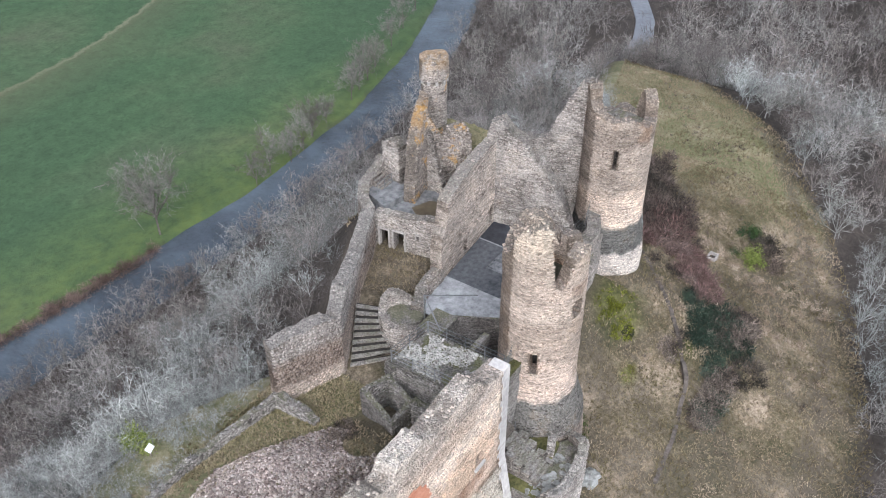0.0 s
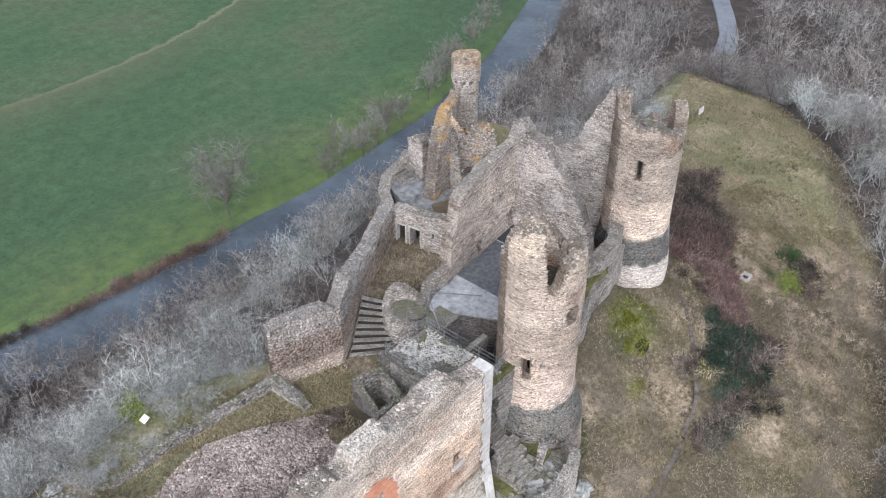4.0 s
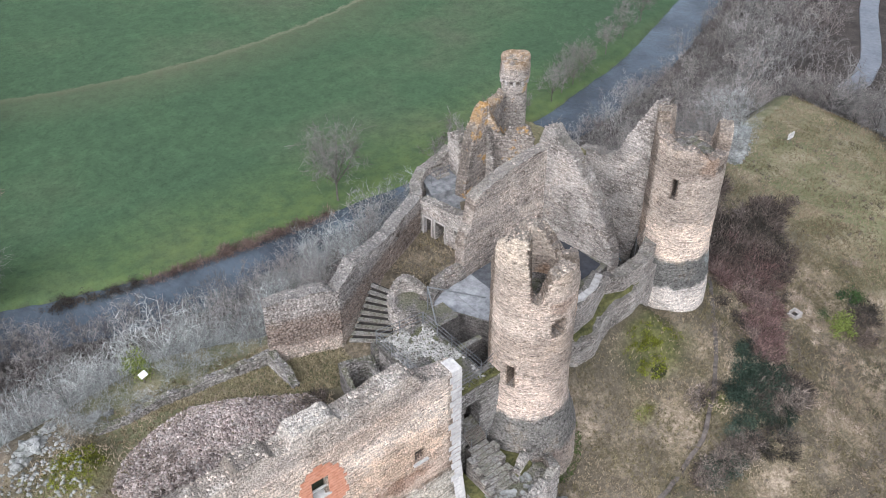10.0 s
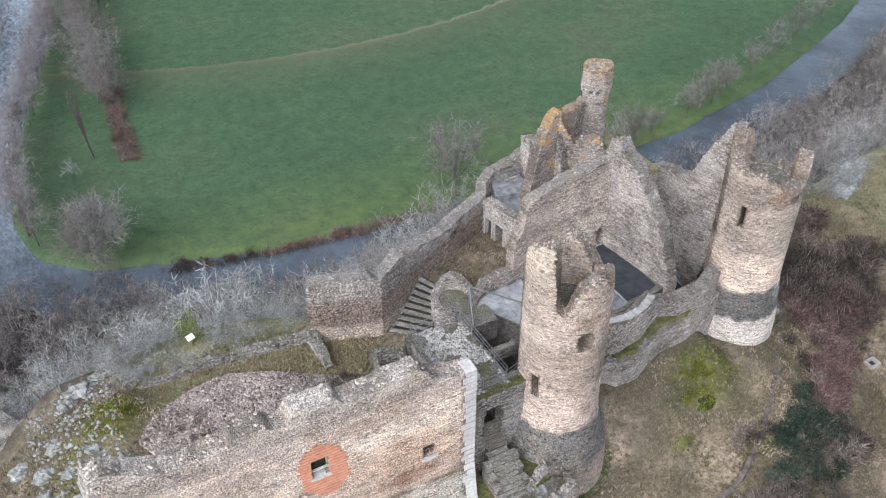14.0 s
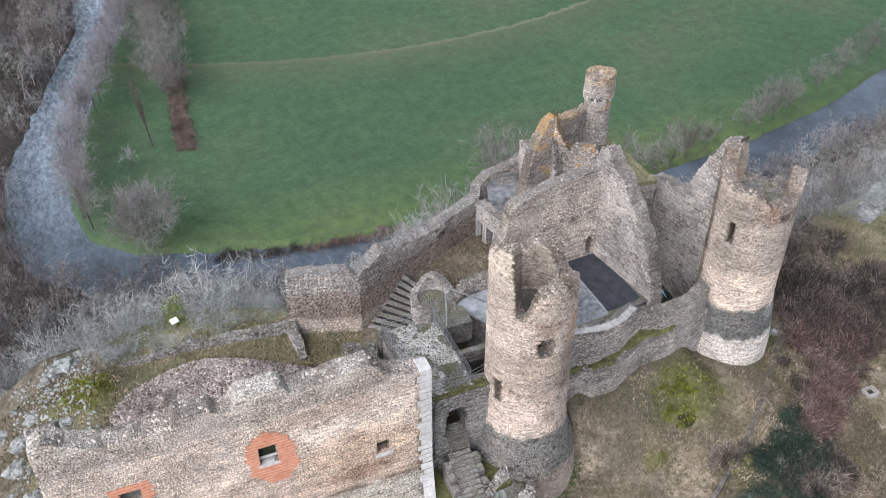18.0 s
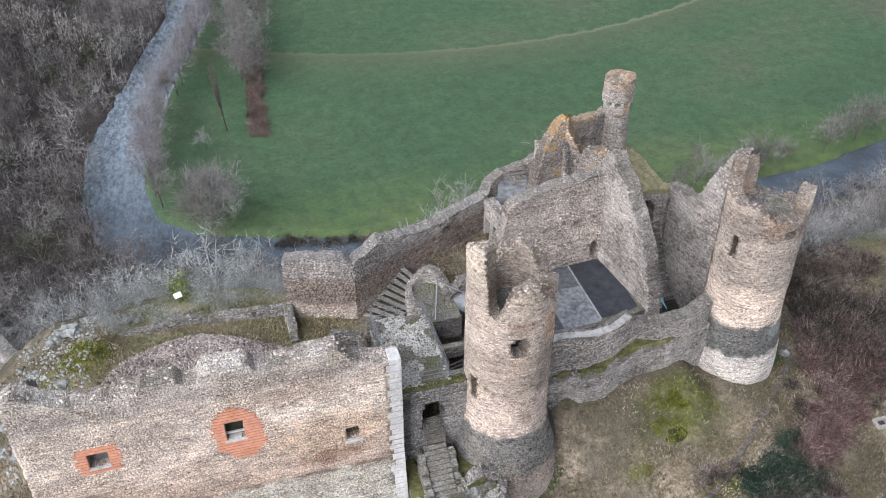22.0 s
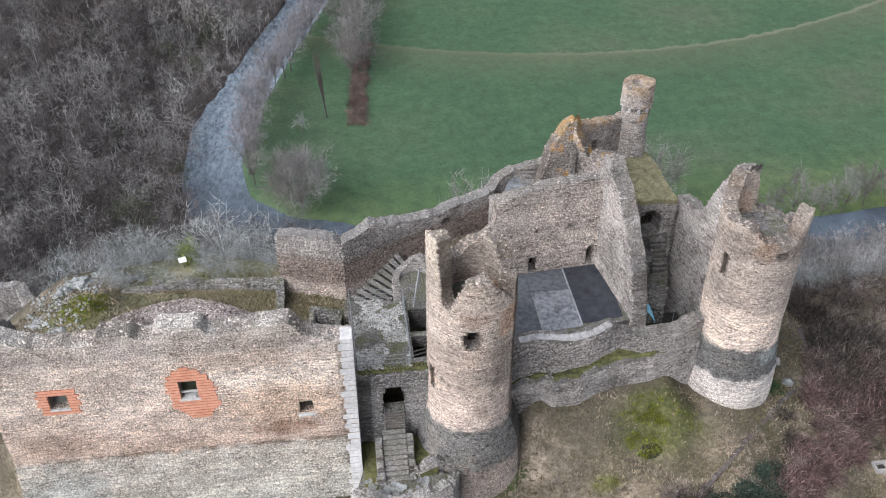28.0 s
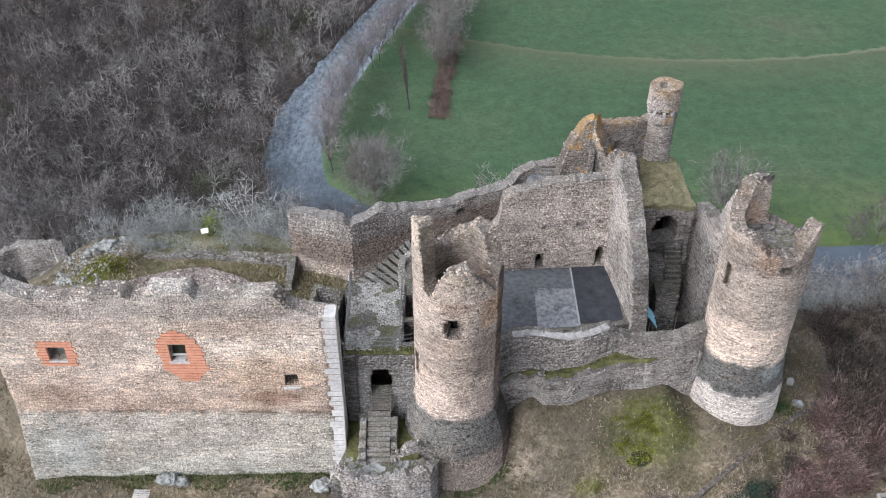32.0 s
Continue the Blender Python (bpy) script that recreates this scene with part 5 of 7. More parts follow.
railing([(9.85, 1.9), (13.3, 1.9), (14.2, 2.3)], (6.9, 6.9), "grey steel railing along the terrace front")
railing([(9.85, 1.9), (9.65, 8.2)], (6.9, 6.9), "grey steel railing along the terrace side")
railing([(9.7, 8.25), (13.0, 7.85)], (6.9, 6.9), "grey steel railing at the back of the terrace")
railing([(13.05, 7.8), (13.1, 2.2)], (6.9, 6.9), "grey steel railing beside the open cisterns")
gate = thing("rail_frame", (14.3, 9.0, 6.0), "tall thin galvanised poles with a long cross-bar", "railing")
for a, b in (((14.3, 9.0, 6.0), (14.3, 9.0, 8.6)), ((14.3, 9.0, 8.6), (13.7, 7.3, 6.8)), ((14.3, 9.0, 8.55), (17.6, 7.0, 7.2))):
    bm = bmesh.new()
    bar(bm, a, b, 0.045, 6)
    under(part("pole", bm, M_STEEL), gate)

# way up to the door: wooden steps, stone stair, paved landing
bridge = thing("wooden_steps", (11.9, 1.0, 2.8), "old grey wooden steps to the doorway", "steps")
for k in range(6):
    bm = bmesh.new()
    box(bm, 11.28, 12.52 + 0.03 * (k % 2), 1.5 - 0.125 * k, 1.61 - 0.125 * k, 3.22 - 0.1 * k, 3.27 - 0.1 * k, None)
    under(part("tread", bm, M_WOOD), bridge)
for x in (11.32, 12.5):
    bm = bmesh.new()
    bar(bm, (x, 1.7, 3.25), (x, 0.8, 2.6), 0.06, 4)
    under(part("stringer", bm, M_WOOD), bridge)
    for y, z in ((1.5, 3.2), (0.85, 2.65)):
        bm = bmesh.new()
        bar(bm, (x, y, z - 0.1), (x, y, z + 0.75), 0.025, 5)
        under(part("hand_post", bm, M_STEEL), bridge)
stair = thing("stone_stair", (11.8, -0.7, 0.5), "worn grey stone stair with low stepped side walls", "stairs")
for k in range(10):
    y = 0.82 - 0.262 * k
    zt = 2.6 - 0.17 * k
    for name, y0, y1, z0, z1, mat in (("riser", y - 0.24, y + 0.3, -1.5, zt - 0.1, M_BANK), ("tread", y - 0.262, y + 0.08, zt - 0.1, zt, M_TREAD)):
        bm = bmesh.new()
        vs = box(bm, 11.08, 12.52, y0, y1, z0, z1)
        for v in vs:
            v.co += 0.035 * noise.noise_vector(v.co * 4)
        bmesh.ops.bevel(bm, geom=bm.edges[:], offset=0.025, segments=1, affect="EDGES")
        under(part(name, bm, mat), stair)
for x0, x1, ys_ in ((10.6, 11.06, (0.45, -0.15, -0.75, -1.3)), (12.54, 12.95, (0.6, 0.0, -0.7, -1.35))):
    for k, y in enumerate(ys_):
        zt = 2.62 - 0.65 * (0.8 - y) + (0.12 if x0 < 11 else -0.05)
        bm = bmesh.new()
        vs = box(bm, x0, x1, y - 0.56, y, -1.5, zt)
        for v in vs:
            v.co += 0.06 * noise.noise_vector(v.co * 3)
        bmesh.ops.bevel(bm, geom=bm.edges[:], offset=0.04, segments=1, affect="EDGES")
        under(part("side_block", bm, M_TREAD), stair)
for outline, top_z in (([(9.8, -2.2), (10.62, -2.2), (10.62, 1.5), (9.8, 1.5)], 0.95), ([(12.9, -1.7), (14.3, -1.5), (14.3, 1.5), (12.9, 1.5)], 1.25)):
    slab("gully_floor", outline, -2.0, top_z, M_LEDGE, stair, "mossy earth beside the stair").matrix_parent_inverse = Matrix.Translation(-stair.location)
landing = wall_thing("pavement_landing", "ruined paved landing of broken flagstones with a rough retaining wall", "pavement")
slab("landing_fill", [(9.0, -3.2), (14.6, -3.3), (15.0, -1.7), (13.0, -0.2), (9.8, -0.6)], -3.0, 0.92, M_DARK, landing)
for k in range(60):
    px, py = r.uniform(9.9, 13.6), r.uniform(-3.1, -1.45)
    bm = bmesh.new()
    n = r.randint(5, 7)
    rad = r.uniform(0.14, 0.25)
    vs = [bm.verts.new((px + rad * r.uniform(0.75, 1.1) * math.cos(6.283 * q / n), py + rad * r.uniform(0.75, 1.1) * math.sin(6.283 * q / n), 0.85)) for q in range(n)]
    e = bmesh.ops.extrude_face_region(bm, geom=[bm.faces.new(vs)])
    h = r.uniform(0.1, 0.14)
    for v in e["geom"]:
        if isinstance(v, bmesh.types.BMVert):
            v.co.z += h
    bmesh.ops.recalc_face_normals(bm, faces=bm.faces)
    part("flagstone", bm, M_ROCK, landing)
plan_wall("retaining_wall", [(8.9, -2.4), (9.6, -3.2), (11.6, -3.6), (13.4, -3.6), (15.0, -3.2), (15.6, -1.9)], 0.55, -3.2, [(0, 1.2), (1.2, 1.7), (3, 1.2), (4.6, 1.6), (6.2, 1.9), (7.6, 1.3)], M_ROUGH, landing, (), 0.3, 0.32, None, 5.5)
plan_wall("cross_wall", [(13.0, -1.7), (15.2, -0.9)], 0.5, -2.0, [(0, 1.4), (1, 1.9), (2.3, 1.5)], M_ROUGH, landing, (), 0.25, 0.32, None, 6.5)

# the ward: fan stair, turret stub, pit house, low walls
fan = thing("winding_stair", (11.8, 11.3, 4.2), "fan of worn stone steps rising beside the curtain wall", "stairs")
for k in range(9):
    f0, f1 = k / 9, (k + 1) / 9 + 0.02
    L0, L1 = Vector((9.75, 11.75)).lerp(Vector((13.3, 13.9)), f0), Vector((9.75, 11.75)).lerp(Vector((13.3, 13.9)), f1)
    R0, R1 = Vector((11.9, 9.9)).lerp(Vector((13.9, 12.3)), f0), Vector((11.9, 9.9)).lerp(Vector((13.9, 12.3)), f1)
    zt = 4.15 + 0.235 * (k + 1)
    # Near-black riser blocks paint in the shaded gaps between treads.
    for name, grow, z0, z1, mat in (("riser", -0.22, 3.4, zt - 0.07, M_SHADE), ("tread", 0.0, zt - 0.08, zt, M_TREAD)):
        bm = bmesh.new()
        e0, e1 = (L1, R1) if name == "riser" else (L0.lerp(L1, 0.68), R0.lerp(R1, 0.68))
        way = Vector((1.0, 0.62)).normalized() * -grow
        vs = [bm.verts.new((*(p + (way if q < 2 else Vector((0, 0)))), z)) for z in (z0, z1) for q, p in enumerate((L0, R0, e1, e0))]
        for f in ((3, 2, 1, 0), (4, 5, 6, 7), (0, 1, 5, 4), (1, 2, 6, 5), (2, 3, 7, 6), (3, 0, 4, 7)):
            bm.faces.new([vs[i] for i in f])
        for v in bm.verts:
            v.co += 0.025 * noise.noise_vector(v.co * 3)
        under(part(name, bm, mat), fan)
turret = wall_thing("turret_stub", "low broken round turret with a turfed top", "turret")
CT = (14.15, 10.75)
drum("shell", CT, lambda z: 1.55, 0.5, 3.6, [(0, 6.5), (30, 7.0), (60, 7.3), (90, 7.2), (115, 6.7), (150, 6.5), (200, 6.2), (240, 6.0), (280, 5.9), (320, 6.0)], M_WALL, turret, (), 0.15, 0.3, 9.0)
slab("turf_fill", [(CT[0] + (1.25 + 0.25 * math.sin(a * 5.1)) * math.cos(a * 0.3491), CT[1] + (1.25 + 0.25 * math.sin(a * 5.1)) * math.sin(a * 0.3491)) for a in range(18)], 4.0, 6.15, M_DARK, turret, "rubble filling of the turret")
pit_house = wall_thing("wall_pit_house", "small square stone pit, open and dark inside", "ruin")
plan_wall("masonry", [(6.5, 5.9), (8.7, 5.9), (9.2, 8.1), (7.1, 8.7), (6.5, 5.95)], 0.34, 1.2, [(0, 5.5), (2.2, 5.6), (4.4, 6.35), (6.5, 6.3), (9.2, 5.5)], M_DARK, pit_house, (), 0.1, 0.3, None, 3.3)
# Floor painted near-black for the shade down in the pit.
slab("pit_floor", [(6.6, 6.0), (8.6, 6.0), (9.1, 8.0), (7.1, 8.5)], 0.8, 1.3, M_SHADE, pit_house)
garden = wall_thing("wall_garden", "low dry-stone wall along the edge of the grassy ward")
plan_wall("masonry", [(-6.8, 14.7), (-2.9, 14.5), (4.9, 13.5)], 0.42, 1.5, [(0, 3.95), (1.6, 4.25), (3.4, 4.2), (3.8, 4.5), (11.8, 4.95)], M_DARK, garden, (), 0.15, 0.3, None, 1.1)
plan_wall("cross_wall", [(5.2, 10.4), (5.2, 13.6)], 0.55, 2.0, [(0, 4.5), (0.6, 4.8), (3.2, 5.1)], M_DARK, garden, (), 0.15, 0.3, None, 1.7)
plan_wall("wall_stub", [(9.7, 3.0), (8.9, 4.4), (8.8, 5.8)], 0.55, 3.0, [(0, 6.4), (1.5, 6.0), (3, 5.9)], M_DARK, garden, (), 0.2, 0.3, None, 2.1)
outwork = wall_thing("wall_outwork", "fragment of a curved outer wall among shrubs")
plan_wall("masonry", [(-20.2, 17.6), (-18.2, 19.2), (-15.4, 19.3), (-14.3, 17.6), (-15.6, 16.6)], 0.8, -4.0, [(0, 0.9), (2.5, 1.4), (5, 1.6), (7.4, 1.3), (9.0, 0.8)], M_ROUGH, outwork, (), 0.2, 0.35, None, 1.9)
plan_wall("low_wall", [(-18.6, 7.0), (-17.9, 13.0)], 0.7, -6.0, [(0, -1.8), (6, -0.4)], M_ROUGH, outwork, (), 0.2, 0.4, None, 2.9)
bank = wall_thing("wall_bank", "tumbled low dry-stone bank along the slope below the towers")
bank_line = [(17.3, -7.2), (22, -6.7), (26.8, -5.6), (30.2, -3.7), (33.0, -1.6), (37.2, 2.0), (41.0, 5.2), (43.6, 8.0), (44.6, 12.5)]
lens, at = along(bank_line)
plan_wall("masonry", bank_line, 0.3, -6.0, [(s, on_ground(*at(s)[0]) + (0.6 if 9.4 < s < 11.6 else 0.1)) for s in np.linspace(0, lens[-1], 40)], M_BANK, bank, (), 0.14, 0.35, None, 1.2)

# ---- woods and shrubs ----
def tree_arrays(seed, height, spread, limbs, twigs, thin=0.05, lift=0.4, low=0.22, girth=0.007, dome=0.0):
    """A bare winter tree as arrays: trunk, limbs that fan out to a dome, branches off them, then two orders of fine twigs.
    dome: how far the outer limbs bend down from the crown's top."""
    r = np.random.RandomState(seed)
    V, F = [], []

    def stick(a, b, ra, rb):
        d = (b - a) / max(1e-6, np.linalg.norm(b - a))
        u = np.cross(d, [0.3, 0.5, 0.81])
        u /= np.linalg.norm(u)
        w = np.cross(d, u)
        n = len(V)
        for c, rad in ((a, ra), (b, rb)):
            for k in range(3):
                V.append(c + rad * (u * np.cos(k * 2.094) + w * np.sin(k * 2.094)))
        for k in range(3):
            m = (k + 1) % 3
            F.append((n + k, n + m, n + 3 + m))
            F.append((n + k, n + 3 + m, n + 3 + k))

    def sliver(a, b, wdt):
        u = np.cross(b - a, r.normal(size=3))
        u *= wdt / max(1e-6, np.linalg.norm(u))
        n = len(V)
        V.extend((a - u, a + u, b))
        F.append((n, n + 1, n + 2))

    def grow(pool, f0, reach, wander):
        """A place on one of the grown branches, and the way that a shoot takes from it."""
        a, b = pool[r.randint(len(pool))]
        p = a + (b - a) * r.uniform(f0, 1.0)
        d = (b - a) / max(1e-6, np.linalg.norm(b - a)) * 0.6 + r.normal(size=3) * wander + np.array([0, 0, 0.5 * lift])
        return p, p + d / np.linalg.norm(d) * spread * r.uniform(0.6, 1.2) * reach
    lean = r.normal(size=2) * 0.04 * height
    mid = np.array([lean[0] * 0.4, lean[1] * 0.4, height * r.uniform(low, low + 0.12)])
    stick(np.array([0, 0, -0.12 * height]), mid, 0.017 * height, 0.011 * height)
    branches = []
    for k in range(limbs):
        a = k * 2.4 + r.uniform(-0.4, 0.4)
        out = np.sqrt((k + 0.4) / limbs)
        reach = spread * out * r.uniform(0.6, 0.88)
        base = mid * r.uniform(0.65, 1.0)
        top = np.array([lean[0] + reach * np.cos(a), lean[1] + reach * np.sin(a), mid[2] + (height - mid[2]) * (1 - (0.2 + 0.45 * dome) * out * out) * r.uniform(0.8, 0.97)])
        bend = base * 0.5 + top * 0.5 + np.array([0.1 * reach * np.cos(a), 0.1 * reach * np.sin(a), -0.02 * height])
        stick(base, bend, girth * height, 0.65 * girth * height)
        stick(bend, top, 0.65 * girth * height, 0.0015 * height)
        own = [(base * 0.5 + bend * 0.5, bend), (bend, top), (bend, top)]
        for q in range(5):
            p, e = grow(own, 0.0, 0.46, 0.6)
            sliver(p, e, 0.4 * girth * height)
            branches.append((p, e))
        branches.append((bend, top))
    wood = len(F)
    shoots = []
    for k in range(twigs // 4):
        p, e = grow(branches, 0.2, 0.34, 0.6)
        sliver(p, e, thin * 1.4)
        shoots.append((p, e))
    for k in range(twigs - twigs // 4):
        p, e = grow(shoots, 0.1, 0.26, 0.6)
        sliver(p, e, thin * r.uniform(0.7, 1.2))
    return np.array(V, np.float32), np.array(F, np.int32), wood


def bush_arrays(seed, twigs, thin, flat=0.8):
    """A low bare bush: slivers out of one foot, branching once."""
    r = np.random.RandomState(seed)
    V, F = [], []
    for k in range(twigs):
        d = r.normal(size=3)
        d[2] = abs(d[2]) * flat + 0.25
        d /= np.linalg.norm(d)
        a = d * r.uniform(0.0, 0.75)
        b = a + (d + r.normal(size=3) * 0.45) * r.uniform(0.15, 0.4)
        u = np.cross(b - a, r.normal(size=3))
        u *= thin / max(1e-6, np.linalg.norm(u))
        n = len(V)
        V.extend((a - u, a + u, b))
        F.append((n, n + 1, n + 2))
    return np.array(V, np.float32), np.array(F, np.int32), 0


def leafy_arrays(seed, leaves, size, tall=1.0):
    """An evergreen bush: small leaf sprays in uneven clumps, with gaps."""
    r = np.random.RandomState(seed)
    V, F = [], []
    hubs = []
    for k in range(26):
        d = r.normal(size=3)
        d[2] = abs(d[2])
        d /= np.linalg.norm(d)
        hubs.append(d * r.uniform(0.35, 0.95) * np.array([1, 1, tall]))
    for k in range(leaves):
        c = hubs[r.randint(len(hubs))] + r.normal(size=3) * 0.16
        u, w = r.normal(size=3), r.normal(size=3)
        u *= size / np.linalg.norm(u)
        w *= size * 0.6 / np.linalg.norm(w)
        n = len(V)
        V.extend((c - u, c + w, c + u, c - w))
        F.extend(((n, n + 1, n + 2), (n, n + 2, n + 3)))
    return np.array(V, np.float32), np.array(F, np.int32), 0


def scatter(name, spots, templates, material, label, category, seed, sink=0.0, squash=(0.85, 1.15)):
    """Many plants joined: spots are (x, y, size)."""
    r = np.random.RandomState(seed)
    VV, FF, tones, n = [], [], [], 0
    spots = np.array(spots)
    zz = land(spots[:, 0], spots[:, 1])
    for (x, y, s), z in zip(spots, zz):
        v, f, _ = templates[r.randint(len(templates))]
        a = r.uniform(0, 6.283)
        c, q = np.cos(a), np.sin(a)
        w = v * (s * r.uniform(0.85, 1.15), s * r.uniform(0.85, 1.15), s * r.uniform(*squash))
        VV.append(np.stack([w[:, 0] * c - w[:, 1] * q + x, w[:, 0] * q + w[:, 1] * c + y, w[:, 2] + z - sink], 1))
        FF.append(f + n)
        n += len(v)
        tones.append(np.full(len(v), r.uniform(-0.42, 0.42), np.float32))
    me = mesh_from(name, np.concatenate(VV), np.concatenate(FF))
    me.attributes.new("tone", "FLOAT", "POINT").data.foreach_set("value", np.concatenate(tones))
    me.materials.append(material)
    return tagged(new(name, me), label, category, kind="stuff")


def wood_material(name, tones, patch=0.11, spread=0.55):
    m, nt, b = nodes_of(name, 0.95)
    b.inputs["Specular IOR Level"].default_value = 0.05
    p = position(nt, 1, 1, 0.4)
    v = add(nt, "ShaderNodeTexVoronoi", [("Vector", p)])
    v.inputs["Scale"].default_value = patch
    s = add(nt, "ShaderNodeSeparateColor", [("Color", v.outputs["Color"])]).outputs[0]
    f = math_node(nt, "ADD", math_node(nt, "MULTIPLY", s, 0.6), math_node(nt, "MULTIPLY", noise_tex(nt, p, 0.05, 4), 0.4))
    col = ramp(nt, f, [(i / (len(tones) - 1) * 0.7 + 0.12, c) for i, c in enumerate(tones)])
    g = nt.nodes.new("ShaderNodeNewGeometry")
    col = mix(nt, 1.0, col, ramp(nt, g.outputs["Random Per Island"], [(0.0, 1 - spread), (1.0, 1 + spread)]), "MULTIPLY")
    own = add(nt, "ShaderNodeAttribute")
    own.attribute_name = "tone"
    col = mix(nt, 1.0, col, math_node(nt, "ADD", own.outputs["Fac"], 1.0), "MULTIPLY")
    nt.links.new(col, b.inputs["Base Color"])
    return m


M_WOODS = wood_material("bare_twigs", [(0.115, 0.097, 0.086), (0.17, 0.152, 0.139), (0.23, 0.218, 0.204), (0.148, 0.126, 0.113), (0.275, 0.27, 0.254)])
M_BROWN = wood_material("brown_twigs", [(0.1, 0.086, 0.079), (0.165, 0.148, 0.138), (0.24, 0.224, 0.21), (0.135, 0.114, 0.103)])
M_SILVER = wood_material("lichened_twigs", [(0.19, 0.192, 0.178), (0.28, 0.29, 0.276), (0.22, 0.214, 0.195), (0.34, 0.354, 0.34)])
M_ALDER = wood_material("violet_alder_twigs", [(0.17, 0.145, 0.15), (0.25, 0.225, 0.23), (0.2, 0.175, 0.18), (0.3, 0.28, 0.28)])
M_PALEBARK = wood_material("pale_poplar_twigs", [(0.3, 0.27, 0.235), (0.42, 0.385, 0.34), (0.36, 0.325, 0.285)])
M_RED = wood_material("reddish_brambles", [(0.1, 0.062, 0.055), (0.17, 0.112, 0.1), (0.14, 0.1, 0.086), (0.23, 0.17, 0.15)], 0.4, 0.65)
M_HEDGE = wood_material("hedge_twigs", [(0.11, 0.078, 0.064), (0.19, 0.14, 0.118), (0.15, 0.112, 0.095)], 0.25, 0.6)
M_IVY = wood_material("ivied_twigs", [(0.05, 0.06, 0.035), (0.09, 0.095, 0.06), (0.07, 0.075, 0.05)])
M_JUNIPER = wood_material("juniper_needles", [(0.024, 0.038, 0.026), (0.045, 0.062, 0.044), (0.035, 0.05, 0.036), (0.075, 0.095, 0.072)], 0.5, 0.6)
M_DRYBRUSH = wood_material("dry_brush", [(0.06, 0.047, 0.039), (0.125, 0.1, 0.084), (0.09, 0.073, 0.061), (0.21, 0.172, 0.145)], 0.4, 0.7)
M_GREEN = wood_material("evergreen_leaves", [(0.025, 0.05, 0.02), (0.04, 0.075, 0.03), (0.055, 0.085, 0.03), (0.035, 0.065, 0.03)], 0.5, 0.6)
M_LIME = wood_material("yellow_green_leaves", [(0.11, 0.14, 0.035), (0.19, 0.22, 0.06), (0.15, 0.18, 0.045), (0.25, 0.28, 0.09)], 0.5, 0.6)
M_STRAW = wood_material("dry_grass_blades", [(0.095, 0.082, 0.042), (0.18, 0.147, 0.09), (0.27, 0.217, 0.15), (0.15, 0.126, 0.07), (0.34, 0.277, 0.2)], 0.35, 0.45)
WOODS = [tree_arrays(100 + k, 1.0, 0.56, 9, 520, 0.0034, 0.2, 0.1, 0.007, 0.8) for k in range(8)]
MIDWOODS = [tree_arrays(120 + k, 1.0, 0.56, 7, 360, 0.0041, 0.15, 0.14, 0.006, 0.9) for k in range(7)]
FARWOODS = [tree_arrays(140 + k, 1.0, 0.5, 8, 480, 0.0036, 0.15, 0.2, 0.0055, 0.9) for k in range(7)]
LOWWOODS = [tree_arrays(160 + k, 1.0, 0.8, 6, 260, 0.0042, 0.1, 0.05, 0.004, 0.7) for k in range(6)]
BUSHES = [bush_arrays(200 + k, 150, 0.024) for k in range(6)]
LEAFY = [leafy_arrays(240 + k, 480, 0.075) for k in range(5)]


def spots_in(n, x0, x1, y0, y1, ok, gap, size, seed):
    r = np.random.RandomState(seed)
    pts = np.stack([r.uniform(x0, x1, n), r.uniform(y0, y1, n)], 1)
    keep = ok(pts[:, 0], pts[:, 1])
    out, grid = [], {}
    for x, y in pts[keep]:
        k = (int(x // gap), int(y // gap))
        if any((x - a) ** 2 + (y - b) ** 2 < gap * gap for i in (-1, 0, 1) for j in (-1, 0, 1) for a, b in grid.get((k[0] + i, k[1] + j), ())):
            continue
        grid.setdefault(k, []).append((x, y))
        out.append((x, y, r.uniform(*size)))
    return out


def back_y(x):
    return np.interp(x, [-60, -22, -12, 0, 8, 14, 22, 30, 34, 40, 55, 75, 95, 115, 150], [6, 15, 16.2, 16.8, 15.4, 16.5, 22.5, 22.5, 18, 15, 18, 23, 30, 48, 58])


def wooded(x, y, clear=2.6):
    d, s = to_line(x, y, RIVER)
    castle = (y < back_y(x) + clear) & (y > edge_y(x) - 1) & (x > -24) & (x < 88)
    road = to_line(x, y, [(104, 43), (128, 48.5), (159, 52), (184, 64), (250, 100)])[0] < 7.5
    seen = (x > 6 - 0.56 * (y + 40)) & (y > -33 + 0.12 * x)
    return (s < 0) & (d > 6.8) & ~castle & ~road & seen


slope = spots_in(16000, -80, 130, -6, 60, wooded, 2.4, (3.2, 5.6), 1)
lower = spots_in(9000, -80, 130, 60, 124, wooded, 3.0, (5.5, 9.0), 21)
left = spots_in(12000, -185, 5, 110, 330, wooded, 4.4, (8, 13.5), 2)
right = spots_in(11000, 88, 290, -45, 160, wooded, 3.6, (5, 9.5), 3)
fore = spots_in(3000, 20, 100, -45, 26, lambda x, y: wooded(x, y, 30), 2.9, (3, 6.0), 4)
rr = random.Random(5)


def silvery(s):
    return noise.noise((s[0] * 0.06, s[1] * 0.06, 2.0)) + rr.uniform(-0.3, 0.3) + (0.5 if s[1] < 45 and s[0] < 60 else 0.15) > 0.22


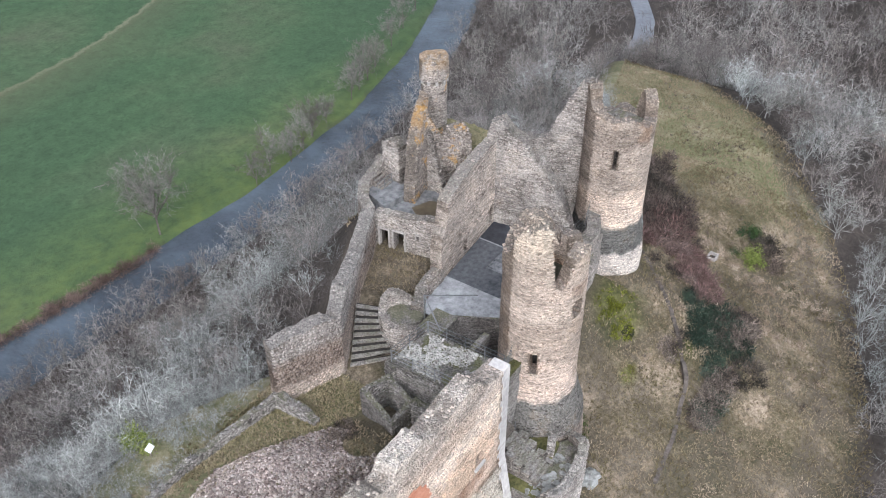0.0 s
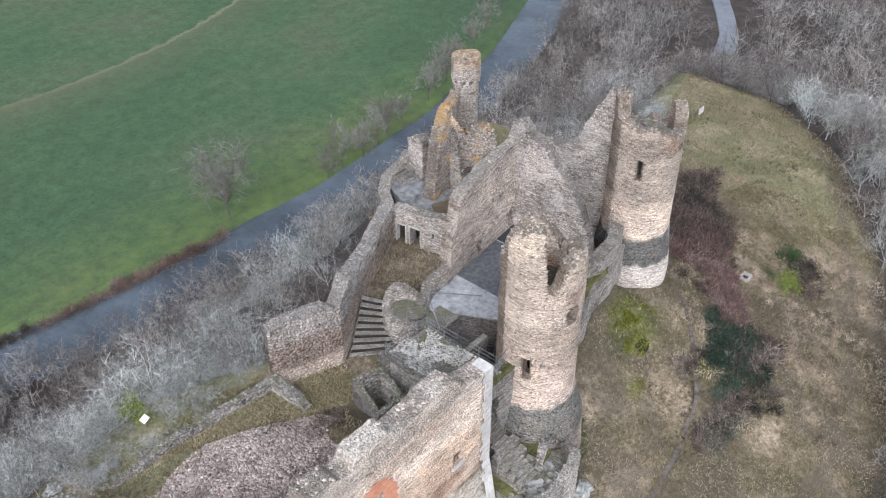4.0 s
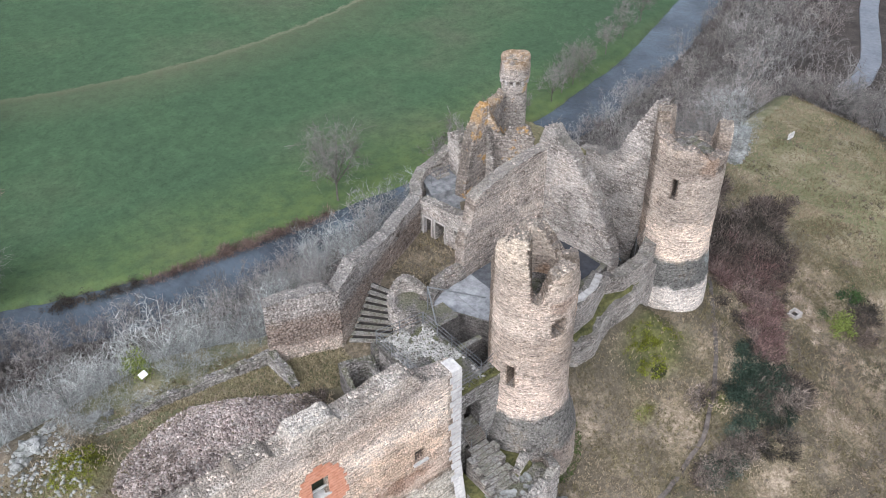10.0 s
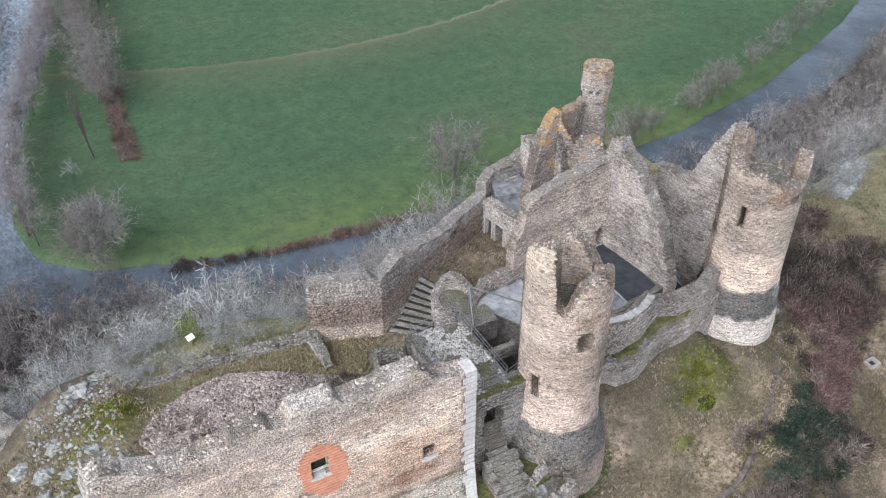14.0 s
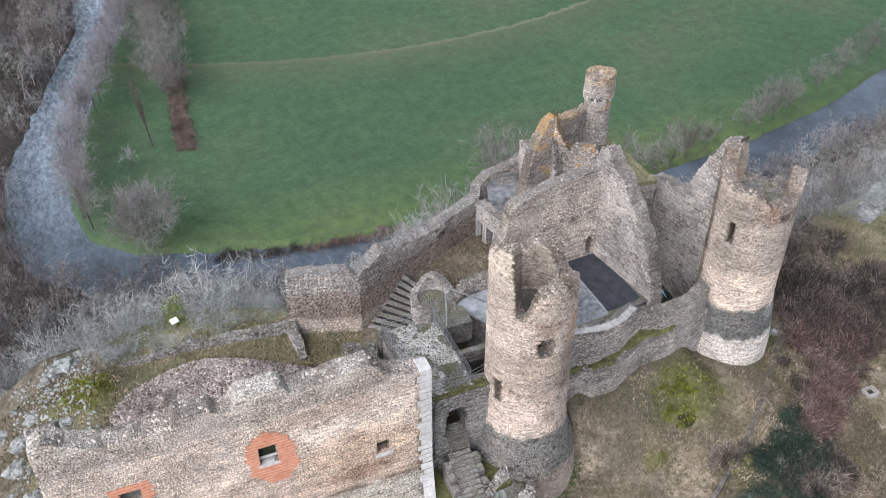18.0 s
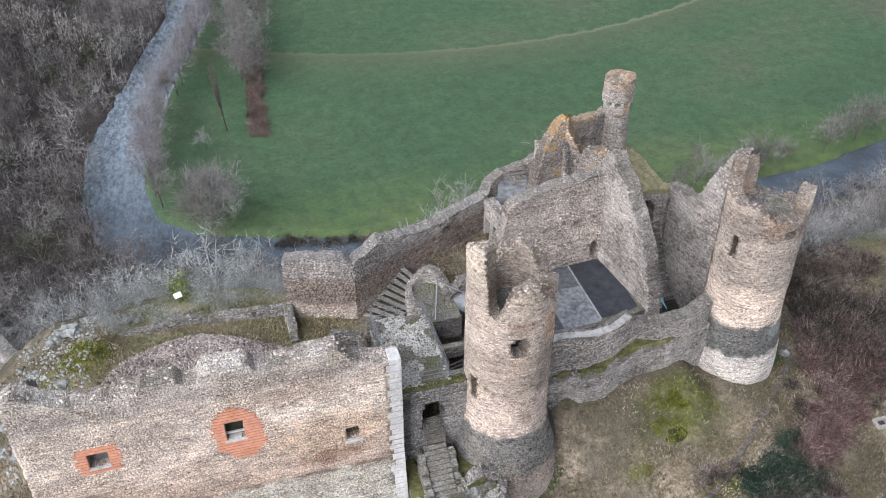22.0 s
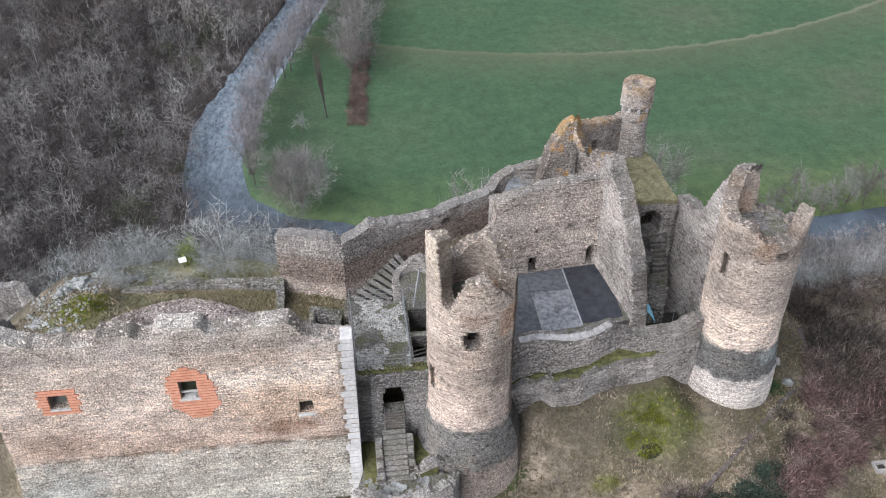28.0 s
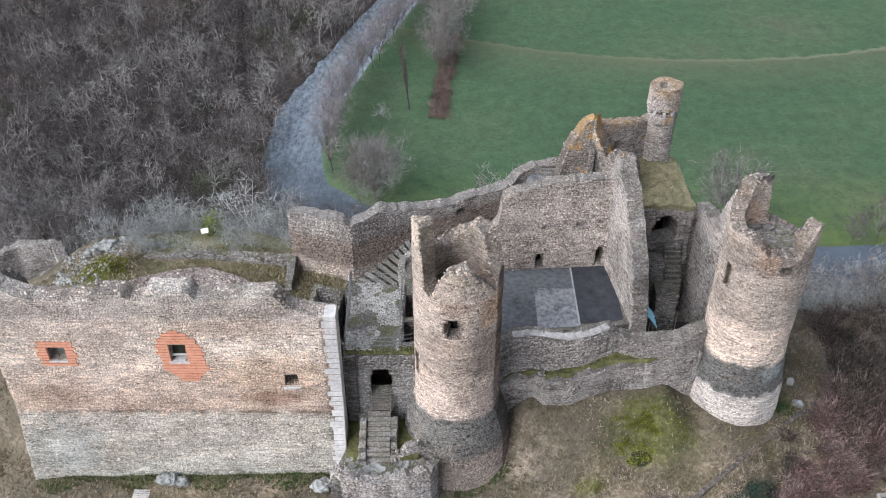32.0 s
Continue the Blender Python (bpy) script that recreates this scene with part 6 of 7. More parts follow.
near = slope + fore
silver = [s for s in near if silvery(s)]
chosen = set(silver)
scatter("bare_woods", [s for s in near if s not in chosen], WOODS, M_WOODS, "bare grey-brown winter woods on the valley slopes", "woods", 6)
scatter("lichened_woods", silver, WOODS, M_SILVER, "bare trees silvered with lichen among the woods", "woods", 7)
scatter("lower_woods", lower, MIDWOODS, M_WOODS, "bare grey woods down to the river", "woods", 16)
kinds = np.random.RandomState(17).uniform(0, 1, len(left))
scatter("pale_riverside_woods", [s for s, k in zip(left, kinds) if k < 0.1], FARWOODS, M_WOODS, "pale lichened trees beyond the river bend", "woods", 18)
scatter("ivied_woods", [s for s, k in zip(left, kinds) if k > 0.95], FARWOODS, M_IVY, "dark ivy-clad trees beyond the river bend", "woods", 19)
scatter("riverside_woods", [s for s, k in zip(left, kinds) if 0.1 <= k <= 0.95], FARWOODS, M_BROWN, "bare brown woods beyond the river bend", "woods", 8)
scatter("hillside_woods", right, MIDWOODS, M_WOODS, "bare grey woods on the hillside by the road", "woods", 9)
brush = spots_in(9000, -40, 95, 12, 46, lambda x, y: wooded(x, y, 0.6), 1.7, (1.0, 2.4), 12)
crag = np.random.RandomState(77)
scatter("crag_shrubs", [(x, float(np.interp(x, [48, 55, 61, 68], [18.6, 21.2, 18.4, 22.2])) + crag.uniform(-1.6, 1.4), crag.uniform(0.9, 2.2)) for x in crag.uniform(48, 69, 90)], LOWWOODS, M_SILVER, "pale lichened shrubs among the crags", "shrubs", 78)
scatter("silver_undergrowth", [(x, y, z * 1.25) for x, y, z in brush[1::2] if silvery((x, y, z))], LOWWOODS, M_SILVER, "pale lichened shrubs along the brink", "shrubs", 13)
scatter("undergrowth", [(x, y, z * 1.2) for x, y, z in brush[::2]], LOWWOODS, M_WOODS, "tangled bare undergrowth", "shrubs", 14)

brink = np.random.RandomState(15)
scatter("brink_shrubs", [(x, y, brink.uniform(0.7, 1.4)) for x, y in zip(brink.uniform(-8, 5.5, 150), brink.uniform(15.1, 18.6, 150)) if math.hypot(x + 2.2, y - 16.7) > 1.0 and math.hypot(x + 2.0, y - 18.6) > 1.0], LOWWOODS, M_SILVER, "pale bare shrubs close behind the garden wall", "shrubs", 15)

# brambles and brush on the slope below the towers
def patch(cx, cy, rx, ry, n, size, seed):
    r = np.random.RandomState(seed)
    a, q = r.uniform(0, 6.283, n), np.sqrt(r.uniform(0, 1, n))
    return [(cx + rx * k * np.cos(b), cy + ry * k * np.sin(b), r.uniform(*size)) for b, k in zip(a, q)]


scatter("red_brambles", patch(45.5, 5.5, 3.2, 4.0, 150, (0.6, 1.3), 134) + patch(42.0, 0.8, 1.8, 1.6, 60, (0.5, 1.1), 135) + patch(42.8, 3.4, 2.1, 2.6, 64, (0.7, 1.4), 31) + patch(39.5, -1.2, 1.9, 1.7, 64, (0.5, 1.1), 32) + patch(37.2, -3.0, 1.7, 1.1, 46, (0.5, 1.1), 33), BUSHES, M_RED, "reddish bare brambles on the slope", "brambles", 34)
scatter("dry_brush", patch(49, 8.5, 5.5, 3.2, 130, (0.6, 1.6), 35) + patch(55, 9.0, 4.0, 1.6, 60, (0.6, 1.5), 36) + patch(46.5, 10.5, 1.8, 4.5, 80, (0.7, 1.5), 37) + patch(45.5, 4, 3.0, 3.0, 70, (0.5, 1.1), 38)
        + patch(34.5, -6.2, 2.6, 1.8, 90, (0.6, 1.2), 39) + patch(27, -7.4, 3.4, 1.1, 90, (0.5, 1.0), 40) + patch(48.5, -5.0, 2.2, 1.3, 40, (0.5, 1.0), 41) + patch(29.0, -3.2, 1.3, 0.9, 22, (0.4, 0.7), 42) + patch(50, 16, 6, 3.5, 120, (0.6, 1.5), 43) + patch(47, 5.5, 4.5, 3.5, 130, (0.6, 1.4), 49), BUSHES, M_DRYBRUSH, "dry brown brush and bracken", "brush", 44)
M_DARKBRUSH = wood_material("dark_brush", [(0.035, 0.03, 0.025), (0.075, 0.062, 0.052), (0.05, 0.045, 0.036), (0.1, 0.085, 0.07)], 0.5, 0.6)
scatter("dark_brush", patch(49.5, 7.0, 4.2, 3.0, 50, (0.6, 1.3), 152) + patch(47, 9.8, 3.0, 1.8, 46, (0.8, 1.6), 141) + patch(52, 9.2, 3.2, 1.0, 36, (0.7, 1.4), 142) + patch(45.8, 12.2, 1.3, 2.6, 30, (0.8, 1.5), 143) + patch(35.0, -6.8, 2.0, 1.0, 24, (0.5, 1.1), 144) + patch(27.5, -7.6, 2.6, 0.8, 24, (0.4, 0.9), 145) + patch(50.2, -4.2, 1.6, 0.9, 20, (0.6, 1.2), 146) + patch(45.2, 0.8, 0.9, 0.5, 8, (0.4, 0.7), 147) + patch(30.6, -3.4, 0.8, 0.6, 8, (0.4, 0.7), 148) + patch(31.0, -8.8, 1.6, 1.3, 22, (0.5, 1.0), 150) + patch(38.4, 0.6, 0.8, 2.0, 16, (0.4, 0.8), 151), BUSHES, M_DARKBRUSH, "dark leafless thicket on the slope", "thicket", 149)
scatter("juniper_scrub", patch(33.4, -4.9, 2.7, 1.6, 60, (0.6, 1.1), 45) + patch(30.0, -6.4, 1.6, 0.9, 16, (0.5, 0.8), 46) + patch(35.4, -2.6, 1.1, 1.1, 14, (0.5, 0.9), 48) + patch(32.4, -7.0, 1.5, 1.3, 18, (0.5, 0.9), 49) + patch(26.2, -7.6, 1.7, 0.8, 30, (0.4, 0.8), 50), LEAFY, M_JUNIPER, "dull blue-green juniper scrub", "scrub", 47, 0.15)

# dry grass tufts
def tufts(name, n, x0, x1, y0, y1, ok, height, seed, label, material=None):
    r = np.random.RandomState(seed)
    x, y = r.uniform(x0, x1, n), r.uniform(y0, y1, n)
    k = ok(x, y)
    x, y = x[k], y[k]
    z = land(x, y)
    m = len(x)
    h = r.uniform(0.5, 1.2, m) * height
    out = []
    for q in range(3):
        a = r.uniform(0, 6.283, m)
        w = 0.02 + 0.07 * h
        bx, by = np.cos(a) * w, np.sin(a) * w
        lx, ly = r.normal(0, 0.5, m) * h, r.normal(0, 0.5, m) * h
        out.append(np.stack([np.stack([x - bx, y - by, z - 0.02], 1), np.stack([x + bx, y + by, z - 0.02], 1), np.stack([x + lx, y + ly, z + h * 0.8], 1)], 1))
    v = np.concatenate(out).reshape(-1, 3)
    me = mesh_from(name, v, np.arange(len(v)).reshape(-1, 3))
    me.materials.append(material or M_STRAW)
    return tagged(new(name, me), label, "grass", kind="stuff")


M_WARD = wood_material("ward_grass_blades", [(0.18, 0.16, 0.085), (0.29, 0.25, 0.15), (0.36, 0.3, 0.2), (0.23, 0.205, 0.115)], 0.35, 0.4)


def open_ground(x, y):
    built = (x > 9.2) & (x < 38.3) & (y > 1.4) & (y < 21) & ~((x > 15.6) & (x < 20.8) & (y > 11.4) & (y < x * 0.5 + 7.3))
    thin_out = np.random.RandomState(9).uniform(0, 1, x.shape) < np.where(np.hypot((x - 29.4) / 3.4, (y - 1.4) / 2.2) < 1, 0.65, 0.0)
    keep_ = (np.abs(y - 0.6) < 1.2) & (x > -10.6) & (x < 10)
    tower = (np.hypot(x - CA[0], y - CA[1]) < 3.3) | (np.hypot(x - CB[0], y - CB[1]) < 3.2)
    gully = (np.hypot(x - 7.8, y - 7.2) < 1.9) | ((x > 8.8) & (x < 15.4) & (y > -3.6) & (y < 1.6))
    mound_ = ((x + 2.0) / 5.2) ** 2 + ((y - 8.6) / 3.2) ** 2 < 1
    slope_ = built & (x > 19) & (y < 2.4 + 0.1 * (x - 19))
    return (y > edge_y(x) - 1.5) & (y < back_y(x) - 0.5) & (~built | slope_) & ~keep_ & ~tower & ~gully & ~mound_ & ~thin_out


tufts("dry_grass", 90000, -22, 60, -20, 22, open_ground, 0.26, 51, "dry straw-coloured winter grass on the spur")
tufts("ward_grass", 15000, -6.5, 9.2, 8.5, 15.2, lambda x, y: open_ground(x, y) & (y > 12.6 - 0.55 * x), 0.2, 56, "pale straw grass in the ward", M_WARD)
M_FRESH = wood_material("fresh_grass_blades", [(0.05, 0.085, 0.025), (0.09, 0.13, 0.04), (0.07, 0.105, 0.03), (0.13, 0.15, 0.06)], 0.5, 0.5)
tufts("fresh_grass", 9000, -10, 20.5, -3.4, 0.4, lambda x, y: ((x < 8.9) & (y < -0.55) & (y > -1.7 - 0.5 * np.sin(x * 1.3))) | ((x > 16.5) & (np.hypot(x - CA[0], y - CA[1]) > 3.1) & (np.hypot(x - CA[0], y - CA[1]) < 4.0)), 0.22, 55, "fresh green grass at the foot of the walls", M_FRESH)
tufts("ridge_grass", 22000, 55, 92, -8, 30, open_ground, 0.3, 52, "pale dry grass along the ridge")


pal = np.random.RandomState(53)
M_PALE = wood_material("bleached_grass", [(0.17, 0.135, 0.098), (0.28, 0.222, 0.17), (0.38, 0.31, 0.245), (0.22, 0.178, 0.125)], 0.4, 0.45)
clump = np.random.RandomState(57)
scatter("slope_tufts", [(x, y, clump.uniform(0.18, 0.5)) for x, y in zip(clump.uniform(20, 88, 1500), clump.uniform(-19, 26, 1500)) if y > edge_y(x) + 0.5 and y < 0.5 * (x - 20) - 3 and y < back_y(x) - 1 and noise.noise((x * 0.17, y * 0.17, 4.0)) > 0.0], [bush_arrays(280 + k, 60, 0.035, 1.0) for k in range(4)], M_DRYBRUSH, "low brown tufts and dead bracken on the grassy slope", "tufts", 58)
scatter("tall_straw", [(x, y, pal.uniform(0.35, 0.75)) for x, y in zip(pal.uniform(33, 56, 900), pal.uniform(-14, 7, 900)) if y > edge_y(x) + 1 and x - y > 34 and y < 0.8 and noise.noise((x * 0.3, y * 0.3, 9.0)) > -0.05], [bush_arrays(260 + k, 110, 0.02, 1.1) for k in range(4)], M_PALE, "tall pale withered grass and bracken on the slope", "grass", 54)
MOSSY = [leafy_arrays(270 + k, 130, 0.11, 0.45) for k in range(4)]


def tree_thing(name, x, y, height, spread, seed, material, label, limbs=9, twigs=900, lift=0.4, thin=0.034, low=0.22, sink=0.0, dome=0.5):
    """One tree with its trunk and crown as parts."""
    v, f, wood = tree_arrays(seed, height, spread, limbs, twigs, thin, lift, low, 0.006, dome)
    z = on_ground(x, y) - sink
    t = thing(name, (x, y, z), label, "tree")
    part("trunk", mesh_from("trunk", v, f[:wood]), M_BARK, t)
    part("crown", mesh_from("crown", v, f[wood:]), material, t, "bare twiggy crown")
    return t


tree_thing("lone_tree", 78.5, 128.2, 20, 8.6, 61, M_BROWN, "large bare tree alone on the meadow bank", 18, 2600, 0.3, 0.034, dome=0.6)
tree_thing("bend_tree", -1.5, 142.5, 17, 9.5, 62, M_BROWN, "broad bare tree at the river bend", 26, 7000, 0.25, 0.028, 0.04, 0.0, 0.75)
tree_thing("poplar", 5.5, 186, 21, 1.6, 63, M_HEDGE, "slender leafless poplar in the meadow", 12, 700, 1.2, dome=0.0)
tree_thing("small_tree", -1.5, 176, 7, 3.0, 64, M_SILVER, "small pale bare tree on the meadow", 7, 500)
r = random.Random(71)
for k in range(26):
    y = 154 + k * 5.2
    x = float(np.interp(y, [146, 165, 190, 228, 271, 330], [-20, -24, -22, -12, 0, 2])) + 9.0 + r.uniform(-0.6, 1.4)
    tagged(tree_thing("river_tree", x, y, r.uniform(11.5, 16), 6.0, 300 + k, M_ALDER if k % 3 else M_WOODS, "bare alder leaning over the river bank", 12, 1150), group="alders along the river")
for k in range(38):
    x, y = 7 + r.uniform(-2, 11) + k * 0.45, 208 + k * 3.1 + r.uniform(-2, 2)
    tagged(tree_thing("copse_tree", x, y, r.uniform(10, 15), 5.6, 530 + k, M_BROWN if k % 2 else M_WOODS, "bare tree in the riverside copse", 10, 1000), group="copse by the river")
for k, (x, h) in enumerate(((106, 7), (112, 9), (119, 8), (125, 9), (131, 9), (138, 6), (152, 8), (158, 9), (164, 10), (172, 8), (186, 9), (199, 9), (213, 10), (231, 9))):
    y = float(np.interp(x, [66, 101, 121, 151, 198, 230], [125.5, 124, 125.5, 131, 147, 161])) + r.uniform(-0.3, 1.2)
    tagged(tree_thing("bank_tree", x, y, h * 1.3, h * 0.62, 360 + k, M_BROWN, "bare willow on the meadow bank", 11, 1000), group="willows on the meadow bank")
for k, (x, y, h) in enumerate(((14, 99, 9), (27, 104, 11), (40, 100, 8), (55, 104, 10), (4, 105, 9), (70, 101, 8))):
    tagged(tree_thing("slope_tree", x, y, h, h * 0.4, 390 + k, M_BROWN, "dark bare tree at the foot of the slope", 8, 700), group="dark trees at the foot of the slope")

for k in range(16):
    x, y = -50 + 22 * (k % 8) / 7 + r.uniform(-1.5, 1.5), 243 - 15 * (k % 8) / 7 + 7 * (k // 8) + r.uniform(-1.5, 1.5)
    tagged(tree_thing("pale_poplar", x, y, r.uniform(18, 23), 2.4, 420 + k, M_PALEBARK, "tall bare poplar with pale upright stems", 9, 420, 1.4, 0.06, 0.15), group="pale poplars beyond the river")
hr = np.random.RandomState(81)
scatter("hedge", [(11 + hr.uniform(0, 4.2) + (y - 180) * 0.085, y, hr.uniform(1.0, 2.5)) for y in hr.uniform(180, 232, 190)], BUSHES, M_HEDGE, "brown clipped hedge in the meadow", "hedge", 82)
scatter("reed_bank", [(x, float(np.interp(x, [31, 66, 74], [128.2, 125.0, 124.6])) + hr.uniform(-1.0, 1.2), hr.uniform(1.5, 2.5)) for x in hr.uniform(30, 74, 210)], BUSHES, M_HEDGE, "strip of brown bramble along the meadow bank", "reeds", 83)
scatter("dark_sallows", [(x, float(np.interp(x, [9, 28], [134.5, 129.2])) + hr.uniform(-1.6, 1.0), hr.uniform(1.5, 2.6)) for x in hr.uniform(9, 29, 50)], LEAFY, M_DARKBRUSH, "dark leafless bushes at the water's edge", "bushes", 84)
scatter("islet_reeds", [(x, y, hr.uniform(0.6, 1.1)) for x, y in zip(hr.uniform(8, 20, 70), hr.uniform(124.2, 126.5, 70))], BUSHES, M_RED, "reddish reeds on a small gravel islet", "reeds", 85)

# ---- loose things ----
def evergreen(name, x, y, size, seed, material, label, tall=1.0, leaves=900):
    v, f, _ = leafy_arrays(seed, leaves, 0.055, tall)
    z = on_ground(x, y)
    t = thing(name, (x, y, z), label, "bush")
    bm = bmesh.new()
    bar(bm, (0, 0, -0.2), (0, 0, size * 0.6), 0.06 * size, 6, 0.03 * size)
    part("stem", bm, M_BARK, t)
    part("foliage", mesh_from("foliage", v * size, f), material, t)
    return t


evergreen("box_bush", -2.0, 18.6, 1.35, 401, M_LIME, "yellow-green evergreen bush behind the garden wall", 1.1, 2000)
evergreen("box_bush", 50.6, -2.4, 1.3, 402, M_GREEN, "rounded dark green bush on the dry slope", 1.0, 1800)
evergreen("box_bush", 47.0, -3.9, 1.35, 403, M_LIME, "yellow-green leafy bush on the dry slope", 1.2, 2400)
evergreen("box_bush", 46.6, -2.3, 0.8, 404, M_GREEN, "small dark green bush on the dry slope")
evergreen("box_bush", 49.6, -4.0, 1.1, 405, M_DRYBRUSH, "brown withered bush on the dry slope")
evergreen("ivy_clump", 38.6, 4.6, 0.8, 406, M_GREEN, "ivy-grown shrub at the foot of the far tower")


def boulder(name, x, y, z, sx, sy, sz, seed, label, material=None, group="pale rock outcrops"):
    r = random.Random(seed)
    bm = bmesh.new()
    bmesh.ops.create_icosphere(bm, subdivisions=3, radius=1.0)
    off = Vector((seed * 3.1, seed * 1.7, 0))
    for v in bm.verts:
        n = v.co.normalized()
        d = 1 + 0.5 * noise.noise(n * 1.6 + off) + 0.4 * noise.noise(n * 3.5 + off)
        q = Vector((round(n.x * 3) / 3, round(n.y * 3) / 3, round(n.z * 3) / 3)).lerp(n, 0.55)
        v.co = Vector((q.x * sx, q.y * sy, q.z * sz)) * d
    ob = part(name, bm, material or M_ROCK)
    ob.location = (x, y, z)
    return tagged(ob, label, "rock", group)


for k, (x, y, s) in enumerate(((-9.7, 16.9, 1.1), (-8.5, 17.6, 0.7), (-10.7, 16.0, 0.8), (-5.9, 16.5, 0.6), (-5.1, 16.2, 0.4), (-11.9, 13.2, 0.8), (-12.8, 11.9, 0.9), (-11.4, 10.6, 0.7), (-13.2, 10.2, 0.9), (-10.9, 8.4, 0.8), (-12.2, 7.0, 0.9), (-14.2, 13.6, 0.9),
                               (-10.2, 6.2, 0.7), (-13.6, 8.2, 0.6), (-9.8, 11.0, 0.6))):
    boulder("rock", x, y, on_ground(x, y) - 0.05 * s, s * 0.8, s * 0.62, s * 0.42, k + 1, "pale grey rock outcrop at the brink of the ward")
for k, (x, y, s) in enumerate(((50.5, 20.0, 1.2), (52.2, 20.6, 1.5), (54.0, 21.0, 1.2), (62.2, 18.2, 1.4), (63.8, 19.0, 1.6), (65.6, 20.0, 1.5), (67.4, 21.2, 1.4), (61.0, 17.4, 1.0), (49.3, 18.6, 0.8), (51.8, 17.4, 0.7), (47.8, 17.6, 0.8))):
    boulder("rock", x, y, on_ground(x, y) - 0.1 * s, s * 1.0, s * 0.8, s * 0.5, k + 40, "weathered grey crag on the ridge")
for k, (x, y, s) in enumerate(((-1.5, -1.35, 0.5), (8.2, -1.9, 0.5), (9.0, -3.6, 0.6), (15.4, -3.4, 0.6), (-0.6, -1.5, 0.35), (40.2, 5.6, 0.3))):
    boulder("rock", x, y, on_ground(x, y) + 0.1, s * 1.3, s, s * 0.75, k + 60, "fallen block of masonry in the grass", None, "fallen blocks")

# the rubble mound
r3 = np.random.RandomState(91)
n = 21000
a, q = r3.uniform(0, 6.283, n), np.sqrt(r3.uniform(0, 1, n))
px, py = -1.2 + 6.6 * q * np.cos(a), 8.0 + 4.9 * q * np.sin(a)
ok = (py > 1.8) & (px + 0.5 * (py - 8.7) > -6.8) & (py < 12.3 - 0.55 * px + 0.0 * py) & (np.hypot(px - 5, py - 7) > 1.2)
px, py = px[ok], py[ok]
mound = part("rubble_mound", pebbles("rubble_mound", px, py, land(px, py) + 0.02, 0.06 + 0.12 * r3.uniform(0, 1, len(px)) ** 2, 92, 0.75), M_RUBBLE)
tagged(mound, "heap of small reddish-grey rubble stones in the ward", "rubble", kind="stuff")
n = 700
px, py = r3.uniform(-13.5, -8.0, n), r3.uniform(5.0, 17.2, n)
scree = part("scree", pebbles("scree", px, py, land(px, py) + 0.02, r3.uniform(0.05, 0.22, n), 93, 0.6), M_ROCK)
tagged(scree, "pale scree on the rocky edge of the ward", "scree", kind="stuff")
scatter("ward_scrub", patch(-5.6, 4.6, 2.4, 1.6, 60, (0.4, 0.9), 95) + patch(-4.6, 8.2, 1.2, 2.2, 24, (0.3, 0.6), 96) + patch(4.9, 8.4, 1.6, 0.8, 26, (0.3, 0.6), 97) + patch(-3.2, 15.0, 1.0, 0.4, 10, (0.3, 0.5), 98), BUSHES, M_DRYBRUSH, "dry bare scrub in the ward", "scrub", 99)


def moss(name, cx, cy, rx, ry, lift, seed, label):
    """A cushion of moss or turf following the ground."""
    bm = bmesh.new()
    rings = []
    mid = bm.verts.new((cx, cy, on_ground(cx, cy) + lift))
    for k in range(1, 9):
        f = k / 8
        row = []
        for i in range(28):
            t = 2 * math.pi * i / 28
            w = f * (1 + 0.3 * noise.noise((math.cos(t) * 1.3, math.sin(t) * 1.3, seed)))
            x, y = cx + rx * w * math.cos(t), cy + ry * w * math.sin(t)
            row.append(bm.verts.new((x, y, on_ground(x, y) + lift * (1 - f * f) * (0.7 + 0.8 * noise.noise((x * 1.5, y * 1.5, seed))) - (0.1 if k == 8 else 0))))
        rings.append(row)
    for i in range(28):
        bm.faces.new((mid, rings[0][i], rings[0][(i + 1) % 28]))
        for a, b in zip(rings, rings[1:]):
            bm.faces.new((a[i], b[i], b[(i + 1) % 28], a[(i + 1) % 28]))
    bmesh.ops.recalc_face_normals(bm, faces=bm.faces)
    ob = part(name, bm, M_MOSS)
    return tagged(ob, label, "moss", kind="stuff")


M_MOSS = speckled("near_black_patch", (0.012, 0.014, 0.008), (0.05, 0.05, 0.018), 6.0, 1.1, relief=0.2)
M_MOSSLEAF = wood_material("moss_cushions", [(0.07, 0.08, 0.012), (0.16, 0.17, 0.022), (0.11, 0.12, 0.016), (0.24, 0.24, 0.04)], 0.6, 0.5)
# The hollow is drawn as a near-black patch laid on the slope.
moss("moss", 28.3, 0.0, 0.9, 0.5, 0.1, 1.0, "dark wet hollow in the mossy slope")
scatter("moss_cushions", patch(28.2, 1.0, 1.3, 1.3, 60, (0.25, 0.5), 101) + patch(28.9, 2.0, 2.6, 1.0, 36, (0.15, 0.35), 102) + patch(31.5, 1.6, 1.0, 0.7, 16, (0.15, 0.35), 103) + patch(-8.3, 12.5, 1.5, 1.3, 70, (0.25, 0.5), 104) + patch(25.0, -1.6, 0.9, 0.4, 10, (0.2, 0.4), 105) + patch(-9.8, 14.6, 1.6, 1.4, 24, (0.15, 0.35), 106), MOSSY, M_MOSSLEAF, "yellow-green moss cushions on the slopes", "moss", 107, 0.06)

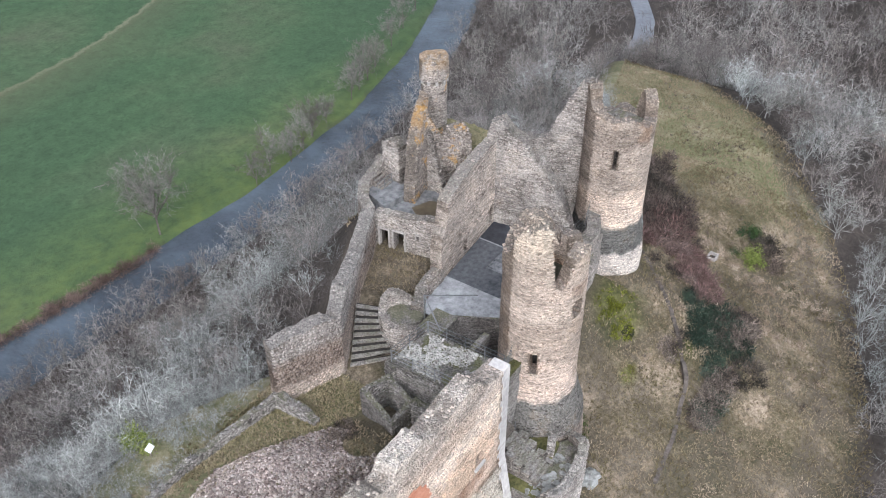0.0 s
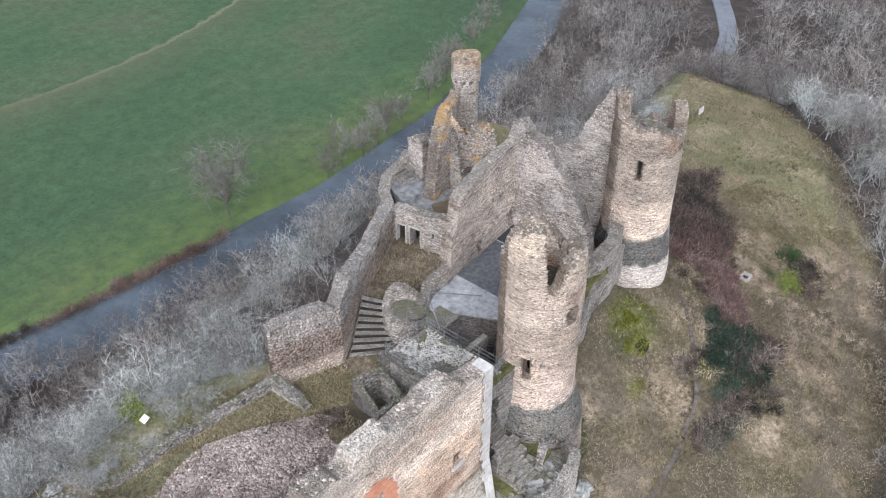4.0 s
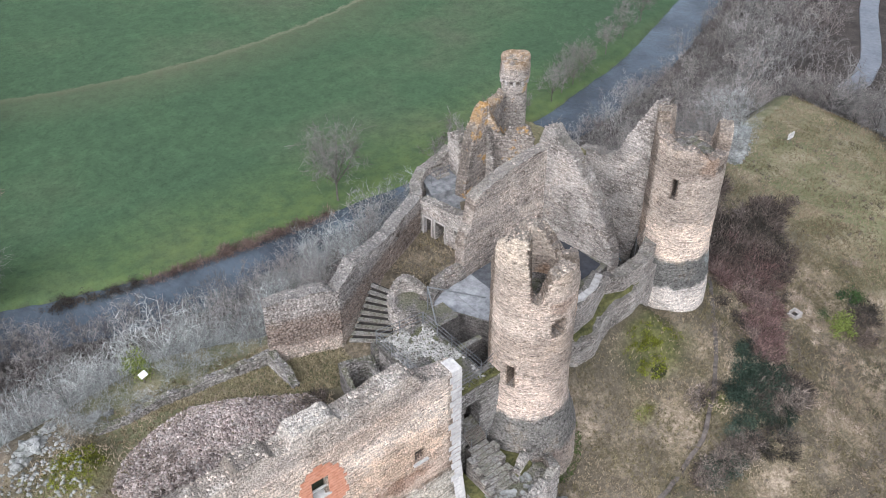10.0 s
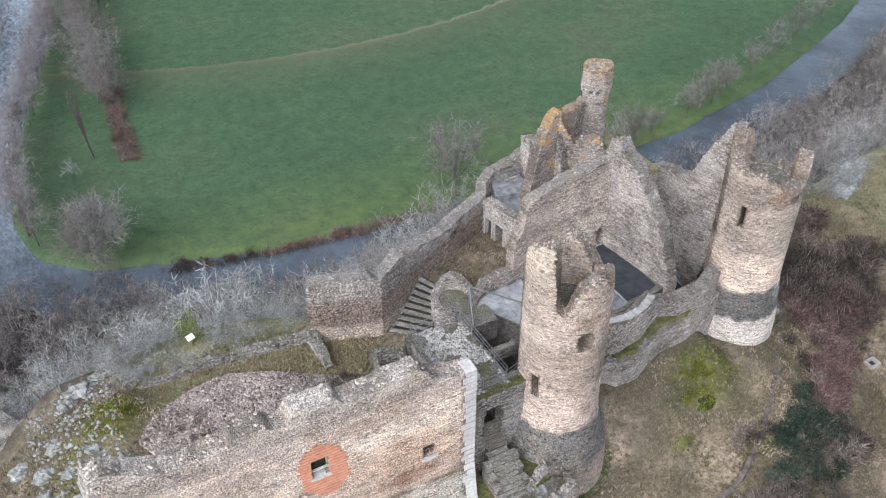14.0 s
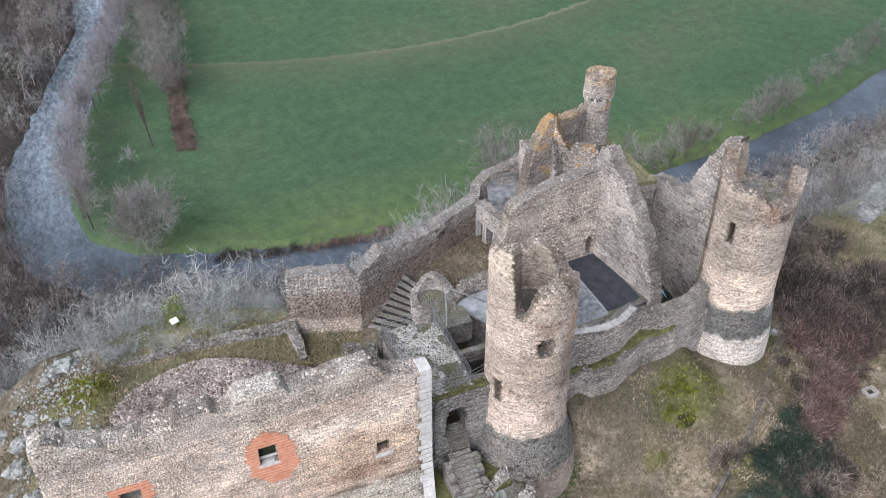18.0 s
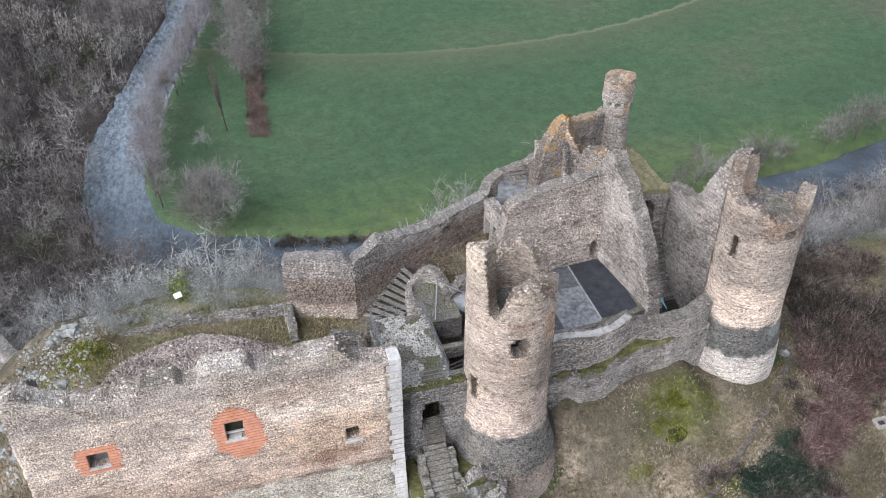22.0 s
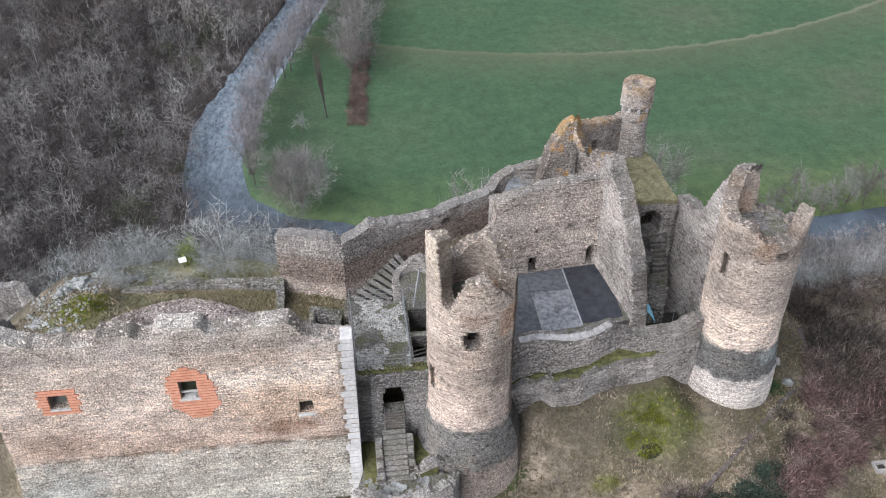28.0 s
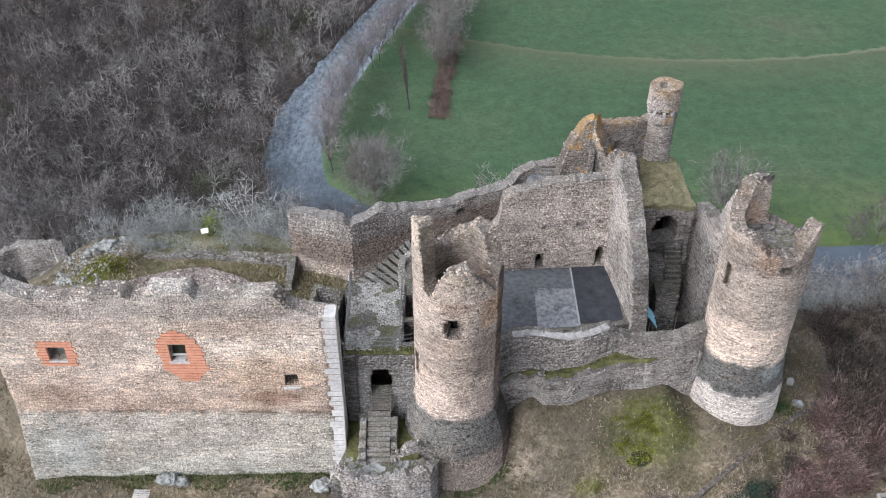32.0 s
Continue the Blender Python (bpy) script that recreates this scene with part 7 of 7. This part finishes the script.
# notice board, spotlights, trough, grate
board = thing("notice_board", (-2.3, 17.2, on_ground(-2.3, 17.2)), "small white tilted notice board on a post", "sign")
bm = bmesh.new()
bar(bm, (0, 0, -0.3), (0, 0, 0.75), 0.04, 6)
part("post", bm, M_WOOD, board)
bm = bmesh.new()
box(bm, -0.27, 0.27, -0.2, 0.2, -0.02, 0.02, pose(0, -0.05, 0.8, 32, 0, 20))
part("panel", bm, speckled("white_panel", (0.75, 0.76, 0.78), (0.86, 0.87, 0.88), 4, 1, 0.4, 0), board)


def spotlight(x, y, turn):
    t = thing("floodlight", (x, y, on_ground(x, y)), "small dark floodlight with a pale housing in the grass", "floodlight", "floodlights round the towers")
    bm = bmesh.new()
    box(bm, -0.28, 0.28, -0.2, 0.2, 0.1, 0.42, pose(0, 0, 0, -25, 0, turn))
    bmesh.ops.bevel(bm, geom=bm.edges[:], offset=0.03, segments=2, affect="EDGES")
    housing = part("housing", bm, M_CORBEL, t)
    bm = bmesh.new()
    box(bm, -0.2, 0.2, 0.2, 0.22, 0.15, 0.37, pose(0, 0, 0, -25, 0, turn))
    part("lens", bm, M_IRON, housing)
    bm = bmesh.new()
    bar(bm, (0, 0, -0.1), (0, 0, 0.2), 0.05, 6)
    part("stand", bm, M_STEEL, t)


spotlight(40.4, 7.6, 60)
trough = thing("concrete_trough", (44.3, -1.05, on_ground(44.3, -1.05)), "small square concrete trough, dark inside", "trough")
for b in ((-0.5, 0.5, -0.4, -0.28, -0.2, 0.4), (-0.5, 0.5, 0.28, 0.4, -0.2, 0.4), (-0.5, -0.38, -0.28, 0.28, -0.2, 0.4), (0.38, 0.5, -0.28, 0.28, -0.2, 0.4)):
    bm = bmesh.new()
    box(bm, *b)
    part("side", bm, M_CORBEL, trough)
# Shade inside the trough is put into the floor's colour.
bm = bmesh.new()
box(bm, -0.38, 0.38, -0.28, 0.28, -0.2, 0.1)
part("basin_floor", bm, M_SHADE, trough)
grate = thing("drain_grate", (-3.0, -2.35, on_ground(-3.0, -2.35)), "pale slatted drain grate in the grass", "grate")
for k in range(4):
    bm = bmesh.new()
    box(bm, -0.5, 0.5, -0.3 + 0.17 * k, -0.2 + 0.17 * k, 0.0, 0.12)
    part("slat", bm, M_QUOIN, grate)
hut = thing("notice_sign", (69.4, 16.5, on_ground(69.4, 16.5)), "small pale sign beside the crags", "sign")
bm = bmesh.new()
box(bm, -0.5, 0.5, -0.05, 0.05, 0.5, 1.2)
part("panel", bm, M_QUOIN, hut)
bm = bmesh.new()
bar(bm, (0, 0, -0.2), (0, 0, 0.6), 0.05, 6)
part("post", bm, M_WOOD, hut)
